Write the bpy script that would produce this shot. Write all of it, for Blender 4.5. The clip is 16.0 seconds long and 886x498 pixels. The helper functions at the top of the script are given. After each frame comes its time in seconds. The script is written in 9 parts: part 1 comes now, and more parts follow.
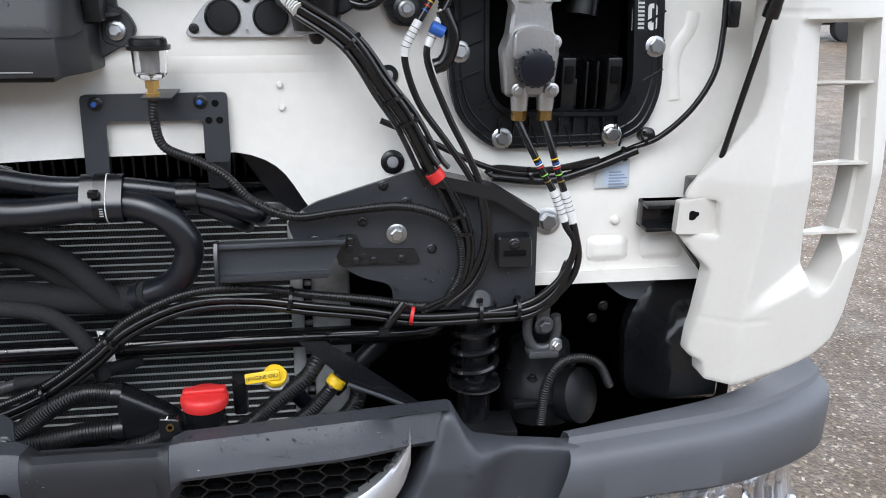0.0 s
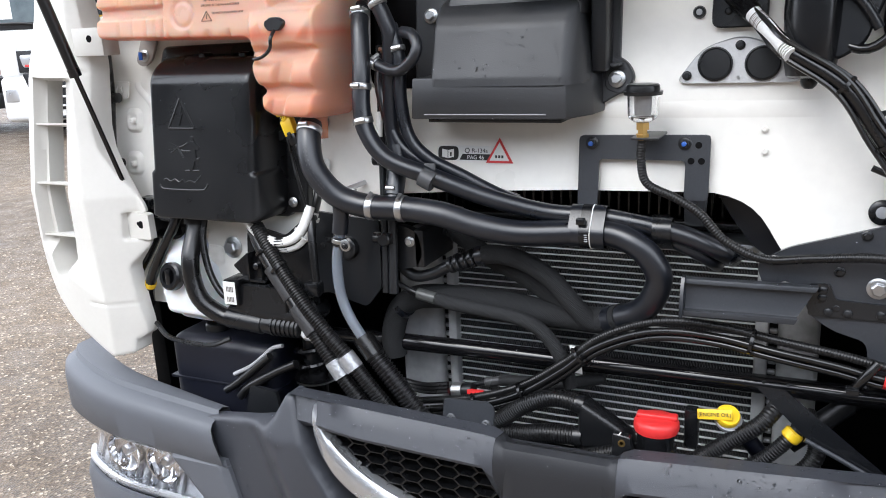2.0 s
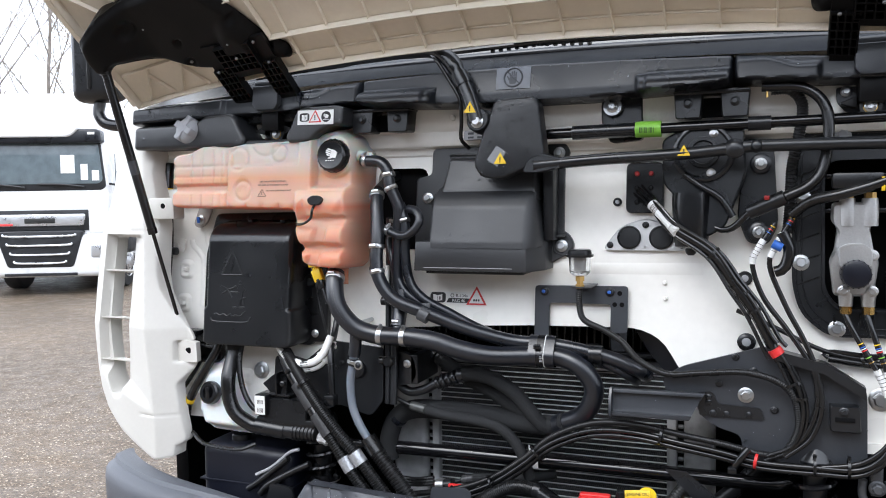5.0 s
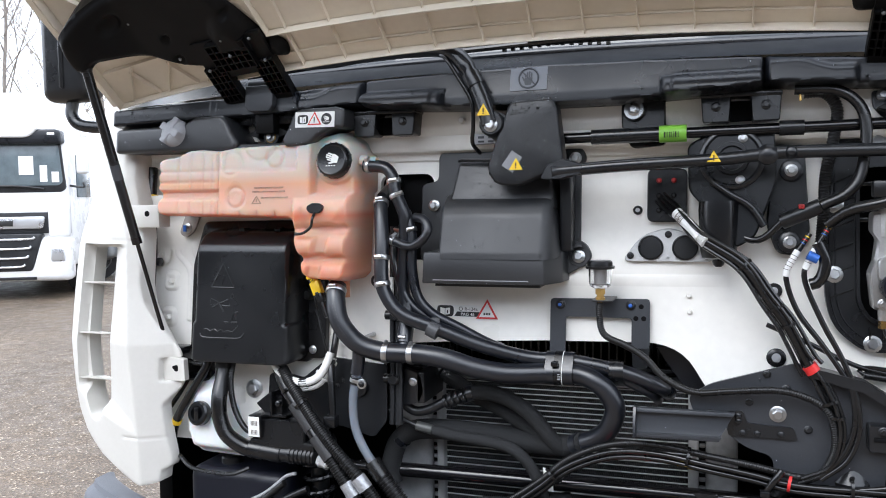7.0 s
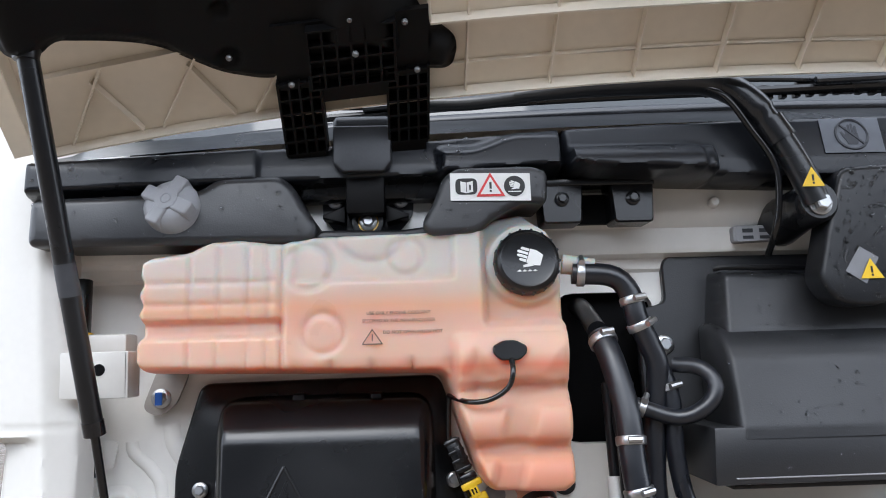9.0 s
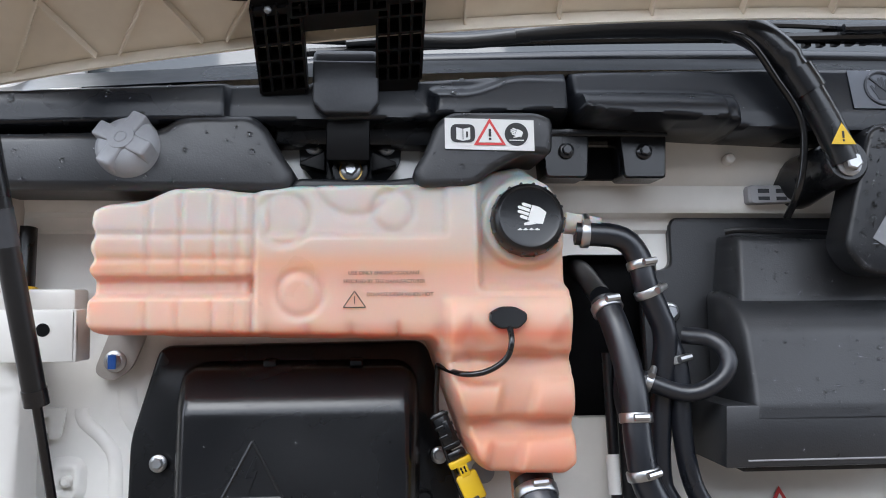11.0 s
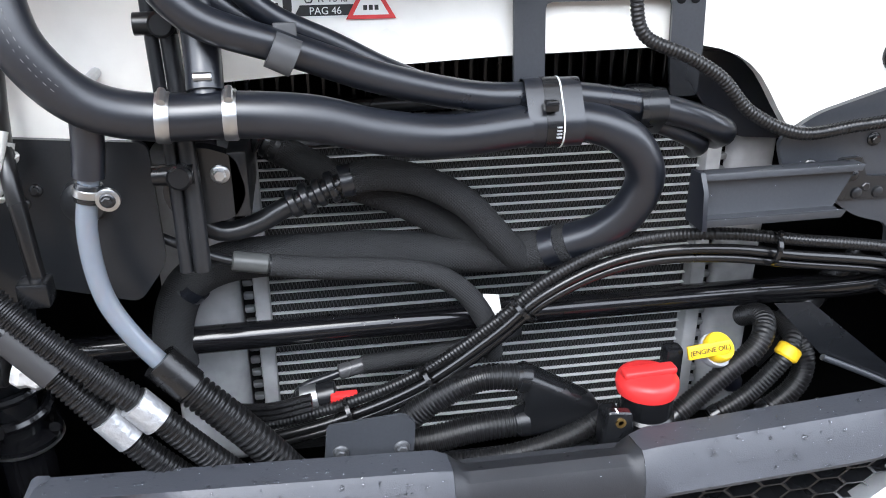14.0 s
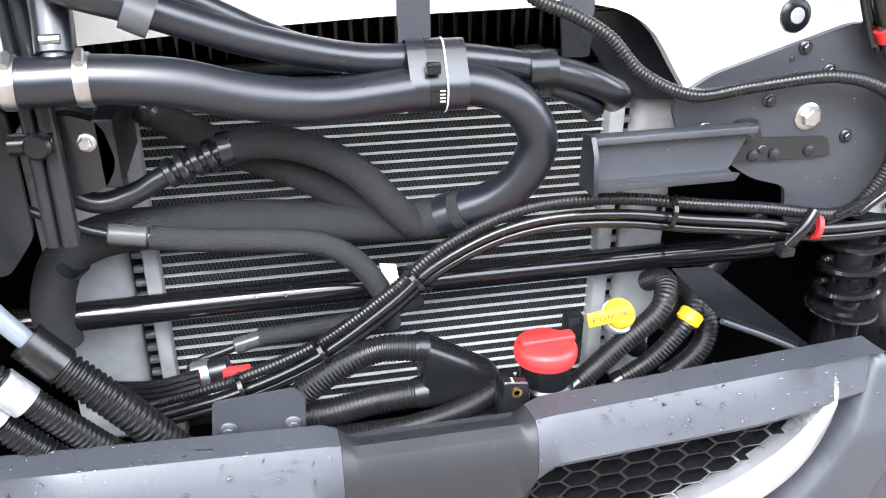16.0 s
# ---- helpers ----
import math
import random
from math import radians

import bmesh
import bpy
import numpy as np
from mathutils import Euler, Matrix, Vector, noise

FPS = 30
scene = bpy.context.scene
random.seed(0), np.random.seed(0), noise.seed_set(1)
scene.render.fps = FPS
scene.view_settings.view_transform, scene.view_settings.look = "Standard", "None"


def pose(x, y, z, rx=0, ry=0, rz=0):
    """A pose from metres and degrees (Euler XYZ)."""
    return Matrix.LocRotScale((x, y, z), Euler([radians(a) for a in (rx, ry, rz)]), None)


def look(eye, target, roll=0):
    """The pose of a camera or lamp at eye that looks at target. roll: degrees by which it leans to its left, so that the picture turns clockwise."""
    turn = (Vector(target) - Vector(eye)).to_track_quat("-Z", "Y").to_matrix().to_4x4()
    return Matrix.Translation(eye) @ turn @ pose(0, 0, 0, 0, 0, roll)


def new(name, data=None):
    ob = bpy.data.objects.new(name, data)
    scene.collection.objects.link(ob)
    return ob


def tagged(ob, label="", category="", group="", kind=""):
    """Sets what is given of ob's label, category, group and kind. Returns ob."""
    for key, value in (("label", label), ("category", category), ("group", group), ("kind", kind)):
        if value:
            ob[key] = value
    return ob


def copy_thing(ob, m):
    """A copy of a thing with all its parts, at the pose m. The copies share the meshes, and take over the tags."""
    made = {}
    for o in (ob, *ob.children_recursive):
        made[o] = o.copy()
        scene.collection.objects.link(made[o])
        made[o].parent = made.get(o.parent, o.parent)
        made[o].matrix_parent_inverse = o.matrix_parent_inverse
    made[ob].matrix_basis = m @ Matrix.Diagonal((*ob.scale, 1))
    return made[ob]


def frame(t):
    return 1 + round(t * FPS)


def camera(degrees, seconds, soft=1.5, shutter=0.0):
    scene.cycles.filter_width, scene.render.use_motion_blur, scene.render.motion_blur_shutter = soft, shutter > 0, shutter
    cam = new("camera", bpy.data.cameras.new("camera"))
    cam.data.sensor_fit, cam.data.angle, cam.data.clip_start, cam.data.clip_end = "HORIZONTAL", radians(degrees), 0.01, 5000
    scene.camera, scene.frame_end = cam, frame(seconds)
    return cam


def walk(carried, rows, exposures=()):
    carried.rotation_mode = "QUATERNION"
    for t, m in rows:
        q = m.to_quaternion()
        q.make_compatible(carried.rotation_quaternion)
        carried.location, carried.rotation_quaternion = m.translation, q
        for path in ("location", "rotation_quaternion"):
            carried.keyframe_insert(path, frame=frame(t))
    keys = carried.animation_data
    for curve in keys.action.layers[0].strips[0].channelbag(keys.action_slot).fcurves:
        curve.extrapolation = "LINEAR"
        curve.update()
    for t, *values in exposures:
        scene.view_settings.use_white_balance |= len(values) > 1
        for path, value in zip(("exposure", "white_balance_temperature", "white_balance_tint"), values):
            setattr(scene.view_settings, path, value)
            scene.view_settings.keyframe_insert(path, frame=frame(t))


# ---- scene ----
cam = camera(55.9, 16.0, soft=1.0)
PATH = [
    (0, (-0.003, 0.129, 1.67), (0.275, 1.993, 1.003), 0.8),
    (0.5, (-0.017, 0.112, 1.668), (0.214, 1.986, 1.011), 0.5),
    (1, (-0.034, 0.089, 1.644), (-0.151, 1.99, 1.033), -1.6),
    (1.5, (-0.005, 0.074, 1.648), (-0.584, 1.905, 1.091), -2.2),
    (2, (0.027, 0.045, 1.663), (-0.791, 1.792, 1.135), -2.8),
    (2.5, (0.047, -0.032, 1.662), (-0.846, 1.726, 1.329), -2.2),
    (3, (0.024, -0.206, 1.668), (-0.793, 1.61, 1.481), -1.3),
    (3.5, (0.042, -0.322, 1.672), (-0.767, 1.501, 1.52), -1.0),
    (4, (0.078, -0.429, 1.679), (-0.72, 1.4, 1.544), -1.0),
    (4.5, (0.125, -0.497, 1.689), (-0.642, 1.345, 1.554), -0.9),
    (4.7, (0.166, -0.517, 1.684), (-0.582, 1.333, 1.551), -0.9),
    (6.8, (0.122, -0.468, 1.692), (-0.538, 1.415, 1.554), -0.9),
    (7, (0.013, -0.434, 1.701), (-0.631, 1.455, 1.57), -0.9),
    (7.5, (-0.275, -0.24, 1.683), (-0.87, 1.666, 1.567), -0.7),
    (8, (-0.607, -0.019, 1.695), (-1.129, 1.91, 1.772), -0.5),
    (8.5, (-0.895, 0.176, 1.653), (-1.177, 2.143, 1.879), -0.8),
    (9, (-1.084, 0.347, 1.675), (-1.003, 2.332, 1.913), -1.6),
    (9.2, (-1.116, 0.42, 1.664), (-0.996, 2.4, 1.919), -1.6),
    (11.3, (-1.108, 0.466, 1.698), (-0.944, 2.457, 1.795), -0.4),
    (11.5, (-1.081, 0.419, 1.701), (-0.915, 2.411, 1.784), -0.5),
    (12, (-0.979, 0.334, 1.687), (-0.823, 2.326, 1.758), -0.5),
    (12.5, (-0.977, 0.358, 1.617), (-0.828, 2.352, 1.635), -0.5),
    (13, (-0.949, 0.384, 1.597), (-0.762, 2.362, 1.374), -0.6),
    (13.5, (-0.823, 0.465, 1.567), (-0.554, 2.37, 1.022), -0.6),
    (14, (-0.639, 0.598, 1.541), (-0.343, 2.394, 0.713), -0.1),
    (14.5, (-0.517, 0.738, 1.482), (-0.194, 2.52, 0.633), -0.2),
    (15, (-0.453, 0.823, 1.407), (-0.133, 2.603, 0.554), -0.3),
    (15.5, (-0.432, 0.813, 1.414), (-0.081, 2.576, 0.537), 0.0),
    (16, (-0.549, 0.612, 1.533), (-0.166, 2.354, 0.628), 0.4),
]
walk(cam, [(t, look(eye, target, roll)) for t, eye, target, roll in PATH], exposures=[(0, -0.02, 6520, 10), (1.0, 0.25, 6540, 10), (1.5, 0.56, 6550, 10), (2.0, 0.31, 6600, 10), (2.5, 0.36, 6580, 10), (3, 0.22, 6560, 10), (4.5, 0.18, 6510, 10), (7.5, 0.20, 6420, 10), (8.5, -0.05, 6420, 10), (9.2, 0.11, 6350, 10), (11.5, 0.10, 6360, 10), (12.5, 0.34, 6350, 10), (13, 0.42, 6290, 10), (13.5, 0.68, 6280, 10), (14, 1.0, 6420, 10), (14.5, 1.5, 6500, 10), (15, 1.86, 6580, 10), (15.5, 2.14, 6620, 10), (16, 1.90, 6600, 10)])

# ---- light ----
world = bpy.data.worlds.new("sky")
scene.world = world
world.use_nodes = True
wn = world.node_tree
sky = wn.nodes.new("ShaderNodeTexSky")
sky.sky_type = 'NISHITA'
sky.sun_disc = False
sky.sun_elevation, sky.sun_rotation = radians(50), radians(200)
sky.air_density, sky.dust_density, sky.ozone_density = 1.0, 3.0, 1.0
# an even, nearly colourless cloud cover
hsv = wn.nodes.new("ShaderNodeHueSaturation")
hsv.inputs["Saturation"].default_value = 0.10
flat = wn.nodes.new("ShaderNodeGamma")
flat.inputs["Gamma"].default_value = 0.22
gain = wn.nodes.new("ShaderNodeVectorMath")
gain.operation = 'MULTIPLY'
gain.inputs[1].default_value = (13.9, 15.0, 17.0)
wn.links.new(sky.outputs[0], hsv.inputs["Color"])
wn.links.new(hsv.outputs[0], flat.inputs["Color"])
wn.links.new(flat.outputs[0], gain.inputs[0])
wn.links.new(gain.outputs[0], wn.nodes["Background"].inputs[0])
wn.nodes["Background"].inputs[1].default_value = 0.13
sun = new("sun", bpy.data.lights.new("sun", 'SUN'))
sun.data.energy, sun.data.angle, sun.data.color = 1.1, radians(30), (1.0, 0.98, 0.95)
sun.matrix_world = look((-3, -9, 11), (0, 0, 0))

# ---- materials ----
def material(name, color, rough=0.5, metal=0.0, vary=0.15, grain=60.0, bump=0.0, coat=0.0, wear=0.12, sub=0.0, transmission=0.0, ior=1.45, spec=0.5):
    m = bpy.data.materials.new(name)
    m.use_nodes = True
    nt = m.node_tree
    b = nt.nodes["Principled BSDF"]
    tc = nt.nodes.new("ShaderNodeTexCoord")
    n1 = nt.nodes.new("ShaderNodeTexNoise")
    n1.inputs["Scale"].default_value, n1.inputs["Detail"].default_value = 5.0, 5.0
    n2 = nt.nodes.new("ShaderNodeTexNoise")
    n2.inputs["Scale"].default_value, n2.inputs["Detail"].default_value = grain, 3.0
    for n in (n1, n2):
        nt.links.new(tc.outputs["Object"], n.inputs["Vector"])
    add = nt.nodes.new("ShaderNodeMath")
    add.operation = 'MULTIPLY_ADD'
    nt.links.new(n2.outputs["Fac"], add.inputs[0])
    add.inputs[1].default_value = 0.5
    nt.links.new(n1.outputs["Fac"], add.inputs[2])
    ramp = nt.nodes.new("ShaderNodeMapRange")
    ramp.inputs["From Min"].default_value, ramp.inputs["From Max"].default_value = 0.5, 1.0
    ramp.inputs["To Min"].default_value, ramp.inputs["To Max"].default_value = 1 - vary, 1 + vary
    nt.links.new(add.outputs[0], ramp.inputs["Value"])
    mul = nt.nodes.new("ShaderNodeVectorMath")
    mul.operation = 'SCALE'
    mul.inputs[0].default_value = color
    nt.links.new(ramp.outputs[0], mul.inputs["Scale"])
    nt.links.new(mul.outputs[0], b.inputs["Base Color"])
    rr = nt.nodes.new("ShaderNodeMapRange")
    rr.inputs["From Min"].default_value, rr.inputs["From Max"].default_value = 0.3, 0.7
    rr.inputs["To Min"].default_value, rr.inputs["To Max"].default_value = max(0.02, rough - wear), min(1, rough + wear)
    nt.links.new(n1.outputs["Fac"], rr.inputs["Value"])
    nt.links.new(rr.outputs[0], b.inputs["Roughness"])
    b.inputs["Metallic"].default_value = metal
    b.inputs["Coat Weight"].default_value = coat
    b.inputs["Coat Roughness"].default_value = 0.12
    b.inputs["Specular IOR Level"].default_value = spec
    b.inputs["IOR"].default_value = ior
    b.inputs["Transmission Weight"].default_value = transmission
    if sub:
        b.inputs["Subsurface Weight"].default_value = sub
        b.inputs["Subsurface Radius"].default_value = (0.03, 0.015, 0.008)
        b.inputs["Subsurface Scale"].default_value = 1.0
    if bump:
        bp = nt.nodes.new("ShaderNodeBump")
        bp.inputs["Strength"].default_value, bp.inputs["Distance"].default_value = bump, 0.002
        nt.links.new(n2.outputs["Fac"], bp.inputs["Height"])
        nt.links.new(bp.outputs[0], b.inputs["Normal"])
    return m


white = material("white_paint", (0.86, 0.84, 0.79), 0.32, vary=0.04, grain=40, coat=0.4, wear=0.06)
white_p = material("white_plastic", (0.63, 0.612, 0.572), 0.38, vary=0.03, grain=90, bump=0.03, wear=0.06)
arm_black = material("matt_black_steel", (0.0035, 0.0035, 0.004), 0.5, vary=0.2, grain=200, bump=0.03, spec=0.22)
beige = material("beige_underside", (0.85, 0.775, 0.655), 0.55, vary=0.05, grain=60, bump=0.04)
black_p = material("black_plastic", (0.008, 0.0087, 0.0105), 0.34, vary=0.25, grain=500, bump=0.06, spec=0.5)
black_s = material("black_smooth_plastic", (0.007, 0.0074, 0.0085), 0.27, vary=0.2, grain=200, bump=0.04, spec=0.6)
black_m = material("black_painted_steel", (0.010, 0.011, 0.013), 0.30, vary=0.2, grain=300, bump=0.06, coat=0.3)
gloss_black = material("gloss_black_steel", (0.006, 0.006, 0.007), 0.16, vary=0.2, grain=80, wear=0.06, coat=0.3)
rubber = material("rubber_hose", (0.0078, 0.0094, 0.0138), 0.32, vary=0.2, grain=160, bump=0.03, spec=0.9)
conduit_m = material("corrugated_conduit", (0.008, 0.008, 0.0086), 0.37, vary=0.2, grain=200, spec=0.5)
cable_m = material("cable_jacket", (0.006, 0.006, 0.0065), 0.24, vary=0.2, grain=200, spec=0.7)
grey_p = material("grey_bumper_plastic", (0.098, 0.104, 0.118), 0.5, vary=0.08, grain=600, bump=0.15)
dark_p = material("dark_bumper_plastic", (0.044, 0.047, 0.056), 0.42, vary=0.12, grain=600, bump=0.15, spec=0.6)
slate = material("slate_coated_steel", (0.036, 0.039, 0.045), 0.42, vary=0.15, grain=300, bump=0.06, coat=0.05)
steel = material("zinc_steel", (0.55, 0.56, 0.57), 0.34, metal=1.0, vary=0.12, grain=90, bump=0.05)
alu = material("cast_aluminium", (0.50, 0.50, 0.50), 0.42, metal=0.9, vary=0.12, grain=250, bump=0.25)
alu_dark = material("dull_aluminium", (0.30, 0.31, 0.32), 0.5, metal=0.8, vary=0.2, grain=60, bump=0.1)
silver = material("silver_trim", (0.62, 0.63, 0.65), 0.3, metal=0.8, vary=0.05, grain=200)
chrome = material("chrome", (0.8, 0.8, 0.82), 0.08, metal=1.0, vary=0.03, wear=0.03)
brass = material("brass", (0.55, 0.36, 0.13), 0.32, metal=1.0, vary=0.15)
red = material("red_plastic", (0.62, 0.03, 0.03), 0.4, vary=0.08, grain=200, bump=0.05)
yellow = material("yellow_plastic", (0.80, 0.52, 0.02), 0.4, vary=0.06)
green = material("green_tag_paper", (0.22, 0.52, 0.06), 0.5, vary=0.04)
blue = material("blue_plastic", (0.03, 0.12, 0.45), 0.35, vary=0.1)
navy = material("navy_plastic", (0.004, 0.005, 0.011), 0.4, vary=0.15)
label_w = material("white_label", (0.78, 0.78, 0.76), 0.45, vary=0.03)
label_k = material("black_print", (0.02, 0.02, 0.02), 0.5, vary=0.05)
label_r = material("red_print", (0.65, 0.05, 0.05), 0.5, vary=0.05)
label_g = material("grey_translucent_label", (0.13, 0.14, 0.16), 0.4, vary=0.1)
sleeve_w = material("printed_sleeve", (0.70, 0.70, 0.69), 0.35, vary=0.15, grain=300)
print_g = material("grey_print", (0.10, 0.08, 0.07), 0.6, vary=0.05)
cap_grey = material("grey_cap_plastic", (0.33, 0.335, 0.35), 0.45, vary=0.06, grain=200, bump=0.04)
bottle = material("milky_plastic", (0.70, 0.715, 0.725), 0.4, vary=0.04, sub=0.3)
clear_h = material("clear_hose", (0.15, 0.17, 0.20), 0.14, vary=0.06, sub=0.2)
# near black that carries the shade of cavities, holes and gaps
dark = material("cavity_shade_black", (0.004, 0.004, 0.0045), 0.75, vary=0.4, grain=30, spec=0.12)
dark_steel = material("oily_cast_iron", (0.014, 0.0145, 0.016), 0.33, metal=0.5, vary=0.3, grain=80, bump=0.3)
tyre_m = material("tyre_rubber", (0.018, 0.018, 0.019), 0.7, vary=0.2)
white_far = material("white_truck_paint", (0.72, 0.72, 0.715), 0.3, vary=0.03, coat=0.4)
black_far = material("black_trim", (0.018, 0.019, 0.021), 0.4, vary=0.2)
bark = material("bark", (0.24, 0.215, 0.19), 0.9, vary=0.3, grain=20, bump=0.5)
twig = material("twigs", (0.30, 0.265, 0.235), 0.9, vary=0.3)
hedge_m = material("dry_hedge", (0.17, 0.115, 0.065), 0.9, vary=0.4, grain=15)


def glass(name, tint, rough=0.02):
    m = material(name, tint, rough, vary=0.0, transmission=1.0, wear=0.01)
    return m


clear = glass("clear_plastic", (0.95, 0.96, 0.97), 0.06)
lens = glass("headlight_lens", (0.97, 0.98, 1.0), 0.02)
wind = material("windscreen_glass", (0.02, 0.026, 0.03), 0.05, vary=0.05, spec=0.8, wear=0.02)
wind_far = material("tinted_glass", (0.13, 0.16, 0.175), 0.08, vary=0.2, wear=0.03)


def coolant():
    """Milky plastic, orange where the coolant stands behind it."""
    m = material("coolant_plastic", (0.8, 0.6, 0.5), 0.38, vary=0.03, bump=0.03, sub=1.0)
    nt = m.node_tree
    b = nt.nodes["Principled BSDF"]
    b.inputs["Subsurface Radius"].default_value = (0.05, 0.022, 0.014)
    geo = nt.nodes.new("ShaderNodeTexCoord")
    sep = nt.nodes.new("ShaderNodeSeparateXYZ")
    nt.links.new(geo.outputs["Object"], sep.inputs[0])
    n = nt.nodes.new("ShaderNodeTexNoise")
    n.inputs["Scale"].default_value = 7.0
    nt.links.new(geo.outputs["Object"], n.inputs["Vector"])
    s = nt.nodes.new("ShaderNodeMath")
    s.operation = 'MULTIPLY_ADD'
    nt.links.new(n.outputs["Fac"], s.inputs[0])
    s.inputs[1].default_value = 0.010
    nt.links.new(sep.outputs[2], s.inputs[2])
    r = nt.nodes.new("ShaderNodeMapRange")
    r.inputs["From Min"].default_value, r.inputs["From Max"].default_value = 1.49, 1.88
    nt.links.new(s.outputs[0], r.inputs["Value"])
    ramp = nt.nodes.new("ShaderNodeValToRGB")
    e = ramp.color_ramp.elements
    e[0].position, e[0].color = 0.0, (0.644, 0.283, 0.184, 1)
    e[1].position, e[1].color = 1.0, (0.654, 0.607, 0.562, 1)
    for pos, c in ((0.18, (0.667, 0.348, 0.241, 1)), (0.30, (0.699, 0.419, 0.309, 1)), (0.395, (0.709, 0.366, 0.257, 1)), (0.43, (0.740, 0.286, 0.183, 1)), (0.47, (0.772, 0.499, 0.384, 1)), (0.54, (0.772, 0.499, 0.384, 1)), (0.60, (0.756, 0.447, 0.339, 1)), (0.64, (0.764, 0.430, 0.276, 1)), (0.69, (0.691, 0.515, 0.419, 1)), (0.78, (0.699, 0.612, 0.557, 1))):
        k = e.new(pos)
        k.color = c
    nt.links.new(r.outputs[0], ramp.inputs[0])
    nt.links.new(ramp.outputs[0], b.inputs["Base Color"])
    # thin wall that lets daylight through to the shaded sides
    tr = nt.nodes.new("ShaderNodeBsdfTranslucent")
    nt.links.new(ramp.outputs[0], tr.inputs["Color"])
    mixs = nt.nodes.new("ShaderNodeMixShader")
    mixs.inputs[0].default_value = 0.14
    nt.links.new(b.outputs[0], mixs.inputs[1])
    nt.links.new(tr.outputs[0], mixs.inputs[2])
    nt.links.new(mixs.outputs[0], nt.nodes["Material Output"].inputs["Surface"])
    return m


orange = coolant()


def braided():
    m = material("braided_sleeve", (0.020, 0.0207, 0.022), 0.75, vary=0.2, grain=300, wear=0.08, spec=0.3)
    nt = m.node_tree
    b = nt.nodes["Principled BSDF"]
    tc = nt.nodes.new("ShaderNodeTexCoord")
    # two crossing sets of strands
    strands = []
    for side in (1, -1):
        mp = nt.nodes.new("ShaderNodeMapping")
        mp.inputs["Scale"].default_value = (side, 1, 1)
        nt.links.new(tc.outputs["Object"], mp.inputs["Vector"])
        w = nt.nodes.new("ShaderNodeTexWave")
        w.bands_direction = 'DIAGONAL'
        w.inputs["Scale"].default_value, w.inputs["Distortion"].default_value = 150.0, 0.6
        nt.links.new(mp.outputs[0], w.inputs["Vector"])
        strands.append(w)
    mm = nt.nodes.new("ShaderNodeMath")
    mm.operation = 'MULTIPLY'
    nt.links.new(strands[0].outputs["Fac"], mm.inputs[0])
    nt.links.new(strands[1].outputs["Fac"], mm.inputs[1])
    bp = nt.nodes.new("ShaderNodeBump")
    bp.inputs["Strength"].default_value, bp.inputs["Distance"].default_value = 0.6, 0.001
    nt.links.new(mm.outputs[0], bp.inputs["Height"])
    nt.links.new(bp.outputs[0], b.inputs["Normal"])
    return m


sleeve_m = braided()


def asphalt():
    m = material("wet_gravel_asphalt", (0.15, 0.13, 0.11), 0.55, vary=0.2, grain=3, wear=0.2)
    nt = m.node_tree
    b = nt.nodes["Principled BSDF"]
    tc = nt.nodes.new("ShaderNodeTexCoord")
    v = nt.nodes.new("ShaderNodeTexVoronoi")
    v.inputs["Scale"].default_value = 88
    nt.links.new(tc.outputs["Object"], v.inputs["Vector"])
    n = nt.nodes.new("ShaderNodeTexNoise")
    n.inputs["Scale"].default_value, n.inputs["Detail"].default_value = 0.5, 6
    nt.links.new(tc.outputs["Object"], n.inputs["Vector"])
    ramp = nt.nodes.new("ShaderNodeValToRGB")
    e = ramp.color_ramp.elements
    e[0].position, e[0].color = 0.0, (0.060, 0.044, 0.030, 1)
    e[1].position, e[1].color = 1.0, (0.50, 0.43, 0.34, 1)
    k = e.new(0.70)
    k.color = (0.136, 0.100, 0.069, 1)
    k = e.new(0.92)
    k.color = (0.190, 0.145, 0.102, 1)
    sp = nt.nodes.new("ShaderNodeSeparateColor")
    nt.links.new(v.outputs["Color"], sp.inputs[0])
    nt.links.new(sp.outputs[0], ramp.inputs[0])
    mix = nt.nodes.new("ShaderNodeMix")
    mix.data_type = 'RGBA'
    mix.blend_type = 'MULTIPLY'
    mix.inputs["Factor"].default_value = 0.6
    r2 = nt.nodes.new("ShaderNodeValToRGB")
    r2.color_ramp.elements[0].color, r2.color_ramp.elements[0].position = (0.55, 0.54, 0.54, 1), 0.35
    r2.color_ramp.elements[1].color, r2.color_ramp.elements[1].position = (1.2, 1.16, 1.1, 1), 0.65
    nt.links.new(n.outputs["Fac"], r2.inputs[0])
    nt.links.new(ramp.outputs[0], mix.inputs["A"])
    nt.links.new(r2.outputs[0], mix.inputs["B"])
    nt.links.new(mix.outputs["Result"], b.inputs["Base Color"])
    bp = nt.nodes.new("ShaderNodeBump")
    bp.inputs["Strength"].default_value, bp.inputs["Distance"].default_value = 0.8, 0.006
    nt.links.new(v.outputs["Distance"], bp.inputs["Height"])
    nt.links.new(bp.outputs[0], b.inputs["Normal"])
    return m


asphalt_m = asphalt()

water = glass("rain_water", (1.0, 1.0, 1.0), 0.01)
water.node_tree.nodes["Principled BSDF"].inputs["IOR"].default_value = 1.33

# ---- building helpers ----
XC = -0.385


def mx(x):
    """The mirror image of x across the truck's middle."""
    return 2 * XC - x


def wall(z):
    """How far back the cab's bulkhead stands at the height z."""
    return 1.605 + 0.12 * (z - 1.55)


def W(x, d, z):
    """A place d in front of the bulkhead."""
    return Vector((x, wall(z) - d, z))


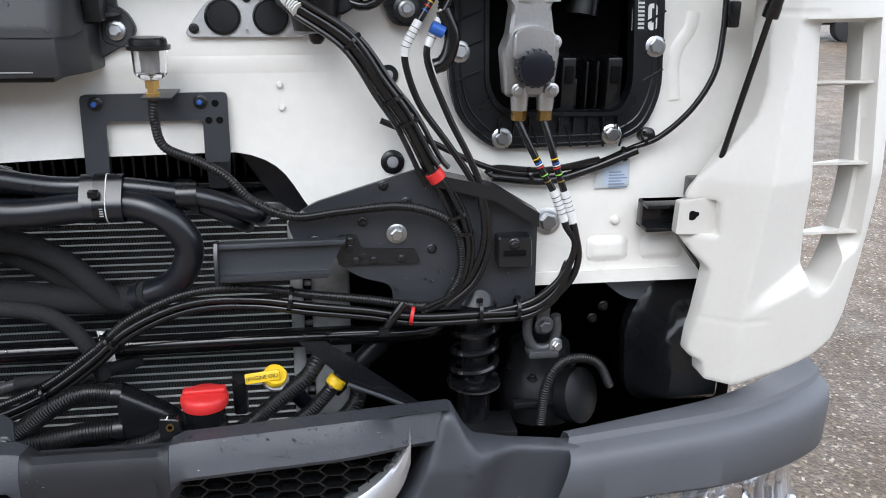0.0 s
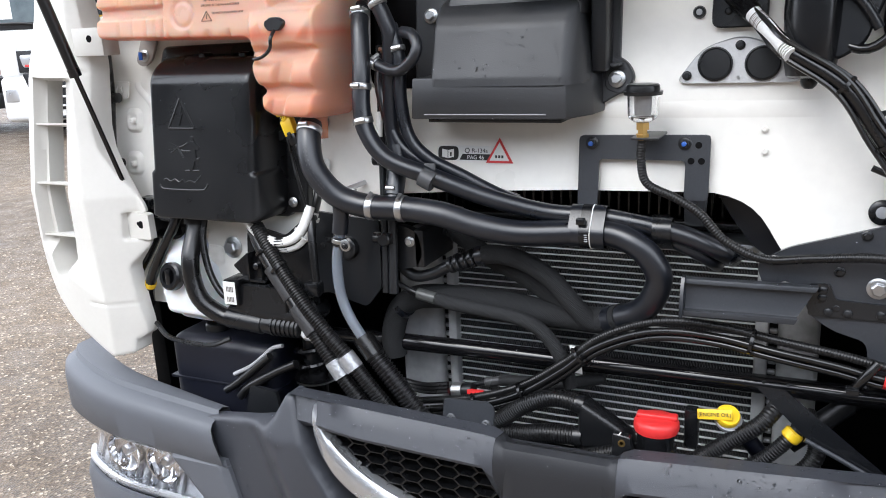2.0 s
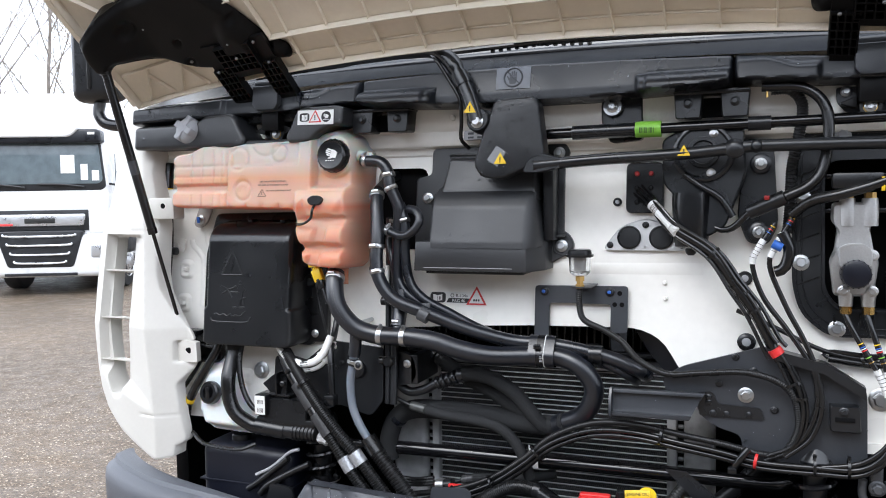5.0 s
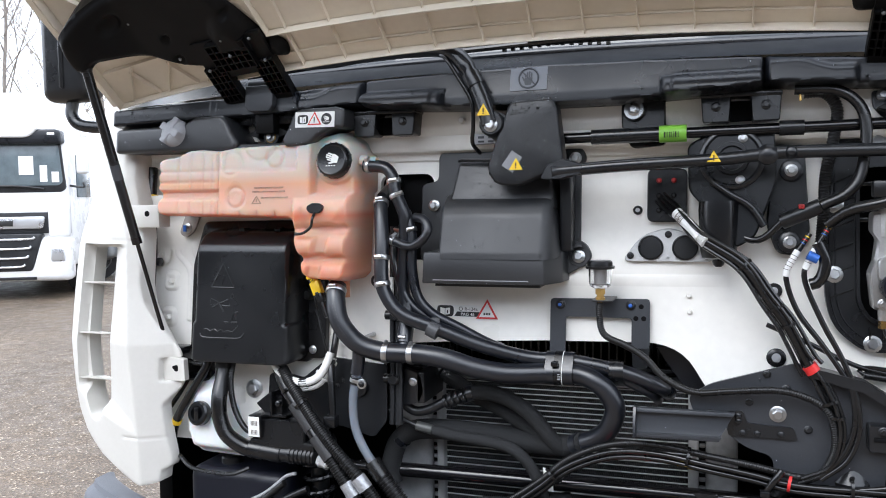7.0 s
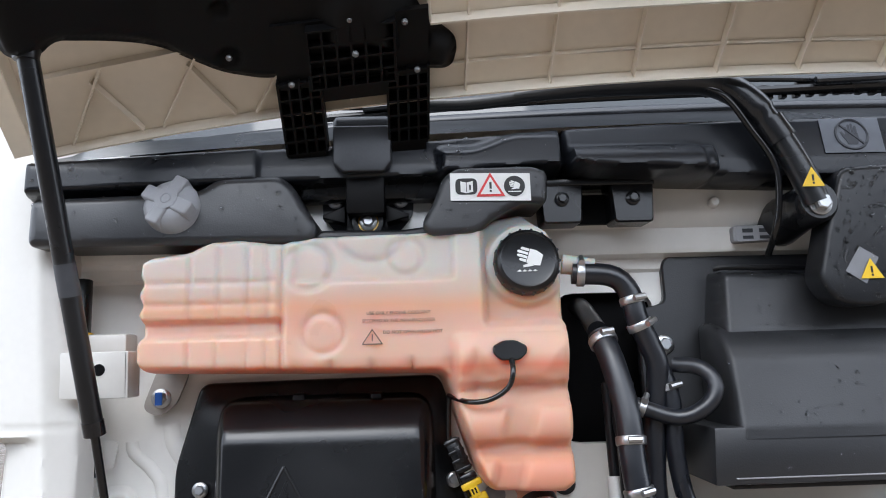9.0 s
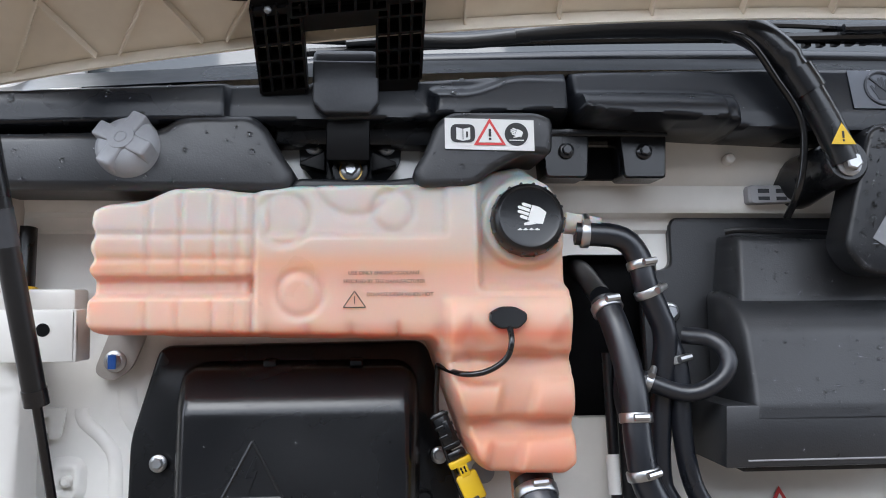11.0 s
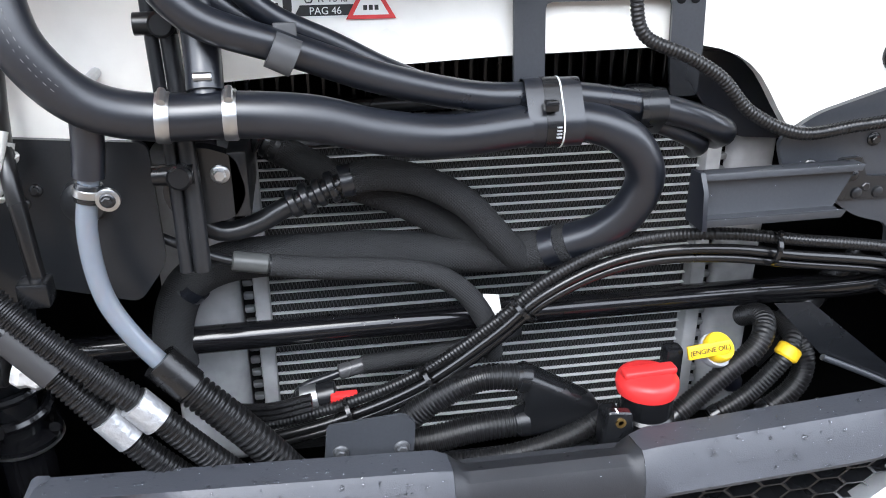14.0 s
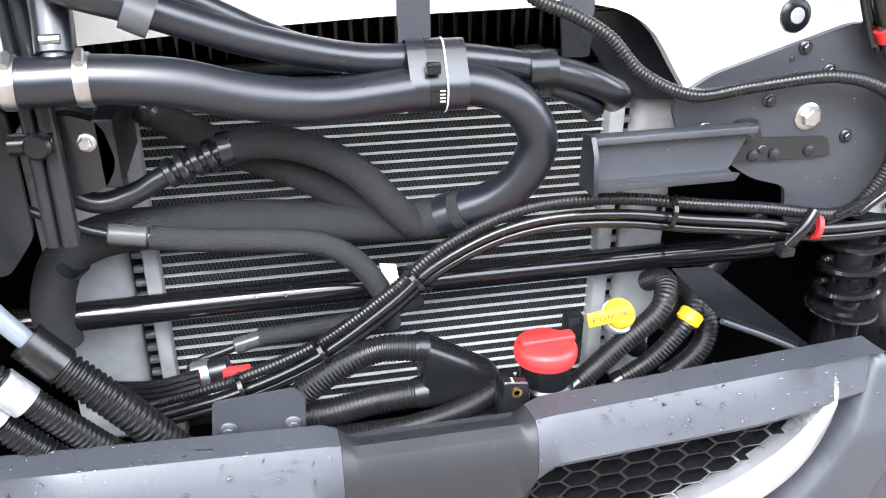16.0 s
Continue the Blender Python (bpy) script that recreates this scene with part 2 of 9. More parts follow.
def thing(name, label, category, at=(0, 0, 0), group="", kind=""):
    ob = new(name)
    ob.location = at
    ob.empty_display_size = 0.05
    return tagged(ob, label, category, group, kind)


def part(name, bm, mat, parent=None, label="", smooth=38):
    bmesh.ops.remove_doubles(bm, verts=bm.verts, dist=1e-5)
    bmesh.ops.recalc_face_normals(bm, faces=bm.faces)
    for f in bm.faces:
        f.smooth = True
    for e in bm.edges:
        if len(e.link_faces) == 2 and e.calc_face_angle(0) > radians(smooth):
            e.smooth = False
    me = bpy.data.meshes.new(name)
    bm.to_mesh(me)
    bm.free()
    me.materials.append(mat)
    ob = new(name, me)
    if parent:
        ob.parent = parent
        ob.matrix_parent_inverse = Matrix.Translation(-parent.location)
    if label:
        tagged(ob, label)
    return ob


def solo(name, bm, mat, label, category, group="", kind="", smooth=38):
    return tagged(part(name, bm, mat, smooth=smooth), label, category, group, kind)


def rounded(pts, r, seg=4):
    """A 2D outline with its corners rounded."""
    out = []
    n = len(pts)
    for i in range(n):
        p, a, c = (Vector(pts[k][:2]) for k in (i, i - 1, (i + 1) % n))
        u, v = a - p, c - p
        k = min(r, u.length * 0.45, v.length * 0.45)
        p0, p1 = p + u.normalized() * k, p + v.normalized() * k
        for s in range(seg + 1):
            t = s / seg
            q = p0 * (1 - t) ** 2 + p * 2 * t * (1 - t) + p1 * t * t
            out.append((q.x, q.y))
    return out


def plate(outline, d0, d1, holes=(), put=W, bevel=0.0):
    """A flat piece with an outline in x and z, and holes, from depth d0 (back) to d1 (front)."""
    bm = bmesh.new()
    for ring in (outline, *holes):
        vs = [bm.verts.new((p[0], -d1, p[1])) for p in ring]
        for i in range(len(vs)):
            bm.edges.new((vs[i - 1], vs[i]))
    res = bmesh.ops.triangle_fill(bm, use_beauty=True, use_dissolve=False, edges=bm.edges[:])
    faces = [g for g in res["geom"] if isinstance(g, bmesh.types.BMFace)]
    if bevel:
        lim = [e for e in bm.edges if len(e.link_faces) == 1]
        ext = bmesh.ops.extrude_edge_only(bm, edges=lim)
        nv = [g for g in ext["geom"] if isinstance(g, bmesh.types.BMVert)]
        cx = sum(p[0] for p in outline) / len(outline)
        cz = sum(p[1] for p in outline) / len(outline)
        for v in nv:
            w = Vector((v.co.x - cx, 0, v.co.z - cz))
            v.co += w.normalized() * bevel
            v.co.y += bevel
        lim = [e for e in bm.edges if len(e.link_faces) == 1]
    else:
        lim = [e for e in bm.edges if len(e.link_faces) == 1]
    ext = bmesh.ops.extrude_edge_only(bm, edges=lim)
    nv = [g for g in ext["geom"] if isinstance(g, bmesh.types.BMVert)]
    for v in nv:
        v.co.y = -d0
    back = [e for e in bm.edges if len(e.link_faces) == 1]
    bmesh.ops.triangle_fill(bm, use_beauty=True, use_dissolve=False, edges=back)
    for v in bm.verts:
        v.co = put(v.co.x, -v.co.y, v.co.z)
    return bm


def sdf(outline, X, Z):
    """Signed distance inside an outline, and the nearest point on it."""
    P = np.array(outline, float)
    Qn = np.roll(P, -1, axis=0)
    best = np.full(X.shape, 1e9)
    bx, bz = np.zeros(X.shape), np.zeros(X.shape)
    inside = np.zeros(X.shape, bool)
    for (ax, az), (cx, cz) in zip(P, Qn):
        ux, uz = cx - ax, cz - az
        t = np.clip(((X - ax) * ux + (Z - az) * uz) / max(1e-12, ux * ux + uz * uz), 0, 1)
        px, pz = ax + t * ux, az + t * uz
        dd = np.hypot(X - px, Z - pz)
        near = dd < best
        best, bx, bz = np.where(near, dd, best), np.where(near, px, bx), np.where(near, pz, bz)
        if abs(uz) > 1e-12:
            cross = ((az > Z) != (cz > Z)) & (X < ax + (Z - az) * ux / uz)
            inside ^= cross
    return np.where(inside, best, -best), bx, bz


def relief(outline, depth, cell=0.005, back=0.0, put=W, holes=()):
    """A moulded front inside an outline: depth(x, z, edge distance) gives how far it stands out."""
    P = np.array(outline)
    x0, z0 = P.min(0) - cell
    x1, z1 = P.max(0) + cell
    X, Z = np.meshgrid(np.arange(x0, x1 + cell, cell), np.arange(z0, z1 + cell, cell), indexing="ij")
    S, BX, BZ = sdf(outline, X, Z)
    for ring in holes:
        sh, hx, hz = sdf(ring, X, Z)
        nearer = -sh < S
        S, BX, BZ = np.where(nearer, -sh, S), np.where(nearer, hx, BX), np.where(nearer, hz, BZ)
    edge = S < 0.4 * cell
    X, Z, S = np.where(edge, BX, X), np.where(edge, BZ, Z), np.where(edge, 0.0, S)
    D = depth(X, Z, S)
    bm = bmesh.new()
    verts = {}

    def vert(i, j):
        if (i, j) not in verts:
            verts[i, j] = bm.verts.new((X[i, j], D[i, j], Z[i, j]))
        return verts[i, j]

    for i in range(X.shape[0] - 1):
        for j in range(X.shape[1] - 1):
            if max(S[i, j], S[i + 1, j], S[i, j + 1], S[i + 1, j + 1]) > 0:
                bm.faces.new((vert(i, j), vert(i + 1, j), vert(i + 1, j + 1), vert(i, j + 1)))
    bmesh.ops.remove_doubles(bm, verts=bm.verts, dist=cell * 0.12)
    lim = [e for e in bm.edges if len(e.link_faces) == 1]
    ext = bmesh.ops.extrude_edge_only(bm, edges=lim)
    for v in [g for g in ext["geom"] if isinstance(g, bmesh.types.BMVert)]:
        v.co.y = back
    for v in bm.verts:
        v.co = put(*v.co)
    return bm


def slab(outline, d0, d1, bevel=0.004, put=W, rings_n=3):
    """A thick flat piece of any outline with rounded front edges."""
    P = [Vector((p[0], p[1])) for p in outline]
    n = len(P)
    area = sum(P[i - 1].x * P[i].y - P[i].x * P[i - 1].y for i in range(n))
    sgn = 1 if area > 0 else -1
    N = []
    for i in range(n):
        t = (P[(i + 1) % n] - P[i - 1]).normalized()
        N.append(Vector((-t.y, t.x)) * sgn)
    bm = bmesh.new()
    levels = [(0.0, d0)] + [(bevel * (1 - math.cos(a)), d1 - bevel + bevel * math.sin(a)) for a in np.linspace(0, math.pi / 2, rings_n + 1)]
    prev = None
    for off, d in levels:
        row = [bm.verts.new((P[i].x + N[i].x * off, d, P[i].y + N[i].y * off)) for i in range(n)]
        if prev:
            for i in range(n):
                bm.faces.new((prev[i - 1], prev[i], row[i], row[i - 1]))
        prev = row
    bmesh.ops.triangle_fill(bm, use_beauty=True, use_dissolve=False, edges=[bm.edges.get((prev[i - 1], prev[i])) for i in range(n)])
    for v in bm.verts:
        v.co = put(*v.co)
    return bm


def step(x, a, b):
    t = np.clip((x - a) / (b - a), 0, 1)
    return t * t * (3 - 2 * t)


def spline(points, spacing):
    """Points at even steps along a smooth line through the given ones."""
    P = [Vector(p) for p in points]
    P = [P[0] * 2 - P[1]] + P + [P[-1] * 2 - P[-2]]
    fine = []
    for i in range(1, len(P) - 2):
        a, b, c, d = P[i - 1:i + 3]
        for s in range(24):
            t = s / 24
            fine.append(0.5 * ((2 * b) + (c - a) * t + (2 * a - 5 * b + 4 * c - d) * t * t + (3 * b - a - 3 * c + d) * t ** 3))
    fine.append(P[-2])
    length = sum((fine[i + 1] - fine[i]).length for i in range(len(fine) - 1))
    n = max(2, int(length / spacing))
    out, acc, k, seg = [fine[0].copy()], 0.0, 0, length / n
    want = seg
    for i in range(len(fine) - 1):
        L = (fine[i + 1] - fine[i]).length
        while acc + L >= want - 1e-9 and len(out) < n:
            out.append(fine[i].lerp(fine[i + 1], (want - acc) / L))
            want += seg
        acc += L
    out.append(fine[-1].copy())
    return out


def frames(path):
    """A side and a normal at every point of a path, without twist."""
    T = [(path[min(i + 1, len(path) - 1)] - path[max(i - 1, 0)]).normalized() for i in range(len(path))]
    u = T[0].orthogonal().normalized()
    out = []
    for t in T:
        u = (u - t * u.dot(t)).normalized()
        out.append((t, u, t.cross(u)))
    return out


def rings(bm, centres, radii, fr, seg, caps=True):
    prev = None
    first = None
    for c, r, (t, u, v) in zip(centres, radii, fr):
        ring = [bm.verts.new(c + (u * math.cos(2 * math.pi * k / seg) + v * math.sin(2 * math.pi * k / seg)) * r) for k in range(seg)]
        if prev:
            for k in range(seg):
                bm.faces.new((prev[k], prev[(k + 1) % seg], ring[(k + 1) % seg], ring[k]))
        first = first or ring
        prev = ring
    if caps:
        bm.faces.new(first[::-1])
        bm.faces.new(prev)


def tube(points, r, seg=14, spacing=0.012, bm=None, ribs=0.0, depth=0.12, taper=None):
    """A hose or rod along a smooth line; ribs: the spacing of its corrugations."""
    bm = bm or bmesh.new()
    if ribs:
        path = spline(points, ribs / 4)
        radii = [r * (1.0 if i % 4 in (0, 1) else 1 - depth) for i in range(len(path))]
    else:
        path = spline(points, spacing)
        radii = [r] * len(path)
    if taper:
        radii = [q * taper(i / (len(path) - 1)) for i, q in enumerate(radii)]
    rings(bm, path, radii, frames(path), seg)
    return bm


def rod(a, b, r, seg=16, bm=None, r2=None, bevel=0.0):
    bm = bm or bmesh.new()
    a, b = Vector(a), Vector(b)
    t = (b - a).normalized()
    u = t.orthogonal().normalized()
    r2 = r if r2 is None else r2
    if bevel:
        cs = [a, a + t * bevel, b - t * bevel, b]
        rs = [r - bevel, r, r2, r2 - bevel]
    else:
        cs, rs = [a, b], [r, r2]
    rings(bm, cs, rs, [(t, u, t.cross(u))] * len(cs), seg)
    return bm


def turned(base, axis, profile, seg=24, bm=None):
    """A turned piece: profile of (distance along the axis, radius)."""
    bm = bm or bmesh.new()
    t = Vector(axis).normalized()
    u = t.orthogonal().normalized()
    rings(bm, [Vector(base) + t * h for h, _ in profile], [max(r, 1e-4) for _, r in profile], [(t, u, t.cross(u))] * len(profile), seg)
    return bm


def box(x0, x1, y0, y1, z0, z1, bevel=0.003, bm=None, m=None, seg=2):
    b = bmesh.new()
    bmesh.ops.create_cube(b, size=1)
    for v in b.verts:
        v.co = Vector((x0 + (v.co.x + 0.5) * (x1 - x0), y0 + (v.co.y + 0.5) * (y1 - y0), z0 + (v.co.z + 0.5) * (z1 - z0)))
    if bevel:
        bmesh.ops.bevel(b, geom=b.edges[:], offset=bevel, segments=seg, affect='EDGES', profile=0.5)
    if m is not None:
        bmesh.ops.transform(b, matrix=m, verts=b.verts)
    if bm is None:
        return b
    join(bm, b)
    return bm


def join(bm, other):
    me = bpy.data.meshes.new("t")
    other.to_mesh(me)
    other.free()
    bm.from_mesh(me)
    bpy.data.meshes.remove(me)
    return bm


OUT = Vector((0, -1, 0.12)).normalized()


def bolt(parent, at, r=0.011, axis=OUT, mat=None, name="bolt", washer=True):
    at, axis = Vector(at), Vector(axis).normalized()
    bm = bmesh.new()
    if washer:
        turned(at, axis, [(0, r * 1.5), (0.002, r * 1.5), (0.0035, r * 1.25), (0.004, r)], 20, bm)
    u = axis.orthogonal().normalized()
    fr = [(axis, u, axis.cross(u))] * 3
    rings(bm, [at + axis * h for h in (0.003, 0.003 + r * 0.75, 0.003 + r * 0.9)], [r, r, r * 0.8], fr, 6)
    return part(name, bm, mat or steel, parent)


def band(parent, path, k, r, width=0.012, mat=None, name="hose_clamp", screw=True):
    """A clamp round a hose at the k-th part of its line."""
    pts = spline(path, 0.006)
    i = int(k * (len(pts) - 1))
    i = min(max(i, 1), len(pts) - 2)
    t = (pts[i + 1] - pts[i - 1]).normalized()
    u = t.orthogonal().normalized()
    c = pts[i]
    bm = bmesh.new()
    fr = [(t, u, t.cross(u))] * 6
    h = width / 2
    rings(bm, [c + t * q for q in (-h, -h, -h * 0.8, h * 0.8, h, h)], [r * 0.9, r + 0.0012, r + 0.002, r + 0.002, r + 0.0012, r * 0.9], fr, 24, caps=False)
    if screw:
        side = (Vector((0, -0.5, 0.9)) - t * t.dot(Vector((0, -0.5, 0.9)))).normalized()
        o = c + side * (r + 0.004)
        rod(o - t.cross(side) * 0.009, o + t.cross(side) * 0.009, 0.0045, 8, bm)
    return part(name, bm, mat or steel, parent)


def tie(parent, at, axis, r, mat=None, name="cable_tie", head=True):
    at, t = Vector(at), Vector(axis).normalized()
    u = t.orthogonal().normalized()
    bm = bmesh.new()
    rings(bm, [at - t * 0.003, at - t * 0.003, at + t * 0.003, at + t * 0.003], [r * 0.8, r, r, r * 0.8], [(t, u, t.cross(u))] * 4, 14, caps=False)
    if head:
        s = (Vector((0, -0.4, 1)) - t * t.dot(Vector((0, -0.4, 1)))).normalized()
        o = at + s * r
        rod(o - s * 0.001, o + s * 0.006, 0.004, 6, bm)
    return part(name, bm, mat or cable_m, parent)


def writing(text, parent, at, size, mat, name="lettering", axis_x=(1, 0, 0), up=(0, 0.12, 1), align='LEFT', thick=0.0003):
    cu = bpy.data.curves.new("t", 'FONT')
    cu.body, cu.size, cu.align_x, cu.extrude = text, size, align, thick
    ob = bpy.data.objects.new("t", cu)
    me = bpy.data.meshes.new_from_object(ob)
    bpy.data.objects.remove(ob)
    ex, ez = Vector(axis_x).normalized(), Vector(up).normalized()
    n = ex.cross(ez)
    m = Matrix((ex, ez, n)).transposed().to_4x4()
    m.translation = Vector(at)
    me.transform(m)
    me.materials.append(mat)
    me.name = name
    o = new(name, me)
    o.parent = parent
    o.matrix_parent_inverse = Matrix.Translation(-parent.location)
    return o


def sheet(pts, mat, parent, name, thick=0.0006, label=""):
    """A thin label with the given corners in space."""
    bm = bmesh.new()
    P = [Vector(p) for p in pts]
    n = (P[1] - P[0]).cross(P[2] - P[0]).normalized() * thick
    a = [bm.verts.new(p) for p in P]
    b = [bm.verts.new(p + n) for p in P]
    bm.faces.new(a)
    bm.faces.new(b[::-1])
    for i in range(len(P)):
        bm.faces.new((a[i - 1], a[i], b[i], b[i - 1]))
    return part(name, bm, mat, parent, label)


def wsheet(pts, d, mat, parent, name, label="", thick=0.0006):
    return sheet([W(x, d, z) for x, z in pts], mat, parent, name, thick, label)


def triangle_sign(parent, c, s, d, plane=None, name="warning_sign", red_edge=True, bars=0):
    """A warning triangle lying d in front of the bulkhead."""
    x, z = c
    put = plane or (lambda a, q, b: W(a, q, b))
    def tri(k, dd, mat, nm):
        sheet([put(x - s * k * 0.58, dd, z - s * k * 0.33), put(x + s * k * 0.58, dd, z - s * k * 0.33), put(x, dd, z + s * k * 0.67)][::-1], mat, parent, nm, -0.0004)
    tri(1.0, d, label_r if red_edge else label_k, "sign_border")
    tri(0.72, d + 0.0008, label_w if red_edge else yellow, "sign_field")
    w = s * 0.045
    for k in range(bars):
        cx = x + s * 0.13 * (k - 1)
        sheet([put(cx - w, d + 0.0016, z - s * 0.13), put(cx + w, d + 0.0016, z - s * 0.13), put(cx + w, d + 0.0016, z - s * 0.02), put(cx - w, d + 0.0016, z - s * 0.02)][::-1], label_k, parent, "sign_mark", -0.0003)
    if bars:
        return
    sheet([put(x - w, d + 0.0016, z - s * 0.02), put(x + w, d + 0.0016, z - s * 0.02), put(x + w, d + 0.0016, z + s * 0.26), put(x - w, d + 0.0016, z + s * 0.26)][::-1], label_k, parent, "sign_mark", -0.0003)
    sheet([put(x - w, d + 0.0016, z - s * 0.15), put(x + w, d + 0.0016, z - s * 0.15), put(x + w, d + 0.0016, z - s * 0.07), put(x - w, d + 0.0016, z - s * 0.07)][::-1], label_k, parent, "sign_mark", -0.0003)


def hand_sign(parent, plane, c, s, d, mat, turn=0.0, name="hand_symbol"):
    """A flat open hand of height s, its fingers turned away from upright."""
    ca, sa = math.cos(turn), math.sin(turn)

    def lay(pts):
        q = [(c[0] + s * (x * ca - y * sa), c[1] + s * (x * sa + y * ca)) for x, y in pts]
        sheet([plane(x, d, z) for x, z in q][::-1], mat, parent, name, -0.0004)
    lay([(-0.24, -0.48), (0.18, -0.48), (0.28, -0.20), (0.27, 0.05), (-0.28, 0.05), (-0.29, -0.30)])
    for x, h in ((-0.225, 0.34), (-0.085, 0.46), (0.06, 0.50), (0.205, 0.40)):
        lay([(x - 0.052, 0.07), (x + 0.052, 0.07), (x + 0.055, h - 0.05), (x + 0.02, h), (x - 0.02, h), (x - 0.055, h - 0.05)])
    lay([(-0.30, -0.28), (-0.28, -0.05), (-0.42, 0.14), (-0.49, 0.10), (-0.40, -0.10)])


def rain(ob, n, seed, low=0.0014, high=0.0046, toward=(0, -0.8, 0.5), region=None):
    """Raindrops lying on the open faces of a part."""
    rng = random.Random(seed)
    me = ob.data
    d = Vector(toward).normalized()
    faces = [f for f in me.polygons if f.normal.dot(d) > 0.35 and (region is None or region(f.center))]
    if not faces:
        return
    picked = rng.choices(faces, weights=[f.area for f in faces], k=n)
    verts, quads = [], []
    for f in picked:
        a, b, c = (me.vertices[i].co for i in f.vertices[:3])
        u, v = rng.random(), rng.random()
        if len(f.vertices) == 4:
            e = me.vertices[f.vertices[3]].co
            p = (a * (1 - u) + b * u) * (1 - v) + (e * (1 - u) + c * u) * v
        else:
            if u + v > 1:
                u, v = 1 - u, 1 - v
            p = a + (b - a) * u + (c - a) * v
        r = low + (high - low) * rng.random() ** 3
        nrm = f.normal
        t = nrm.orthogonal().normalized()
        w = nrm.cross(t)
        sx, sy, ph = 0.8 + 0.5 * rng.random(), 0.8 + 0.5 * rng.random(), rng.random()
        i0 = len(verts)
        for h, q in ((-0.1, 1.0), (0.32, 0.86), (0.52, 0.5)):
            for k in range(7):
                g = 2 * math.pi * (k + ph) / 7
                verts.append(p + nrm * r * h + (t * math.cos(g) * sx + w * math.sin(g) * sy) * r * q)
        verts.append(p + nrm * r * 0.6)
        for ring in (0, 7):
            for k in range(7):
                quads.append((i0 + ring + k, i0 + ring + (k + 1) % 7, i0 + ring + 7 + (k + 1) % 7, i0 + ring + 7 + k))
        for k in range(7):
            quads.append((i0 + 14 + k, i0 + 14 + (k + 1) % 7, i0 + 21))
    dm = bpy.data.meshes.new("rain_beading")
    dm.from_pydata(verts, [], quads)
    for f in dm.polygons:
        f.use_smooth = True
    dm.materials.append(water)
    o = new("rain_beading", dm)
    o.parent = ob
    tagged(o, "scattered clear raindrops", kind="stuff")


# ---- ground ----
bm = bmesh.new()
bmesh.ops.create_grid(bm, x_segments=60, y_segments=60, size=400)
solo("ground", bm, asphalt_m, "damp brown-grey gravelly asphalt yard", "ground", kind="structure")

# ---- bulkhead of the cab ----
bulk = thing("cab_bulkhead", "off-white painted steel cab bulkhead with pressed beads and bolts", "bulkhead", (XC, 1.6, 1.0))
arch = [(-0.84, 1.15), (-0.84, 1.29), (-0.80, 1.314), (-0.60, 1.328), (-0.41, 1.337), (-0.18, 1.342), (-0.150, 1.3415), (-0.125, 1.3365), (-0.102, 1.328), (-0.084, 1.317), (-0.068, 1.302), (-0.054, 1.282), (-0.040, 1.259), (-0.015, 1.222), (0.03, 1.17), (0.10, 1.12), (0.2, 1.10)]
outer = [(-1.62, 1.02), (-1.17, 1.02), (-1.10, 1.12), *arch, (0.84, 1.10), (0.84, 1.90), (-1.62, 1.90)]
pedal_hole = rounded([(0.285, 1.40), (0.545, 1.40), (0.565, 1.46), (0.555, 1.76), (0.27, 1.76), (0.275, 1.46)], 0.05)
heater_hole = rounded([(-0.862, 1.53), (-0.71, 1.53), (-0.71, 1.755), (-0.862, 1.755)], 0.03)
part("panel", plate(outer, -0.02, 0.0, [pedal_hole, heater_hole]), white, bulk)
part("lower_flange", plate([(0.36, 1.085), (0.84, 1.085), (0.84, 1.112), (0.36, 1.108)], -0.06, 0.006), white, bulk)
# the stepped rail above
prof = [(0.0, 1.785), (0.006, 1.79), (0.008, 1.80), (0.012, 1.806), (0.03, 1.812), (0.036, 1.82), (0.038, 1.85), (0.05, 1.862), (0.056, 1.875), (0.056, 1.97), (0.0, 1.98)]
bm = bmesh.new()
xs = (-1.62, 0.84)
a, b = ([bm.verts.new(W(x, d, z)) for d, z in prof] for x in xs)
for i in range(len(prof) - 1):
    bm.faces.new((a[i], b[i], b[i + 1], a[i + 1]))
bm.faces.new(a[::-1])
bm.faces.new(b)
part("upper_rail", bm, white, bulk)


def bead(pts, r, name="pressed_bead", rise=0.0):
    part(name, tube([W(x, (rise - r) if rise else -r * 0.45, z) for x, z in pts], r, 20 if rise else 12, 0.008), white, bulk)


for m in (lambda x: x, mx):
    bead([(m(0.640), 1.42), (m(0.634), 1.47), (m(0.640), 1.51), (m(0.662), 1.545), (m(0.668), 1.575)], 0.022, rise=0.0042)
    for x0, x1 in ((0.482, 0.564), (0.589, 0.673)):
        ring = rounded([(m(x0), 1.124), (m(x1), 1.124), (m(x1), 1.174), (m(x0), 1.174)], 0.018, 4)
        part("pressed_bead", relief(ring, lambda x, z, s: 0.0006 + 0.007 * step(s, 0, 0.016), 0.004), white, bulk, smooth=80)
    part("white_plug", turned(W(m(0.536), 0.0005, 1.203), OUT, [(0, 0.0095), (0.004, 0.009), (0.007, 0.006), (0.008, 0.0)], 18), white, bulk)
bead([(-0.64, 1.475), (-0.30, 1.477), (-0.05, 1.479), (0.02, 1.48)], 0.09, rise=0.0016)
for x, z in ((-0.071, 1.455), (-0.069, 1.417)):
    part("weld_stud", turned(W(x, 0, z), OUT, [(0, 0.006), (0.006, 0.006), (0.008, 0.004)], 12), white, bulk)
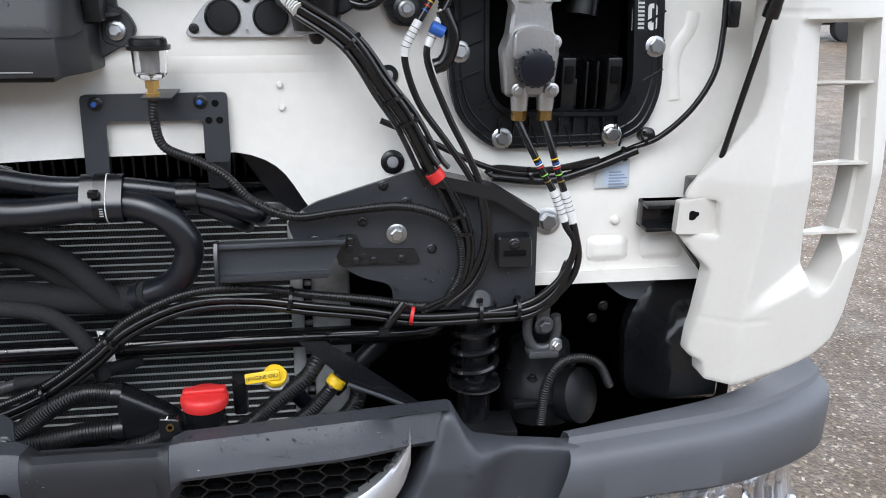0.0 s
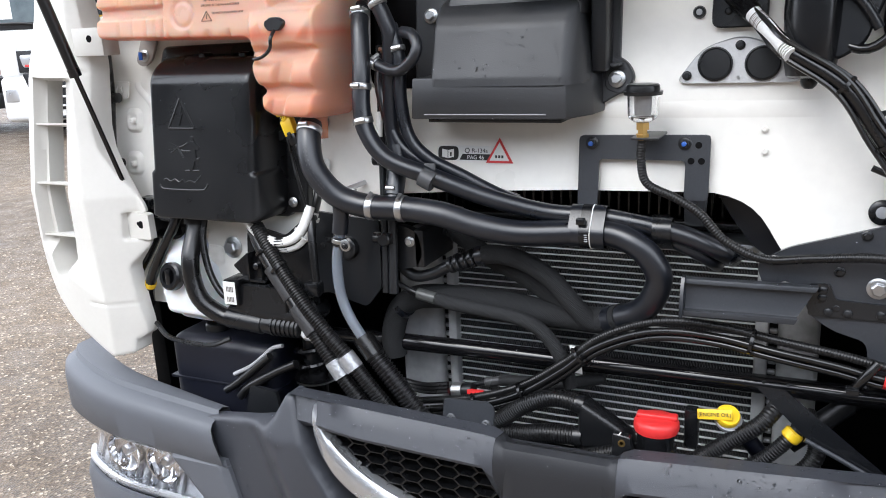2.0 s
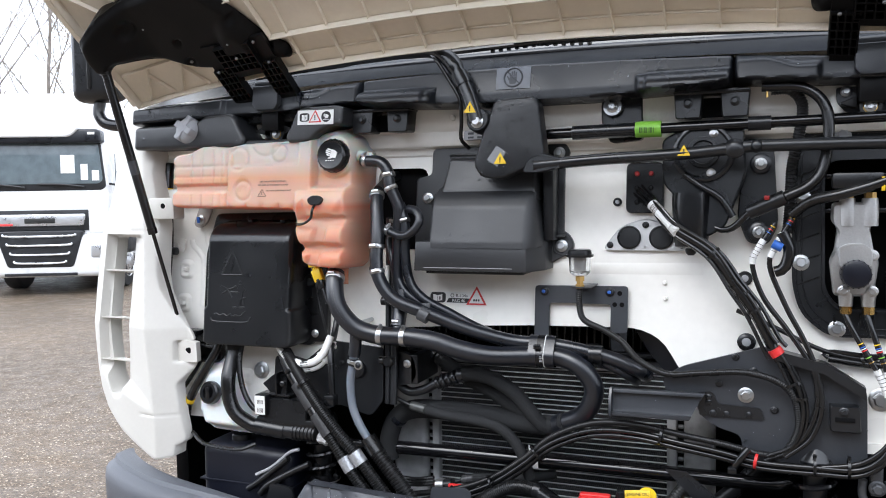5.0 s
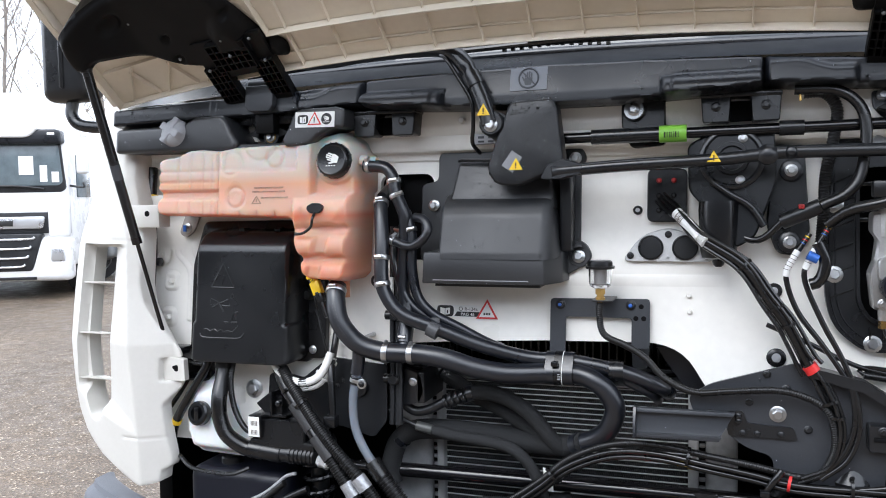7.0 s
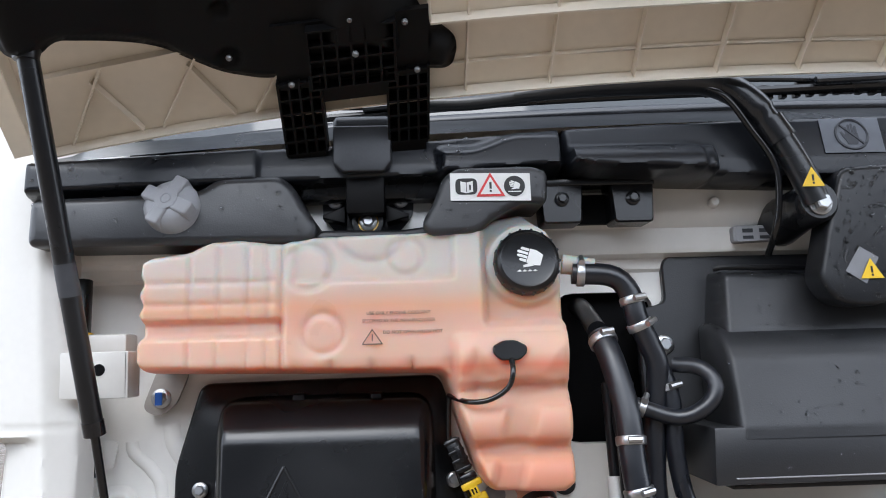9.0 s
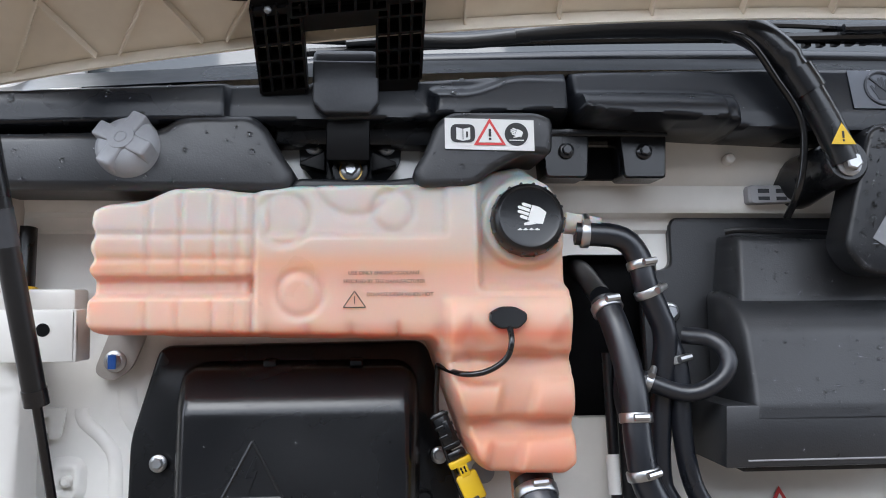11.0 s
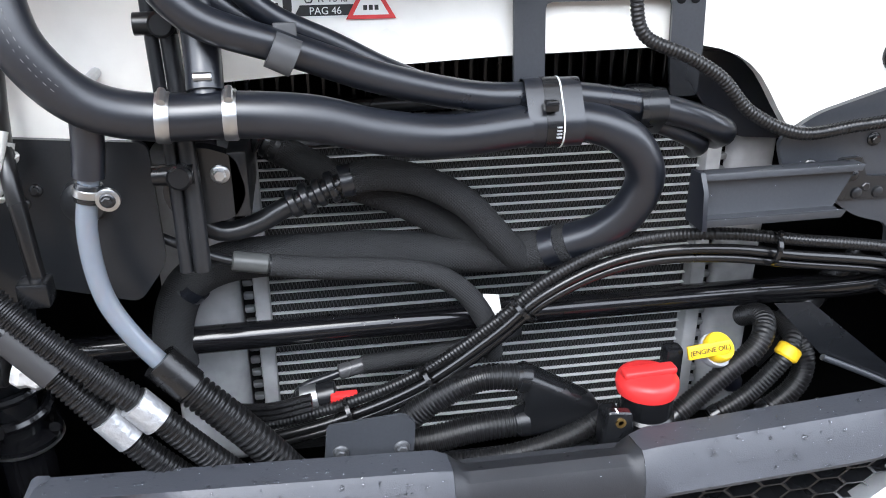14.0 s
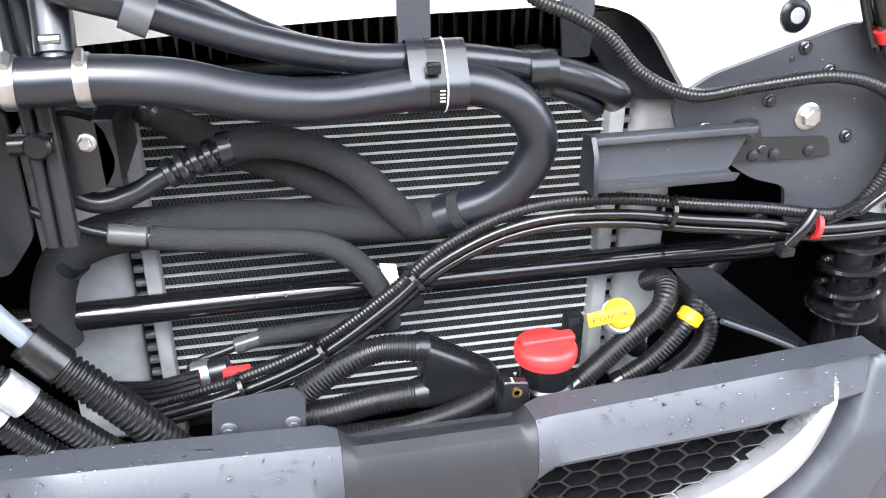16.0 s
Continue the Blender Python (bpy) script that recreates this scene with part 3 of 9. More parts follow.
for x, z, r in ((0.12, 1.32, 0.017), (0.115, 1.47, 0.014), (-0.865, 1.475, 0.013), (-0.19, 1.655, 0.009), (-0.80, 1.395, 0.010)):
    g = part("grommet", turned(W(x, 0.0005, z), OUT, [(0, r * 1.25), (0.004, r * 1.25), (0.007, r), (0.007, r * 0.5), (0.001, r * 0.45)], 20), black_s, bulk, "black rubber grommet")
    part("grommet_core", turned(W(x, 0.001, z), OUT, [(0, r * 0.62), (0.0065, r * 0.60), (0.0075, r * 0.45), (0.0075, 0.0)], 16), cap_grey, g)
for x, z, r in ((-1.225, 1.172, 0.017), (0.405, 1.205, 0.017)):
    bolt(bulk, W(x, 0.001, z), r)
for x, z in ((-0.62, 1.884), (-0.40, 1.884), (-0.9, 1.884)):
    part("stud", turned(W(x, 0.056, z), OUT, [(0, 0.008), (0.012, 0.008), (0.014, 0.006)], 12), white, bulk)
# stamped tabs beside the fuse cover
for x, z in ((-1.508, 1.463), (-1.513, 1.360)):
    part("stamped_boss", relief(rounded([(x - 0.028, z - 0.030), (x + 0.026, z - 0.030), (x + 0.026, z + 0.030), (x - 0.028, z + 0.030)], 0.022, 5), lambda xx, zz, q: 0.010 * step(q, 0, 0.010) - 0.005 * step(q, 0.012, 0.020), 0.004), white, bulk, smooth=80)
    part("weld_stud", turned(W(x + 0.004, 0.005, z), OUT, [(0, 0.008), (0.012, 0.007), (0.015, 0.004), (0.015, 0.0)], 14), white, bulk)
bead([(-1.494, 1.552), (-1.490, 1.536), (-1.462, 1.510), (-1.447, 1.475), (-1.446, 1.35)], 0.013, rise=0.004)
part("tab", plate(rounded([(-1.562, 1.517), (-1.514, 1.517), (-1.508, 1.556), (-1.562, 1.558)], 0.006), 0.01, 0.014, [rounded([(-1.553, 1.532), (-1.546, 1.528), (-1.540, 1.542), (-1.547, 1.546)], 0.002), rounded([(-1.533, 1.528), (-1.526, 1.532), (-1.531, 1.546), (-1.537, 1.542)], 0.002)]), white, bulk)
part("step_bracket", box(-1.60, -1.495, wall(1.69) - 0.045, wall(1.69) + 0.01, 1.672, 1.710, 0.005), white, bulk)

# engine bay behind and below, its shade put into near-black walls
bay = thing("engine_bay", "engine bay walls behind the radiator, coloured near black for shade", "engine bay", (XC, 2.1, 0.5), kind="structure")
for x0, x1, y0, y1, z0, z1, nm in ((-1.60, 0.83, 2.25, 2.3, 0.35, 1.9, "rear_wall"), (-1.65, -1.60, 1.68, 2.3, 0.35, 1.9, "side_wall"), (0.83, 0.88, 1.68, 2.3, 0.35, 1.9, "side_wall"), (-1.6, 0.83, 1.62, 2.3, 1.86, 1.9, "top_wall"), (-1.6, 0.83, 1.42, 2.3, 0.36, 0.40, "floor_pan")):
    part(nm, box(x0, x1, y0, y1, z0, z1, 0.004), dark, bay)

# ---- radiator ----
rad = thing("radiator", "aluminium radiator with fine horizontal tubes and fins", "radiator", (-0.4, 1.69, 0.72))
part("core", box(-0.735, -0.075, 1.70, 1.76, 0.70, 1.205, 0.002), material("fin_core", (0.016, 0.0165, 0.0175), 0.55, metal=0.4, vary=0.5, grain=350, bump=0.9), rad)
tube_mat = material("bare_aluminium_tube", (0.60, 0.61, 0.62), 0.45, metal=0.1, vary=0.15, grain=30, bump=0.05)
rows = [0.726 + 0.0172 * k for k in range(16)] + [1.001 + 0.0141 * k for k in range(15)]
for z in rows:
    part("tube", box(-0.735, -0.075, 1.6935, 1.702, z - 0.0009, z + 0.0009, 0), tube_mat, rad)
fin_mat = material("corrugated_fins", (0.085, 0.088, 0.092), 0.5, metal=0.3, vary=0.3, grain=200)
bm = bmesh.new()
for z, z2 in zip(rows, rows[1:]):
    x, up = -0.73, True
    row = []
    while x < -0.08:
        zz = z2 - 0.0015 if up else z + 0.0015
        row.append([bm.verts.new(q) for q in ((x - 0.0004, 1.6975, zz), (x + 0.0004, 1.6975, zz), (x + 0.0004, 1.702, zz))])
        x += 0.0028
        up = not up
    for p, q in zip(row, row[1:]):
        bm.faces.new((p[0], p[1], q[1], q[0]))
        bm.faces.new((p[1], q[1], q[2], p[2]))
tagged(part("fin_matrix", bm, fin_mat, rad, "fine zigzag cooling fins"), kind="stuff")
tank_alu = material("weathered_aluminium", (0.33, 0.335, 0.34), 0.6, metal=0.2, vary=0.5, grain=25, bump=0.4)
for x0, x1, xt in ((-0.733, -0.711, -0.750), (-0.075, -0.050, -0.050)):
    part("seam", box(xt, xt + 0.017, 1.70, 1.77, 0.69, 1.215, 0.0), dark, rad)
    part("side_rail", box(x0, x1, 1.675, 1.77, 0.69, 1.215, 0.006), tank_alu, rad)
    z = 0.72
    while z < 1.20:
        part("crimp_tab", box(xt + 0.001, xt + 0.016, 1.690, 1.702, z, z + 0.010, 0.003), alu_dark, rad)
        z += 0.0215
for x0, x1 in ((-0.86, -0.752), (-0.034, 0.042)):
    part("end_tank", box(x0, x1, 1.68, 1.79, 0.70, 1.20, 0.02, seg=3), tank_alu, rad, "ribbed dull aluminium end tank")
part("top_rail", box(-0.76, -0.05, 1.68, 1.77, 1.205, 1.222, 0.004), alu_dark, rad)

# ---- ribbed shroud above the radiator ----
shroud = thing("fan_shroud", "black ribbed plastic panel behind the bulkhead opening", "shroud", (-0.4, 1.75, 1.2))
# near-black back gives the depth behind the ribs its shade
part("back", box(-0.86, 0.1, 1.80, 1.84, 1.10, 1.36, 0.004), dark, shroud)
x = -0.85
while x < 0.08:
    part("rib", box(x, x + 0.007, 1.765, 1.81, 1.215, 1.355, 0.002, seg=1), black_s, shroud)
    x += 0.021
part("lower_lip", tube([(-0.86, 1.755, 1.235), (-0.4, 1.755, 1.24), (0.0, 1.755, 1.238)], 0.012), black_s, shroud)
# black panel and rim added to fill the dark end of the opening
part("end_shield", plate(rounded([(-0.150, 1.322), (-0.078, 1.323), (-0.040, 1.307), (-0.006, 1.276), (0.020, 1.246), (0.040, 1.216), (0.036, 1.190), (-0.040, 1.196), (-0.085, 1.228), (-0.125, 1.280)], 0.012, 3), -0.003, 0.003, put=lambda x, d, z: Vector((x, 1.66 - d, z)), bevel=0.001), rubber, shroud, "curved black panel standing in for the opening's shade")
part("shield_rim", tube([(-0.150, 1.655, 1.322), (-0.078, 1.655, 1.322), (-0.040, 1.655, 1.306), (-0.006, 1.655, 1.275), (0.020, 1.655, 1.245), (0.039, 1.655, 1.214)], 0.005, 10), rubber, shroud, "black rim added round the shade panel")

# ---- coolant tank ----
tank = thing("coolant_tank", "translucent plastic coolant tank half full of orange coolant", "coolant tank", (-1.15, 1.5, 1.49))
tank_out = rounded([(-1.438, 1.650), (-1.045, 1.640), (-1.032, 1.60), (-1.0, 1.505), (-0.985, 1.487), (-0.89, 1.484), (-0.872, 1.50), (-0.868, 1.70), (-0.868, 1.80), (-0.885, 1.84), (-0.925, 1.868), (-0.97, 1.86), (-1.0, 1.842), (-1.21, 1.838), (-1.24, 1.834), (-1.26, 1.829), (-1.312, 1.836), (-1.352, 1.834), (-1.385, 1.819), (-1.432, 1.814), (-1.449, 1.803), (-1.450, 1.779), (-1.445, 1.771), (-1.450, 1.763), (-1.450, 1.750), (-1.445, 1.742), (-1.450, 1.735), (-1.450, 1.726), (-1.445, 1.718), (-1.445, 1.702), (-1.450, 1.694), (-1.450, 1.664)], 0.007, 3)


def quarter(u):
    u = np.clip(u, 0, 1)
    return np.sqrt(np.clip(1 - (1 - u) ** 2, 0, 1))


def tank_depth(x, z, s):
    d = 0.035 + 0.135 * quarter(s / 0.013)
    left = step(-x, 1.250, 1.258)
    # rows of pillows on the wide end, with a flat channel between
    chan = step(z, 1.694, 1.702) * step(-z, -1.724, -1.716)
    d -= 0.012 * left * chan
    for zl in (1.742, 1.771):
        d -= 0.0022 * left * np.exp(-((z - zl) / 0.004) ** 2)
    for xl in (-1.275, -1.300, -1.339, -1.376):
        d -= 0.0028 * left * np.exp(-((x - xl) / 0.0035) ** 2) * (1 - 0.7 * chan)
    d -= 0.006 * np.exp(-((x + 1.256) / 0.004) ** 2) * step(z, 1.64, 1.66)
    # middle field with round dimples and shallow lobes below
    mid = step(x, -1.245, -1.235) * step(-x, 1.02, 1.03)
    for cx, cz, r in ((-1.20, 1.70, 0.026), (-1.09, 1.80, 0.024), (-1.135, 1.845, 0.05), (-1.22, 1.79, 0.03)):
        q = np.hypot(x - cx, z - cz)
        d -= 0.0035 * np.exp(-((q - r) / 0.005) ** 2)
    lobes = np.abs(np.sin((x + 1.243) * math.pi / 0.053))
    d -= 0.010 * mid * (1 - lobes ** 0.5) * step(-z, -1.672, -1.652)
    d -= 0.006 * mid * step(z, 1.765, 1.775) * step(-z, -1.835, -1.825)
    # the upright leg: two pillow bands with pockets between them
    leg = step(x, -1.035, -1.018)
    cx = -0.942 + 0.25 * (z - 1.60)
    w = np.abs(x - cx)
    notch = step(-w, -0.026, -0.012)
    # soft cushions, each a rounded bar with a dip in its middle
    for zl, h in ((1.578, 0.024), (1.512, 0.026), (1.662, 0.034)):
        cushion = np.sqrt(np.clip(1 - ((z - zl) / h) ** 2, 0, 1))
        d += leg * cushion * (0.016 - 0.012 * notch * (zl < 1.65))
    for zl in (1.619, 1.545):
        pocket = step(-(np.abs(z - zl) * 1.3 + 0.16 * w), -0.026, -0.006)
        d -= 0.010 * leg * pocket
    for sx in (-1.000, -0.884):
        q = np.abs(x - sx) * 1.1 + np.abs(z - 1.640) * 0.8
        d -= 0.008 * leg * step(-q, -0.036, -0.008)
    # the recessed field round the filler
    q = step(x, -0.990, -0.978) * step(z, 1.700, 1.714)
    d -= 0.030 * q
    d += 0.010 * step(-np.hypot(x + 0.924, z - 1.788), -0.060, -0.052) * q
    return d


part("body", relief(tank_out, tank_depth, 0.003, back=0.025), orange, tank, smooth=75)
cap_c = W(-0.924, 0.143, 1.788)
cap = part("cap", turned(cap_c, OUT, [(0, 0.043), (0.004, 0.045), (0.012, 0.0455), (0.024, 0.0435), (0.029, 0.041), (0.031, 0.037), (0.0295, 0.033), (0.0298, 0.0)], 40), black_s, tank, "round black screw cap with a white hot-surface symbol")
bm = bmesh.new()
for k in range(18):
    a = 2 * math.pi * k / 18
    u, v = Vector((1, 0, 0)), Vector((0, 0.12, 1)).normalized()
    c = cap_c + (u * math.cos(a) + v * math.sin(a)) * 0.0440
    rod(c + OUT * 0.004, c + OUT * 0.022, 0.0022, 6, bm)
part("grip", bm, black_s, cap)
def capmark(pts, nm="symbol"):
    sheet([cap_c + OUT * 0.0305 + Vector((x, 0, 0)) + Vector((0, 0.12, 1)).normalized() * z for x, z in pts][::-1], label_w, cap, nm, -0.0005)
cap_plane = lambda x, d, z: cap_c + OUT * (0.0305 + d) + Vector((x, 0, 0)) + Vector((0, 0.12, 1)).normalized() * z
hand_sign(cap, cap_plane, (0.002, 0.005), 0.036, 0.0, label_w, turn=1.25, name="symbol")
for k in range(4):
    capmark([(-0.016 + k * 0.007, -0.016), (-0.0125 + k * 0.007, -0.0135), (-0.009 + k * 0.007, -0.016), (-0.0125 + k * 0.007, -0.0165)], "wave_mark")
# printed warning
Q = 0.1722
writing("USE ONLY ENGINE COOLANT", tank, W(-1.1, Q, 1.7225), 0.0062, print_g, align='CENTER')
writing("SPECIFIED BY THE MANUFACTURER", tank, W(-1.1, Q, 1.7125), 0.0060, print_g, align='CENTER')
writing("DO NOT OPEN WHEN HOT", tank, W(-1.121, Q, 1.697), 0.0062, print_g)
bm = bmesh.new()
tri_pts = [W(-1.148, Q, 1.684), W(-1.122, Q, 1.684), W(-1.135, Q, 1.703)]
for p, q in zip(tri_pts, tri_pts[1:] + tri_pts[:1]):
    rod(p, q, 0.0007, 6, bm)
rod(W(-1.135, Q, 1.688), W(-1.135, Q, 1.697), 0.0007, 6, bm)
part("printed_triangle", bm, print_g, tank)
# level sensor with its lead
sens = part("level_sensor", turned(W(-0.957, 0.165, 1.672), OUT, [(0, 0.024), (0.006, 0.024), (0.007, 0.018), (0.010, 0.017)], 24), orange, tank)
part("plug", plate(rounded([(-0.977, 1.668), (-0.968, 1.660), (-0.946, 1.660), (-0.937, 1.668), (-0.937, 1.676), (-0.95, 1.682), (-0.965, 1.682), (-0.977, 1.676)], 0.004), 0.17, 0.195, bevel=0.002), black_s, sens)
part("lead", tube([W(-0.956, 0.19, 1.662), W(-0.956, 0.205, 1.645), W(-0.962, 0.20, 1.625), W(-0.985, 0.195, 1.610), W(-1.012, 0.185, 1.607), W(-1.035, 0.12, 1.612)], 0.0035, 10, 0.006), cable_m, sens)
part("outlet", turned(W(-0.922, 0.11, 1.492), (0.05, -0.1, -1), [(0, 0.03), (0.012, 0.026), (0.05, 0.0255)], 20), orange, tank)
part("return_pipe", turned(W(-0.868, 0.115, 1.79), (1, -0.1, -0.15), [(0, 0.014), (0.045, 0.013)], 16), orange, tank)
part("mount_tab", plate(rounded([(-1.476, 1.600), (-1.452, 1.588), (-1.428, 1.604), (-1.412, 1.645), (-1.412, 1.66), (-1.455, 1.66)], 0.012), 0.012, 0.02), material("milky_tab", (0.35, 0.32, 0.29), 0.5), tank)
bolt(tank, W(-1.449, 0.02, 1.615), 0.0095)
part("paint_stripe", box(-1.454, -1.444, -0.0345, -0.033, 1.606, 1.624, 0, m=Matrix.Translation((0, wall(1.615), 0))), blue, tank, "blue paint stripe")

# ---- fuse box cover ----
fuse = thing("fuse_box_cover", "black moulded plastic fuse box cover with embossed warning signs", "cover", (-1.21, 1.56, 1.28))
cov = rounded([(-1.392, 1.634), (-1.045, 1.638), (-1.030, 1.60), (-1.028, 1.53), (-1.001, 1.475), (-1.001, 1.268), (-1.045, 1.266), (-1.055, 1.256), (-1.37, 1.258), (-1.38, 1.266), (-1.425, 1.268), (-1.425, 1.515)], 0.016, 5)
part("flange", slab(cov, 0.0, 0.022, 0.006), black_s, fuse)
rim_o = rounded([(-1.362, 1.262), (-1.358, 1.614), (-1.056, 1.614), (-1.050, 1.262)], 0.036, 8)


def cover_depth(x, z, s):
    wide = 0.008 * step(-z, -1.372, -1.364)
    side = np.minimum(x + 1.358 + wide, -1.053 + wide - x)
    return 0.022 + 0.105 * quarter(side / 0.026) * (0.16 * step(s, 0, 0.004) + 0.84 * quarter((1.612 - z) / 0.058))


shell = part("shell", relief(rim_o, cover_depth, 0.0035, back=0.02), black_s, fuse, smooth=75)
rain(shell, 22, 17, 0.0010, 0.0022, (0, -1, 0), lambda c: c.z > 1.45)


def on_cover(a, b):
    """A place on the cover's face, a to the right and b down, in half millimetres."""
    return -1.4138 + a * 4.54e-4, 1.6433 - b * 4.436e-4


def emboss(pts, r=0.0022, d=0.1275):
    part("embossing", tube([W(x, d - r * 0.55, z) for x, z in (on_cover(*p) for p in pts)], r, 8, 0.004), black_s, fuse)


def raised(pts, d=0.1265, h=0.0022):
    part("embossing", plate([on_cover(*p) for p in pts], d, d + h, bevel=0.0008), black_s, fuse)


emboss([(345, 272), (350, 264), (356, 272), (424, 398), (426, 405), (418, 408), (286, 408), (277, 404), (282, 394), (345, 272), (350, 264)], 0.0026)
raised([(356, 302), (362, 304), (352, 338), (364, 336), (343, 394), (350, 352), (334, 354)])
raised([(274, 474), (318, 492), (318, 504), (268, 511)])
for a, b, c, e in ((330, 496, 284, 528), (326, 502, 358, 548), (334, 500, 386, 478), (346, 514, 402, 516)):
    emboss([(a, b), ((a + c) / 2 + 2, (b + e) / 2 + 2), (c, e)], 0.0026)
raised([(415 + 9 * math.cos(q * 0.785), 455 + 10 * math.sin(q * 0.785)) for q in range(8)])
raised([(404, 470), (428, 468), (440, 486), (460, 498), (446, 516), (434, 506), (438, 560), (428, 562), (416, 604), (404, 604), (414, 556), (402, 520)])
emboss([(434, 556), (460, 548), (440, 560), (444, 596)], 0.0024)
emboss([(366, 613), (394, 612)], 0.0026)
emboss([(414, 612), (452, 610)], 0.0026)
emboss([(230, 661), (250, 655), (272, 668), (300, 657), (326, 671), (350, 657), (366, 671), (392, 661), (420, 669), (440, 655), (460, 634)], 0.0022)
emboss([(203, 684), (212, 700), (240, 707), (340, 708), (460, 705), (486, 695), (500, 674)], 0.0026)
for x in (-1.245, -1.135):
    part("clip_nub", box(x - 0.009, x + 0.009, wall(1.605) - 0.062, wall(1.605) - 0.030, 1.596, 1.618, 0.004, seg=3), black_s, fuse)
for x in (-1.363, -1.049):
    part("clip_nub", turned(W(x, 0.022, 1.435), OUT, [(0, 0.013), (0.022, 0.012), (0.026, 0.009), (0.026, 0.0)], 18), black_s, fuse)
for x, z in ((-1.386, 1.487), (-1.033, 1.292), (-1.385, 1.293), (-1.028, 1.49)):
    bolt(fuse, W(x, 0.03, z), 0.0075)
# notches drawn as near-black blocks in place of their shade
for x in (-1.32, -1.26, -1.17):
    part("clip_notch", box(x, x + 0.012, -0.105, -0.10, 1.272, 1.28, 0.001, m=Matrix.Translation((0, wall(1.275) - 0.02, 0))), dark, fuse)

# ---- air intake housing ----
slate_p = material("satin_black_plastic", (0.0095, 0.011, 0.0145), 0.33, vary=0.12, grain=500, bump=0.05, spec=0.5)
intake_m = material("grey_black_plastic", (0.021, 0.022, 0.0245), 0.40, vary=0.2, grain=450, bump=0.10, spec=0.75)
vent = thing("air_intake_housing", "black plastic cab air intake housing wet with droplets", "air intake", (-0.52, 1.6, 1.48))
vp = rounded([(-0.737, 1.535), (-0.737, 1.726), (-0.692, 1.734), (-0.692, 1.798), (-0.676, 1.813), (-0.345, 1.813), (-0.328, 1.79), (-0.328, 1.575), (-0.306, 1.562), (-0.302, 1.532), (-0.340, 1.512), (-0.36, 1.50), (-0.68, 1.50)], 0.012, 3)
part("back_plate", plate(vp, 0.0, 0.014, bevel=0.003), intake_m, vent)


def upper_depth(x, z, s):
    return 0.020 + 0.050 * quarter(s / 0.008) + 0.024 * np.clip((1.78 - z) / 0.09, 0, 1)


def body_depth(x, z, s):
    top_ = quarter((1.700 - z) / 0.058)
    side_ = quarter((x + 0.656) / 0.014) * quarter((-0.362 - x) / 0.040)
    return 0.045 + 0.080 * top_ * side_ + 0.018 * np.clip((1.66 - z) / 0.10, 0, 1) * side_


rain(part("upper_box", relief(rounded([(-0.643, 1.66), (-0.625, 1.780), (-0.384, 1.772), (-0.372, 1.66)], 0.006, 3), upper_depth, 0.004, back=0.01), intake_m, vent, "sloping upper box", smooth=60), 260, 31, 0.001, 0.0032)
rain(part("lower_body", relief(rounded([(-0.656, 1.545), (-0.652, 1.702), (-0.385, 1.702), (-0.361, 1.545)], 0.012, 4), body_depth, 0.0035, back=0.03), intake_m, vent, "rounded lower body", smooth=75), 230, 32, 0.001, 0.0030)
part("box_rim", tube([W(-0.628, 0.05, 1.783), W(-0.60, 0.056, 1.785), W(-0.40, 0.056, 1.778), W(-0.383, 0.05, 1.772)], 0.004, 8), black_p, vent)
part("side_wall", box(-0.366, -0.338, 1.545, 1.60, 1.56, 1.76, 0.006), black_p, vent)
lip = bmesh.new()
foot = [(-0.690, 1.60), (-0.688, 1.463), (-0.388, 1.466), (-0.358, 1.540), (-0.352, 1.60)]
lo = [lip.verts.new((x, y - (0.004 if y < 1.55 else 0), 1.486)) for x, y in foot]
hi = [lip.verts.new((x + (0.004 if x < -0.6 else -0.003), y, 1.561)) for x, y in foot]
lip.faces.new(lo)
lip.faces.new(hi[::-1])
for i in range(5):
    lip.faces.new((lo[i], lo[i - 1], hi[i - 1], hi[i]))
bmesh.ops.recalc_face_normals(lip, faces=lip.faces[:])
bmesh.ops.bevel(lip, geom=lip.edges[:], offset=0.003, segments=2, affect='EDGES', profile=0.5)
rain(part("drip_lip", lip, intake_m, vent, "boxed drip lip"), 40, 33, 0.001, 0.003)
# thin paler line along the lip's lower edge
part("lip_edge", tube([(-0.660, 1.4595, 1.4945), (-0.425, 1.4615, 1.4945)], 0.0012, 8), material("pale_edge", (0.25, 0.25, 0.26), 0.4), vent)
part("lip_gasket", box(-0.66, -0.40, 1.475, 1.56, 1.478, 1.487, 0.002), black_p, vent)
for x, z, r in ((-0.328, 1.545, 0.0105), (-0.339, 1.784, 0.0100), (-0.703, 1.672, 0.0100)):
    part("washer", turned(W(x, 0.016, z), OUT, [(0, r * 1.5), (0.002, r * 1.5), (0.0025, 0.0)], 22), steel, vent)
    bolt(vent, W(x, 0.018, z), r)
part("ear", plate(rounded([(-0.350, 1.528), (-0.318, 1.518), (-0.298, 1.545), (-0.312, 1.572), (-0.345, 1.59)], 0.012), 0.0, 0.016, bevel=0.003), intake_m, vent)
part("ear_web", plate([(-0.345, 1.566), (-0.318, 1.570), (-0.318, 1.574), (-0.345, 1.574)], 0.016, 0.034), intake_m, vent)
part("ear", plate(rounded([(-0.385, 1.765), (-0.335, 1.755), (-0.312, 1.784), (-0.33, 1.812), (-0.385, 1.812)], 0.016), 0.0, 0.015, bevel=0.003), intake_m, vent)

# near-black box that fills the opening beside the tank with shade
solo("heater_valve_block", box(-0.87, -0.70, 1.66, 1.75, 1.51, 1.77, 0.01), dark, "near-black box standing in for shade in the heater opening", "heater block")

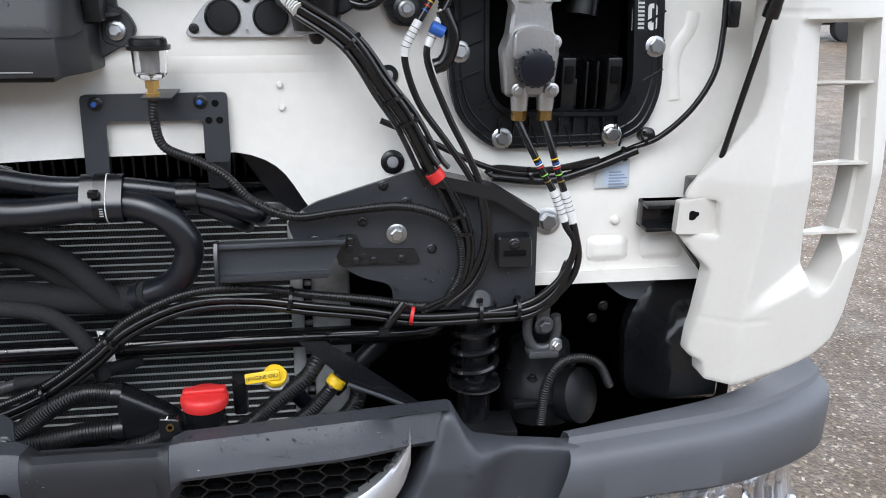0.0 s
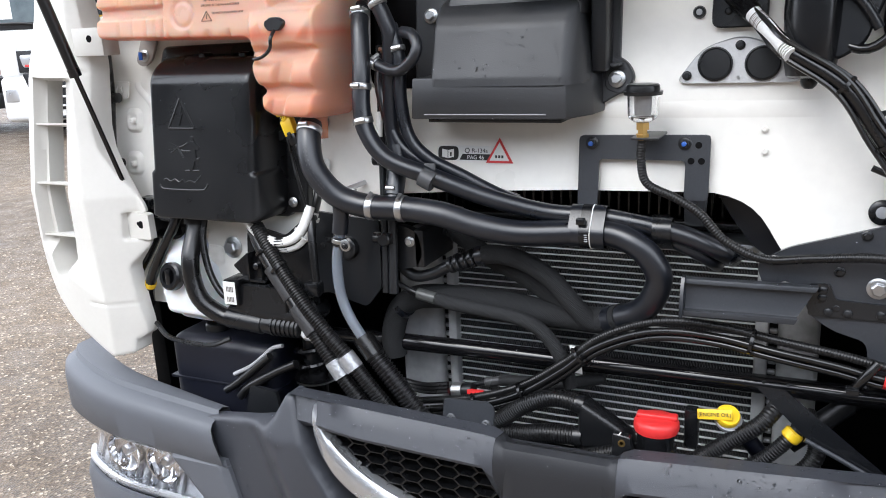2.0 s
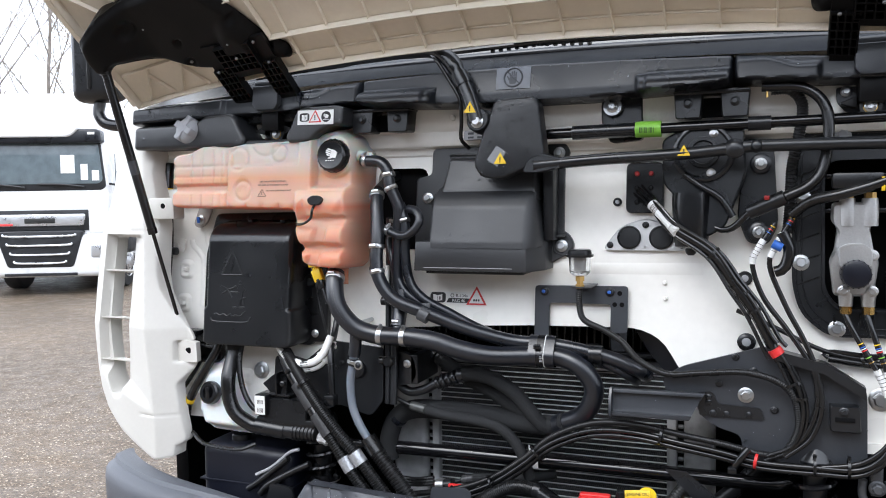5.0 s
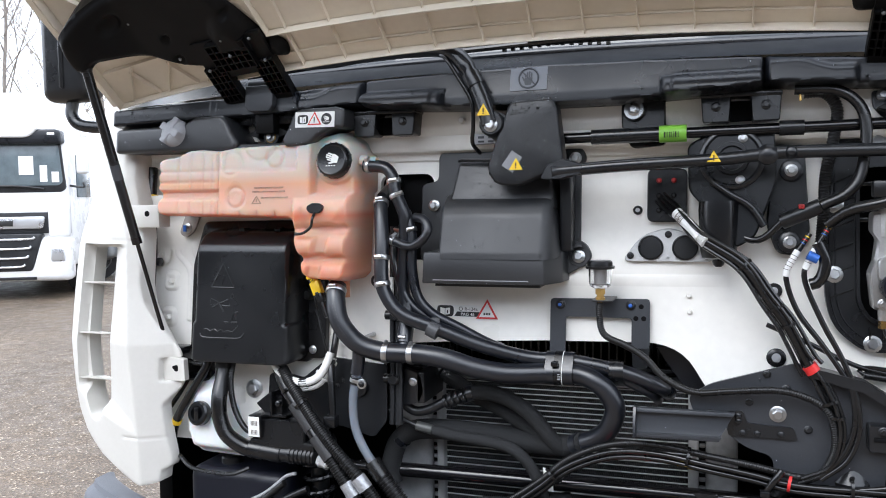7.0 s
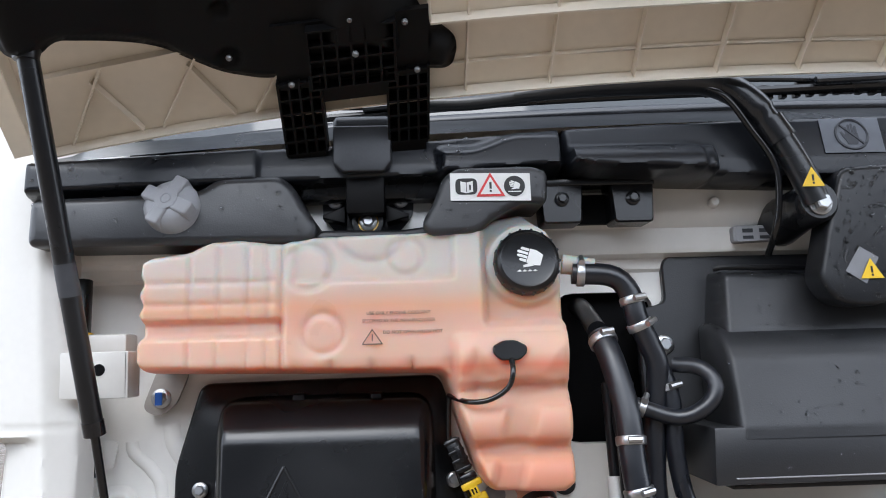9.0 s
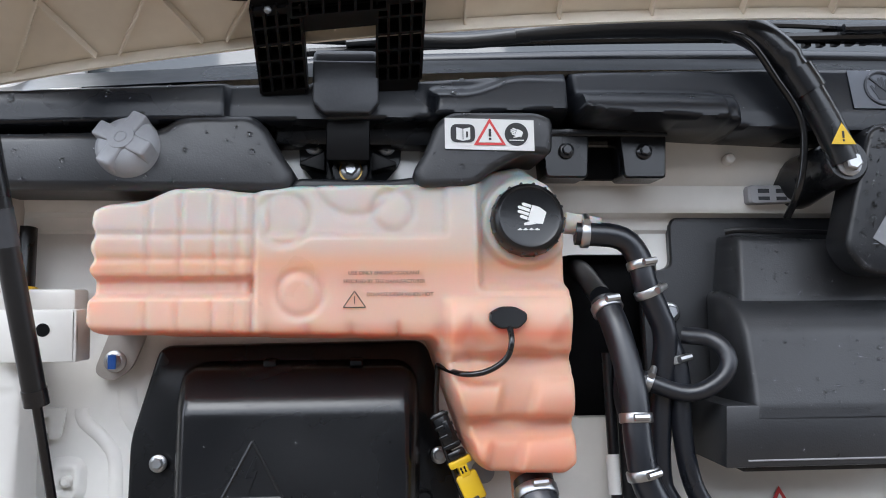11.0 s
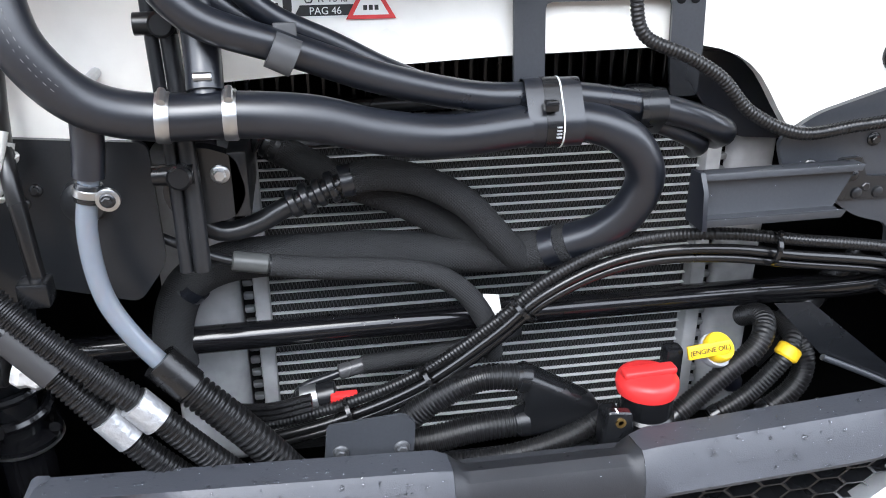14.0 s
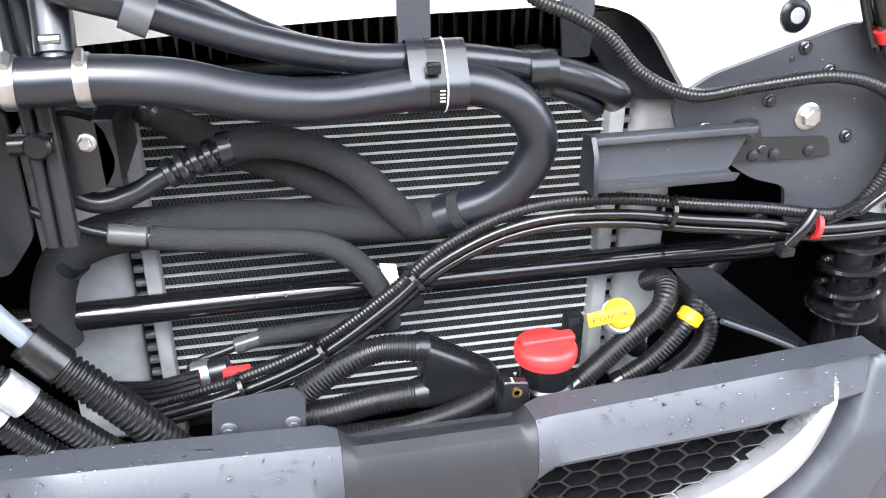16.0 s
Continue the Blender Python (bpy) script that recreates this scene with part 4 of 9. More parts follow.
# ---- label on the bulkhead ----
st = thing("refrigerant_label", "white and black R-134a refrigerant label with a red triangle", "label", (-0.62, 1.585, 1.38))
wsheet(rounded([(-0.6970, 1.3865), (-0.5350, 1.3865), (-0.5620, 1.4175), (-0.6970, 1.4175)], 0.009), 0.0006, label_w, st, "backing")
wsheet(rounded([(-0.6940, 1.3880), (-0.6490, 1.3880), (-0.6490, 1.4160), (-0.6940, 1.4160)], 0.010), 0.0014, label_k, st, "book_field")
wsheet([(-0.6850, 1.3945), (-0.6720, 1.3920), (-0.6590, 1.3945), (-0.6590, 1.4105), (-0.6720, 1.4080), (-0.6850, 1.4105)], 0.0022, label_w, st, "book_symbol")
wsheet([(-0.6725, 1.3925), (-0.6715, 1.3925), (-0.6715, 1.4080), (-0.6725, 1.4080)], 0.0028, label_k, st, "book_spine")
wsheet([(-0.6670, 1.3960), (-0.6640, 1.3960), (-0.6640, 1.4045), (-0.6670, 1.4045)], 0.0028, label_k, st, "book_mark")
wsheet([(-0.6470, 1.3890), (-0.5820, 1.3890), (-0.5770, 1.4010), (-0.6400, 1.4010)], 0.0014, label_k, st, "dark_field")
writing("R-134a", st, W(-0.6200, 0.0016, 1.4040), 0.012, label_k)
writing("PAG 46", st, W(-0.6300, 0.0024, 1.3908), 0.0115, label_w)
bm = bmesh.new()
for k in range(6):
    a, b = k * math.pi / 3, (k + 1) * math.pi / 3
    rod(W(-0.6300 + 0.005 * math.cos(a), 0.0016, 1.4080 + 0.005 * math.sin(a)), W(-0.6300 + 0.005 * math.cos(b), 0.0016, 1.4080 + 0.005 * math.sin(b)), 0.0008, 5, bm)
part("hexagon_symbol", bm, label_k, st)
triangle_sign(st, (-0.5600, 1.4010), 0.05, 0.003, bars=3)

# ---- twin port flange ----
fl = thing("port_flange", "grey metal flange with two round black ports", "flange", (-0.117, 1.6, 1.53))
fo = rounded([(-0.225, 1.535), (-0.178, 1.595), (-0.117, 1.613), (-0.055, 1.593), (-0.012, 1.535)], 0.022, 5)
def circle(cx, cz, r, n=28):
    return [(cx + r * math.cos(2 * math.pi * k / n), cz + r * math.sin(2 * math.pi * k / n)) for k in range(n)]
part("plate", plate(fo, 0.0, 0.012, bevel=0.002), alu, fl)
for x in (-0.158, -0.080):
    part("port", turned(W(x, 0.0125, 1.567), OUT, [(0, 0.0295), (0.004, 0.0295), (0.005, 0.027), (0.003, 0.025), (0.0035, 0.0)], 32), black_s, fl)
for x, z in ((-0.205, 1.548), (-0.118, 1.598), (-0.031, 1.548)):
    bolt(fl, W(x, 0.0125, z), 0.0055, mat=black_m)
part("stud", rod(W(-0.119, 0.012, 1.545), W(-0.119, 0.016, 1.545), 0.003, 10), steel, fl)

# ---- bracket with the filter bowl ----
br = thing("filter_bracket", "black steel frame bracket bolted to the bulkhead", "bracket", (-0.28, 1.58, 1.3))
bo = [(-0.395, 1.30), (-0.395, 1.443), (-0.158, 1.446), (-0.158, 1.33), (-0.200, 1.33), (-0.200, 1.40), (-0.357, 1.40), (-0.357, 1.29)]
part("frame", plate(rounded(bo, 0.008, 2), 0.012, 0.018), slate, br)
part("leg", plate([(-0.402, 1.30), (-0.357, 1.29), (-0.363, 1.25), (-0.408, 1.25)], 0.045, 0.05, put=lambda x, d, z: W(x, d - 0.03, z)), black_m, br)
part("tab", plate(rounded([(-0.196, 1.285), (-0.162, 1.285), (-0.158, 1.335), (-0.2, 1.335)], 0.006), 0.012, 0.017), black_m, br)
for x, z in ((-0.370, 1.429), (-0.202, 1.431)):
    bolt(br, W(x, 0.018, z), 0.008, mat=black_m)
    part("bolt_seal", turned(W(x, 0.026, z), OUT, [(0, 0.0045), (0.006, 0.0045), (0.007, 0.003)], 10), blue, br)
# uncut holes: dark discs show the shade inside
for x, z in ((-0.178, 1.428), (-0.19, 1.40), (-0.172, 1.40)):
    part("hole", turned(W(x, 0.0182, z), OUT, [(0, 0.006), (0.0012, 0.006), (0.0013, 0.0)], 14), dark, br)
part("shelf", box(-0.284, -0.236, 1.50, 1.59, 1.446, 1.45, 0.001), black_m, br)
vial = thing("filter_bowl", "small clear bowl with a black lid and brass fitting", "filter bowl", (-0.277, 1.515, 1.45))
V0 = Vector((-0.266, 1.515, 1.457))
part("brass_fitting", turned(V0 - Vector((0, 0, 0.012)), (0, 0, 1), [(0, 0.011), (0.01, 0.012), (0.0101, 0.009), (0.018, 0.009), (0.0181, 0.012), (0.03, 0.012), (0.032, 0.008)], 6), brass, vial, "brass fitting")
part("bowl", turned(V0 + Vector((0, 0, 0.02)), (0, 0, 1), [(0, 0.016), (0.006, 0.024), (0.012, 0.026), (0.05, 0.027), (0.0501, 0.024), (0.012, 0.023), (0.008, 0.0)], 28), clear, vial, "clear plastic bowl")
part("filter_element", turned(V0 + Vector((0, 0, 0.03)), (0, 0, 1), [(0, 0.014), (0.04, 0.016)], 16), material("filter_grey", (0.35, 0.34, 0.33), 0.7), vial)
part("lid", turned(V0 + Vector((0, 0, 0.066)), (0, 0, 1), [(0, 0.033), (0.006, 0.034), (0.0061, 0.029), (0.010, 0.029), (0.016, 0.028), (0.0185, 0.025), (0.019, 0.0)], 28), black_s, vial, "black screw lid")

# ---- cowl below the windscreen ----
cowl = thing("scuttle_panel", "black moulded plastic cowl under the windscreen, beaded with rain", "cowl", (XC, 1.5, 1.9))
half = [(-1.62, 1.895), (-1.30, 1.906), (-1.05, 1.914), (-0.86, 1.924), (-0.82, 1.915), (-0.66, 1.908), (-0.53, 1.903), (-0.385, 1.903)]
top = [(-1.62, 1.955), (-1.30, 1.972), (-1.05, 1.982), (-0.83, 1.998), (-0.60, 2.006), (-0.385, 2.010)]
co = half + [(mx(x), z) for x, z in half[-2::-1]] + [(mx(x), z) for x, z in top] + top[-2::-1]


def cowl_depth(x, z, s):
    x = np.where(x > XC, 2 * XC - x, x)
    d = 0.075 + 0.045 * step(s, 0, 0.010)
    # stepped ledge between the seam and the wiper arm
    mid = step(x, -0.853, -0.850) * step(-x, 0.662, 0.670)
    # the rounded duct beside the wiper arm
    duct = step(x, -0.853, -0.850) * quarter((-0.640 - x) / 0.016) * step(-x, 0.640, 0.641)
    d += duct * 0.036 * np.sqrt(np.clip(1 - ((z - 1.922) / 0.034) ** 2, 0, 1))
    d += 0.010 * mid * step(-z, -1.964, -1.948)
    # wedge beside the hinge
    left = step(x, -1.045, -1.03) * step(-x, 0.862, 0.868)
    d += left * 0.018 * step(-(z - 1.958 - 0.022 * step(x, -1.0, -0.92)), -0.008, 0.010)
    d += 0.014 * step(-x, 1.29, 1.296) * step(s, 0, 0.012)
    d -= 0.03 * np.exp(-((x + 0.8585) / 0.0035) ** 2)
    return d + 0.02 - 0.16 * np.clip(z - 1.935, 0, 0.1)


front = part("front", relief(co, cowl_depth, 0.0035, back=0.0), slate_p, cowl, smooth=75)
rain(front, 700, 3)
bm = bmesh.new()
rowa, rowb = [], []
for i in range(41):
    x = -1.60 + i * (2 * (XC + 1.60)) / 40
    k = abs(x - XC)
    zt = 2.004 - 0.045 * (k / 1.2) ** 2
    rowa.append(bm.verts.new((x, 1.535, zt - 0.004)))
    rowb.append(bm.verts.new((x, 1.66, zt + 0.05)))
for i in range(40):
    bm.faces.new((rowa[i], rowa[i + 1], rowb[i + 1], rowb[i]))
bmesh.ops.solidify(bm, geom=bm.faces[:], thickness=0.004)
part("top_deck", bm, slate_p, cowl)
# translucent "do not touch" label
cl = [(-0.477, 1.945), (-0.388, 1.945), (-0.388, 2.000), (-0.477, 2.000)]
cowl_put = lambda x, d, z: W(x, d + 0.1412 - 0.16 * (z - 1.935), z)
lab = sheet([cowl_put(x, 0.0005, z - 0.003) for x, z in cl][::-1], label_g, cowl, "prohibition_label", -0.0006, "grey translucent prohibition label")
bm = bmesh.new()
for k in range(28):
    a, b = 2 * math.pi * k / 28, 2 * math.pi * (k + 1) / 28
    rod(cowl_put(-0.4325 + 0.0235 * math.cos(a), 0.0012, 1.971 + 0.0235 * math.sin(a)), cowl_put(-0.4325 + 0.0235 * math.cos(b), 0.0012, 1.971 + 0.0235 * math.sin(b)), 0.0024, 5, bm)
rod(cowl_put(-0.4485, 0.0012, 1.987), cowl_put(-0.4165, 0.0012, 1.955), 0.002, 5, bm)
sign_g = material("grey_sign_print", (0.045, 0.048, 0.056), 0.5, vary=0.05)
part("ring_symbol", bm, sign_g, lab)
hand_sign(lab, cowl_put, (-0.4325, 1.971), 0.034, 0.0016, sign_g)

# ---- windscreen ----
ws = thing("windscreen", "dark raked windscreen above the cowl", "windscreen", (XC, 1.68, 2.04))
bm = bmesh.new()
grid = []
for i in range(25):
    x = -1.55 + i * (2 * (XC + 1.55)) / 24
    k = abs(x - XC) / 1.17
    grid.append([bm.verts.new((x, 1.66 + 0.10 * k ** 3 + 0.24 * h, 2.045 - 0.03 * k * k + 0.78 * h)) for h in np.linspace(0, 1.1, 5)])
for i in range(24):
    for j in range(4):
        bm.faces.new((grid[i][j], grid[i + 1][j], grid[i + 1][j + 1], grid[i][j + 1]))
part("glass", bm, wind, ws)
part("rubber_seal", tube([(-1.55, 1.75, 2.02), (-1.1, 1.672, 2.038), (XC, 1.65, 2.05), (mx(-1.1), 1.672, 2.038), (mx(-1.55), 1.75, 2.02)], 0.012, 10), rubber, ws)
roofshell = thing("cab_shell", "off-white upper cab body around the windscreen", "cab", (XC, 1.9, 2.0))
for m in (lambda x: x, mx):
    part("pillar", tube([(m(-1.60), 1.72, 1.96), (m(-1.585), 1.82, 2.3), (m(-1.57), 1.95, 2.85)], 0.05, 12), white, roofshell)
part("roof", box(-1.62, mx(-1.62), 1.9, 3.6, 2.85, 2.95, 0.04), white, roofshell)
for m in (lambda x: x, mx):
    part("side", box(min(m(-1.62), m(-1.57)), max(m(-1.62), m(-1.57)), 1.72, 3.6, 1.0, 2.9, 0.01), white, roofshell)
part("back_wall", box(-1.62, mx(-1.62), 3.56, 3.6, 0.9, 2.9, 0.01), white, roofshell)

# wipers lying at the foot of the glass
def wiper(m):
    w = thing("stowed_wiper", "long black wiper blade lying along the foot of the windscreen", "wiper", (m(-0.6), 1.62, 2.05), "windscreen wipers")
    part("blade", tube([(m(-1.25), 1.615, 2.032), (m(-0.9), 1.612, 2.055), (m(-0.5), 1.61, 2.066), (m(-0.12), 1.61, 2.064)], 0.006, 8), black_s, w)
    part("frame", tube([(m(-1.15), 1.60, 2.045), (m(-0.85), 1.595, 2.070), (m(-0.55), 1.59, 2.08), (m(-0.3), 1.60, 2.074)], 0.005, 8), black_m, w)
    for k in range(40):
        x = -1.12 + k * 0.022
        part("tooth", box(min(m(x), m(x + 0.009)), max(m(x), m(x + 0.009)), 1.598, 1.61, 2.050 + 0.018 * math.sin(k / 39 * 3.1), 2.057 + 0.018 * math.sin(k / 39 * 3.1), 0), black_s, w)
wiper(lambda x: x)
wiper(mx)
lower_wiper = thing("stowed_wiper", "black wiper blade with a slotted spine behind the flap", "wiper", (-0.2, 1.6, 2.06), "windscreen wipers")
part("blade", tube([(-0.62, 1.59, 2.058), (-0.2, 1.585, 2.070), (0.3, 1.59, 2.072)], 0.007, 8), black_s, lower_wiper)
part("spine", tube([(-0.45, 1.575, 2.072), (-0.1, 1.57, 2.082), (0.3, 1.575, 2.082)], 0.006, 8), black_m, lower_wiper)

# ---- black rail with washer filler ----
rail = thing("filler_rail", "black plastic rail holding the washer filler, wet with droplets", "rail", (-1.2, 1.5, 1.83))
left_o = rounded([(-1.60, 1.826), (-1.215, 1.824), (-1.207, 1.846), (-1.228, 1.876), (-1.243, 1.906), (-1.262, 1.921), (-1.345, 1.919), (-1.375, 1.900), (-1.60, 1.893)], 0.014, 5)
rain(part("filler_block", slab(left_o, 0.05, 0.158, 0.012, rings_n=5), intake_m, rail), 150, 5)
part("strip", slab(rounded([(-1.222, 1.824), (-1.05, 1.826), (-1.049, 1.846), (-1.095, 1.840), (-1.205, 1.842)], 0.006, 3), 0.05, 0.150, 0.005), black_p, rail)
part("upper_liner", box(-1.24, -1.03, 1.545, 1.60, 1.893, 1.928, 0.006), black_p, rail)
right_o = rounded([(-0.965, 1.852), (-0.925, 1.872), (-0.893, 1.868), (-0.890, 1.915), (-0.91, 1.924), (-1.018, 1.923), (-1.037, 1.908), (-1.049, 1.875), (-1.066, 1.846), (-1.057, 1.828), (-0.99, 1.830)], 0.012, 5)
rain(part("label_block", slab(right_o, 0.05, 0.176, 0.010, rings_n=5), intake_m, rail), 90, 6)
fc = W(-1.405, 0.140, 1.873)
fcap = thing("washer_filler_cap", "grey plastic screw cap with four grip lugs", "cap", fc)
ax = Vector((-0.16, -1.0, 0.42)).normalized()
cu = Vector((1, 0, 0))
cu = (cu - ax * cu.dot(ax)).normalized()
cv2 = cu.cross(ax) * -1 if cu.cross(ax).z < 0 else cu.cross(ax)
part("knob", turned(fc, ax, [(-0.03, 0.038), (0.002, 0.0395), (0.014, 0.0390), (0.025, 0.0365), (0.032, 0.029), (0.0345, 0.018), (0.035, 0.0)], 40), cap_grey, fcap)
for k in range(4):
    a = math.pi / 2 * k + 1.05
    rot = Matrix((cu * math.cos(a) + cv2 * math.sin(a), cv2 * math.cos(a) - cu * math.sin(a), ax)).transposed().to_4x4()
    rot.translation = fc + ax * 0.025
    part("lug", box(0.004, 0.0385, -0.0105, 0.0105, -0.013, 0.0125, 0.0035, m=rot, seg=3), cap_grey, fcap)
part("face", turned(fc, ax, [(0.034, 0.017), (0.0380, 0.016), (0.0384, 0.008), (0.0390, 0.0075), (0.0390, 0.0065), (0.0384, 0.006), (0.0384, 0.0)], 30), cap_grey, fcap)
wl = thing("warning_label", "white warning label with book, red triangle and symbol", "label", (-0.97, 1.49, 1.87))
rp = lambda x, d, z: W(x - 0.004, 0.1775 + d, z)
sheet([rp(x, 0.0003, z) for x, z in ((-1.022, 1.875), (-0.912, 1.873), (-0.912, 1.912), (-1.022, 1.914))][::-1], label_w, wl, "backing", -0.0006)
sheet([rp(x, 0.0014, z) for x, z in rounded([(-1.015, 1.883), (-0.985, 1.883), (-0.985, 1.906), (-1.015, 1.906)], 0.008)][::-1], label_k, wl, "book_field", -0.0004)
sheet([rp(x, 0.0022, z) for x, z in ((-1.008, 1.887), (-1.0, 1.885), (-0.991, 1.887), (-0.991, 1.902), (-1.0, 1.900), (-1.008, 1.902))][::-1], label_w, wl, "book_symbol", -0.0004)
sheet([rp(x, 0.0014, z) for x, z in circle(-0.934, 1.894, 0.0145)][::-1], label_k, wl, "round_field", -0.0004)
hand_sign(wl, rp, (-0.934, 1.896), 0.016, 0.0022, label_w, turn=1.25)
sheet([rp(x, 0.0022, z) for x, z in ((-0.943, 1.8855), (-0.925, 1.8855), (-0.925, 1.8868), (-0.943, 1.8868))][::-1], label_w, wl, "wave_mark", -0.0004)
sheet([rp(x, 0.0028, z) for x, z in ((-1.0004, 1.8865), (-0.9996, 1.8865), (-0.9996, 1.9005), (-1.0004, 1.9005))][::-1], label_k, wl, "book_spine", -0.0003)
sheet([rp(x, 0.0028, z) for x, z in ((-0.9962, 1.889), (-0.9940, 1.889), (-0.9940, 1.8965), (-0.9962, 1.8965))][::-1], label_k, wl, "book_mark", -0.0003)
triangle_sign(wl, (-0.967, 1.891), 0.034, 0.0018, plane=rp)

# square mounts below the cowl
def mount(x):
    u = thing("cowl_mount", "black plastic mounting bracket with two sockets under the cowl", "bracket", (x, 1.55, 1.85), "cowl mounts")
    part("base", box(x - 0.085, x + 0.085, 1.53, 1.60, 1.905, 1.915, 0.002), black_s, u)
    for k in (-1, 1):
        cx = x + k * 0.052
        part("socket", plate(rounded([(cx - 0.026, 1.852), (cx + 0.026, 1.852), (cx + 0.03, 1.91), (cx - 0.03, 1.91)], 0.005), 0.06, 0.115, bevel=0.003), black_s, u)
        bolt(u, W(cx, 0.116, 1.885), 0.007, mat=black_m)
    part("web", plate([(x - 0.03, 1.855), (x + 0.03, 1.855), (x + 0.03, 1.9), (x - 0.03, 1.9)], 0.05, 0.065), dark, u)


mount(-0.81)
mount(mx(-0.81))

# ---- wiper mechanism ----
wm = thing("wiper_linkage", "black wiper drive with shaft, crank and motor bolted to the bulkhead", "wiper drive", (0.0, 1.53, 1.6))
part("shaft", tube([W(-0.40, 0.085, 1.828), W(0.1, 0.09, 1.833), (0.62, wall(1.84) - 0.10, 1.840), (0.85, wall(1.84) - 0.10, 1.842)], 0.0125, 16), gloss_black, wm)
part("shaft_sleeve", tube([W(-0.29, 0.086, 1.829), W(-0.10, 0.088, 1.831)], 0.0175, 16), black_m, wm)
part("shaft_sleeve", tube([W(0.12, 0.09, 1.834), W(0.17, 0.09, 1.834)], 0.0165, 16), black_m, wm)
tag = part("paper_tag", tube([W(-0.135, 0.0885, 1.8302), W(-0.075, 0.0885, 1.8305)], 0.0195, 20), green, wm, "bright green paper tag with a dark code block")
for k in range(9):
    x = -0.124 + k * 0.004
    part("code_bar", box(x, x + (0.0012 if k % 3 else 0.0024), -0.0003, 0.0003, -0.009, 0.004, 0, m=Matrix.Translation(W(x, 0.0885, 1.830) - Vector((x, 0.0198, 0)))), label_k, tag)
wo = rounded([(-0.22, 1.85), (-0.222, 1.905), (-0.205, 1.925), (-0.17, 1.925), (-0.128, 1.918), (-0.125, 1.81), (-0.20, 1.805)], 0.012)
part("bearing_bracket", plate(wo, 0.03, 0.06, bevel=0.004), black_m, wm)
part("rubber_bush", turned(W(-0.195, 0.06, 1.891), OUT, [(0, 0.026), (0.010, 0.026), (0.013, 0.022), (0.0135, 0.0)], 24), rubber, wm)
part("washer", turned(W(-0.195, 0.0735, 1.891), OUT, [(0, 0.0225), (0.0025, 0.0225), (0.003, 0.0)], 24), steel, wm)
bolt(wm, W(-0.195, 0.076, 1.891), 0.010)
mo = rounded([(-0.07, 1.80), (-0.02, 1.826), (0.108, 1.832), (0.112, 1.72), (0.07, 1.60), (0.03, 1.575), (-0.01, 1.64), (-0.065, 1.70)], 0.014)
part("gear_case", plate(mo, 0.02, 0.085, bevel=0.005), black_m, wm)
part("gear_ring", turned(W(0.022, 0.085, 1.770), OUT, [(0, 0.070), (0.008, 0.070), (0.011, 0.066), (0.011, 0.061), (0.006, 0.057), (0.006, 0.038), (0.012, 0.036), (0.012, 0.028), (0.004, 0.026), (0.004, 0.0)], 44), black_m, wm)
for x, z in ((0.045, 1.815), (0.04, 1.722)):
    bolt(wm, W(x, 0.09, z), 0.007)
part("rib", tube([W(-0.02, 0.09, 1.72), W(0.02, 0.095, 1.69), W(0.06, 0.095, 1.665), W(0.09, 0.09, 1.62)], 0.008, 10), black_m, wm)
part("motor_can", turned(W(-0.005, 0.065, 1.545), (0, 0.05, 1), [(0, 0.028), (0.004, 0.036), (0.03, 0.041), (0.11, 0.044), (0.13, 0.043)], 28), black_s, wm)
part("motor_foot", turned(W(-0.005, 0.06, 1.528), (0, 0, 1), [(0, 0.007), (0.005, 0.012), (0.012, 0.014), (0.02, 0.012)], 16), black_s, wm)
eo = rounded([(0.115, 1.80), (0.175, 1.79), (0.185, 1.60), (0.165, 1.555), (0.12, 1.56), (0.10, 1.62)], 0.015)
part("mount_ear", plate(eo, 0.0, 0.03, bevel=0.004), black_m, wm)
for x, z in ((0.148, 1.742), (0.145, 1.582)):
    part("rubber_bush", turned(W(x, 0.03, z), OUT, [(0, 0.024), (0.006, 0.024), (0.009, 0.02)], 22), rubber, wm)
    bolt(wm, W(x, 0.038, z), 0.0095)
# connecting link and its pivots
lk = [W(-0.37, 0.165, 1.748), W(-0.345, 0.16, 1.750), W(-0.20, 0.157, 1.759), W(-0.02, 0.155, 1.766), W(0.09, 0.15, 1.775), W(0.16, 0.15, 1.779), (0.45, wall(1.778) - 0.15, 1.777), (0.80, wall(1.778) - 0.14, 1.772)]
part("link", tube(lk, 0.0140, 14), black_m, wm)
part("fork", plate(rounded([(-0.392, 1.733), (-0.352, 1.733), (-0.300, 1.744), (-0.300, 1.764), (-0.345, 1.774), (-0.378, 1.764)], 0.008), 0.142, 0.170, bevel=0.003), black_m, wm)
for x, z, r in ((0.094, 1.774, 0.022), (0.14, 1.777, 0.014)):
    part("pivot_eye", turned(W(x, 0.148, z), OUT, [(0, r), (0.012, r), (0.014, r * 0.9), (0.022, r * 0.62), (0.024, r * 0.3), (0.024, 0.0)], 24), black_m, wm)
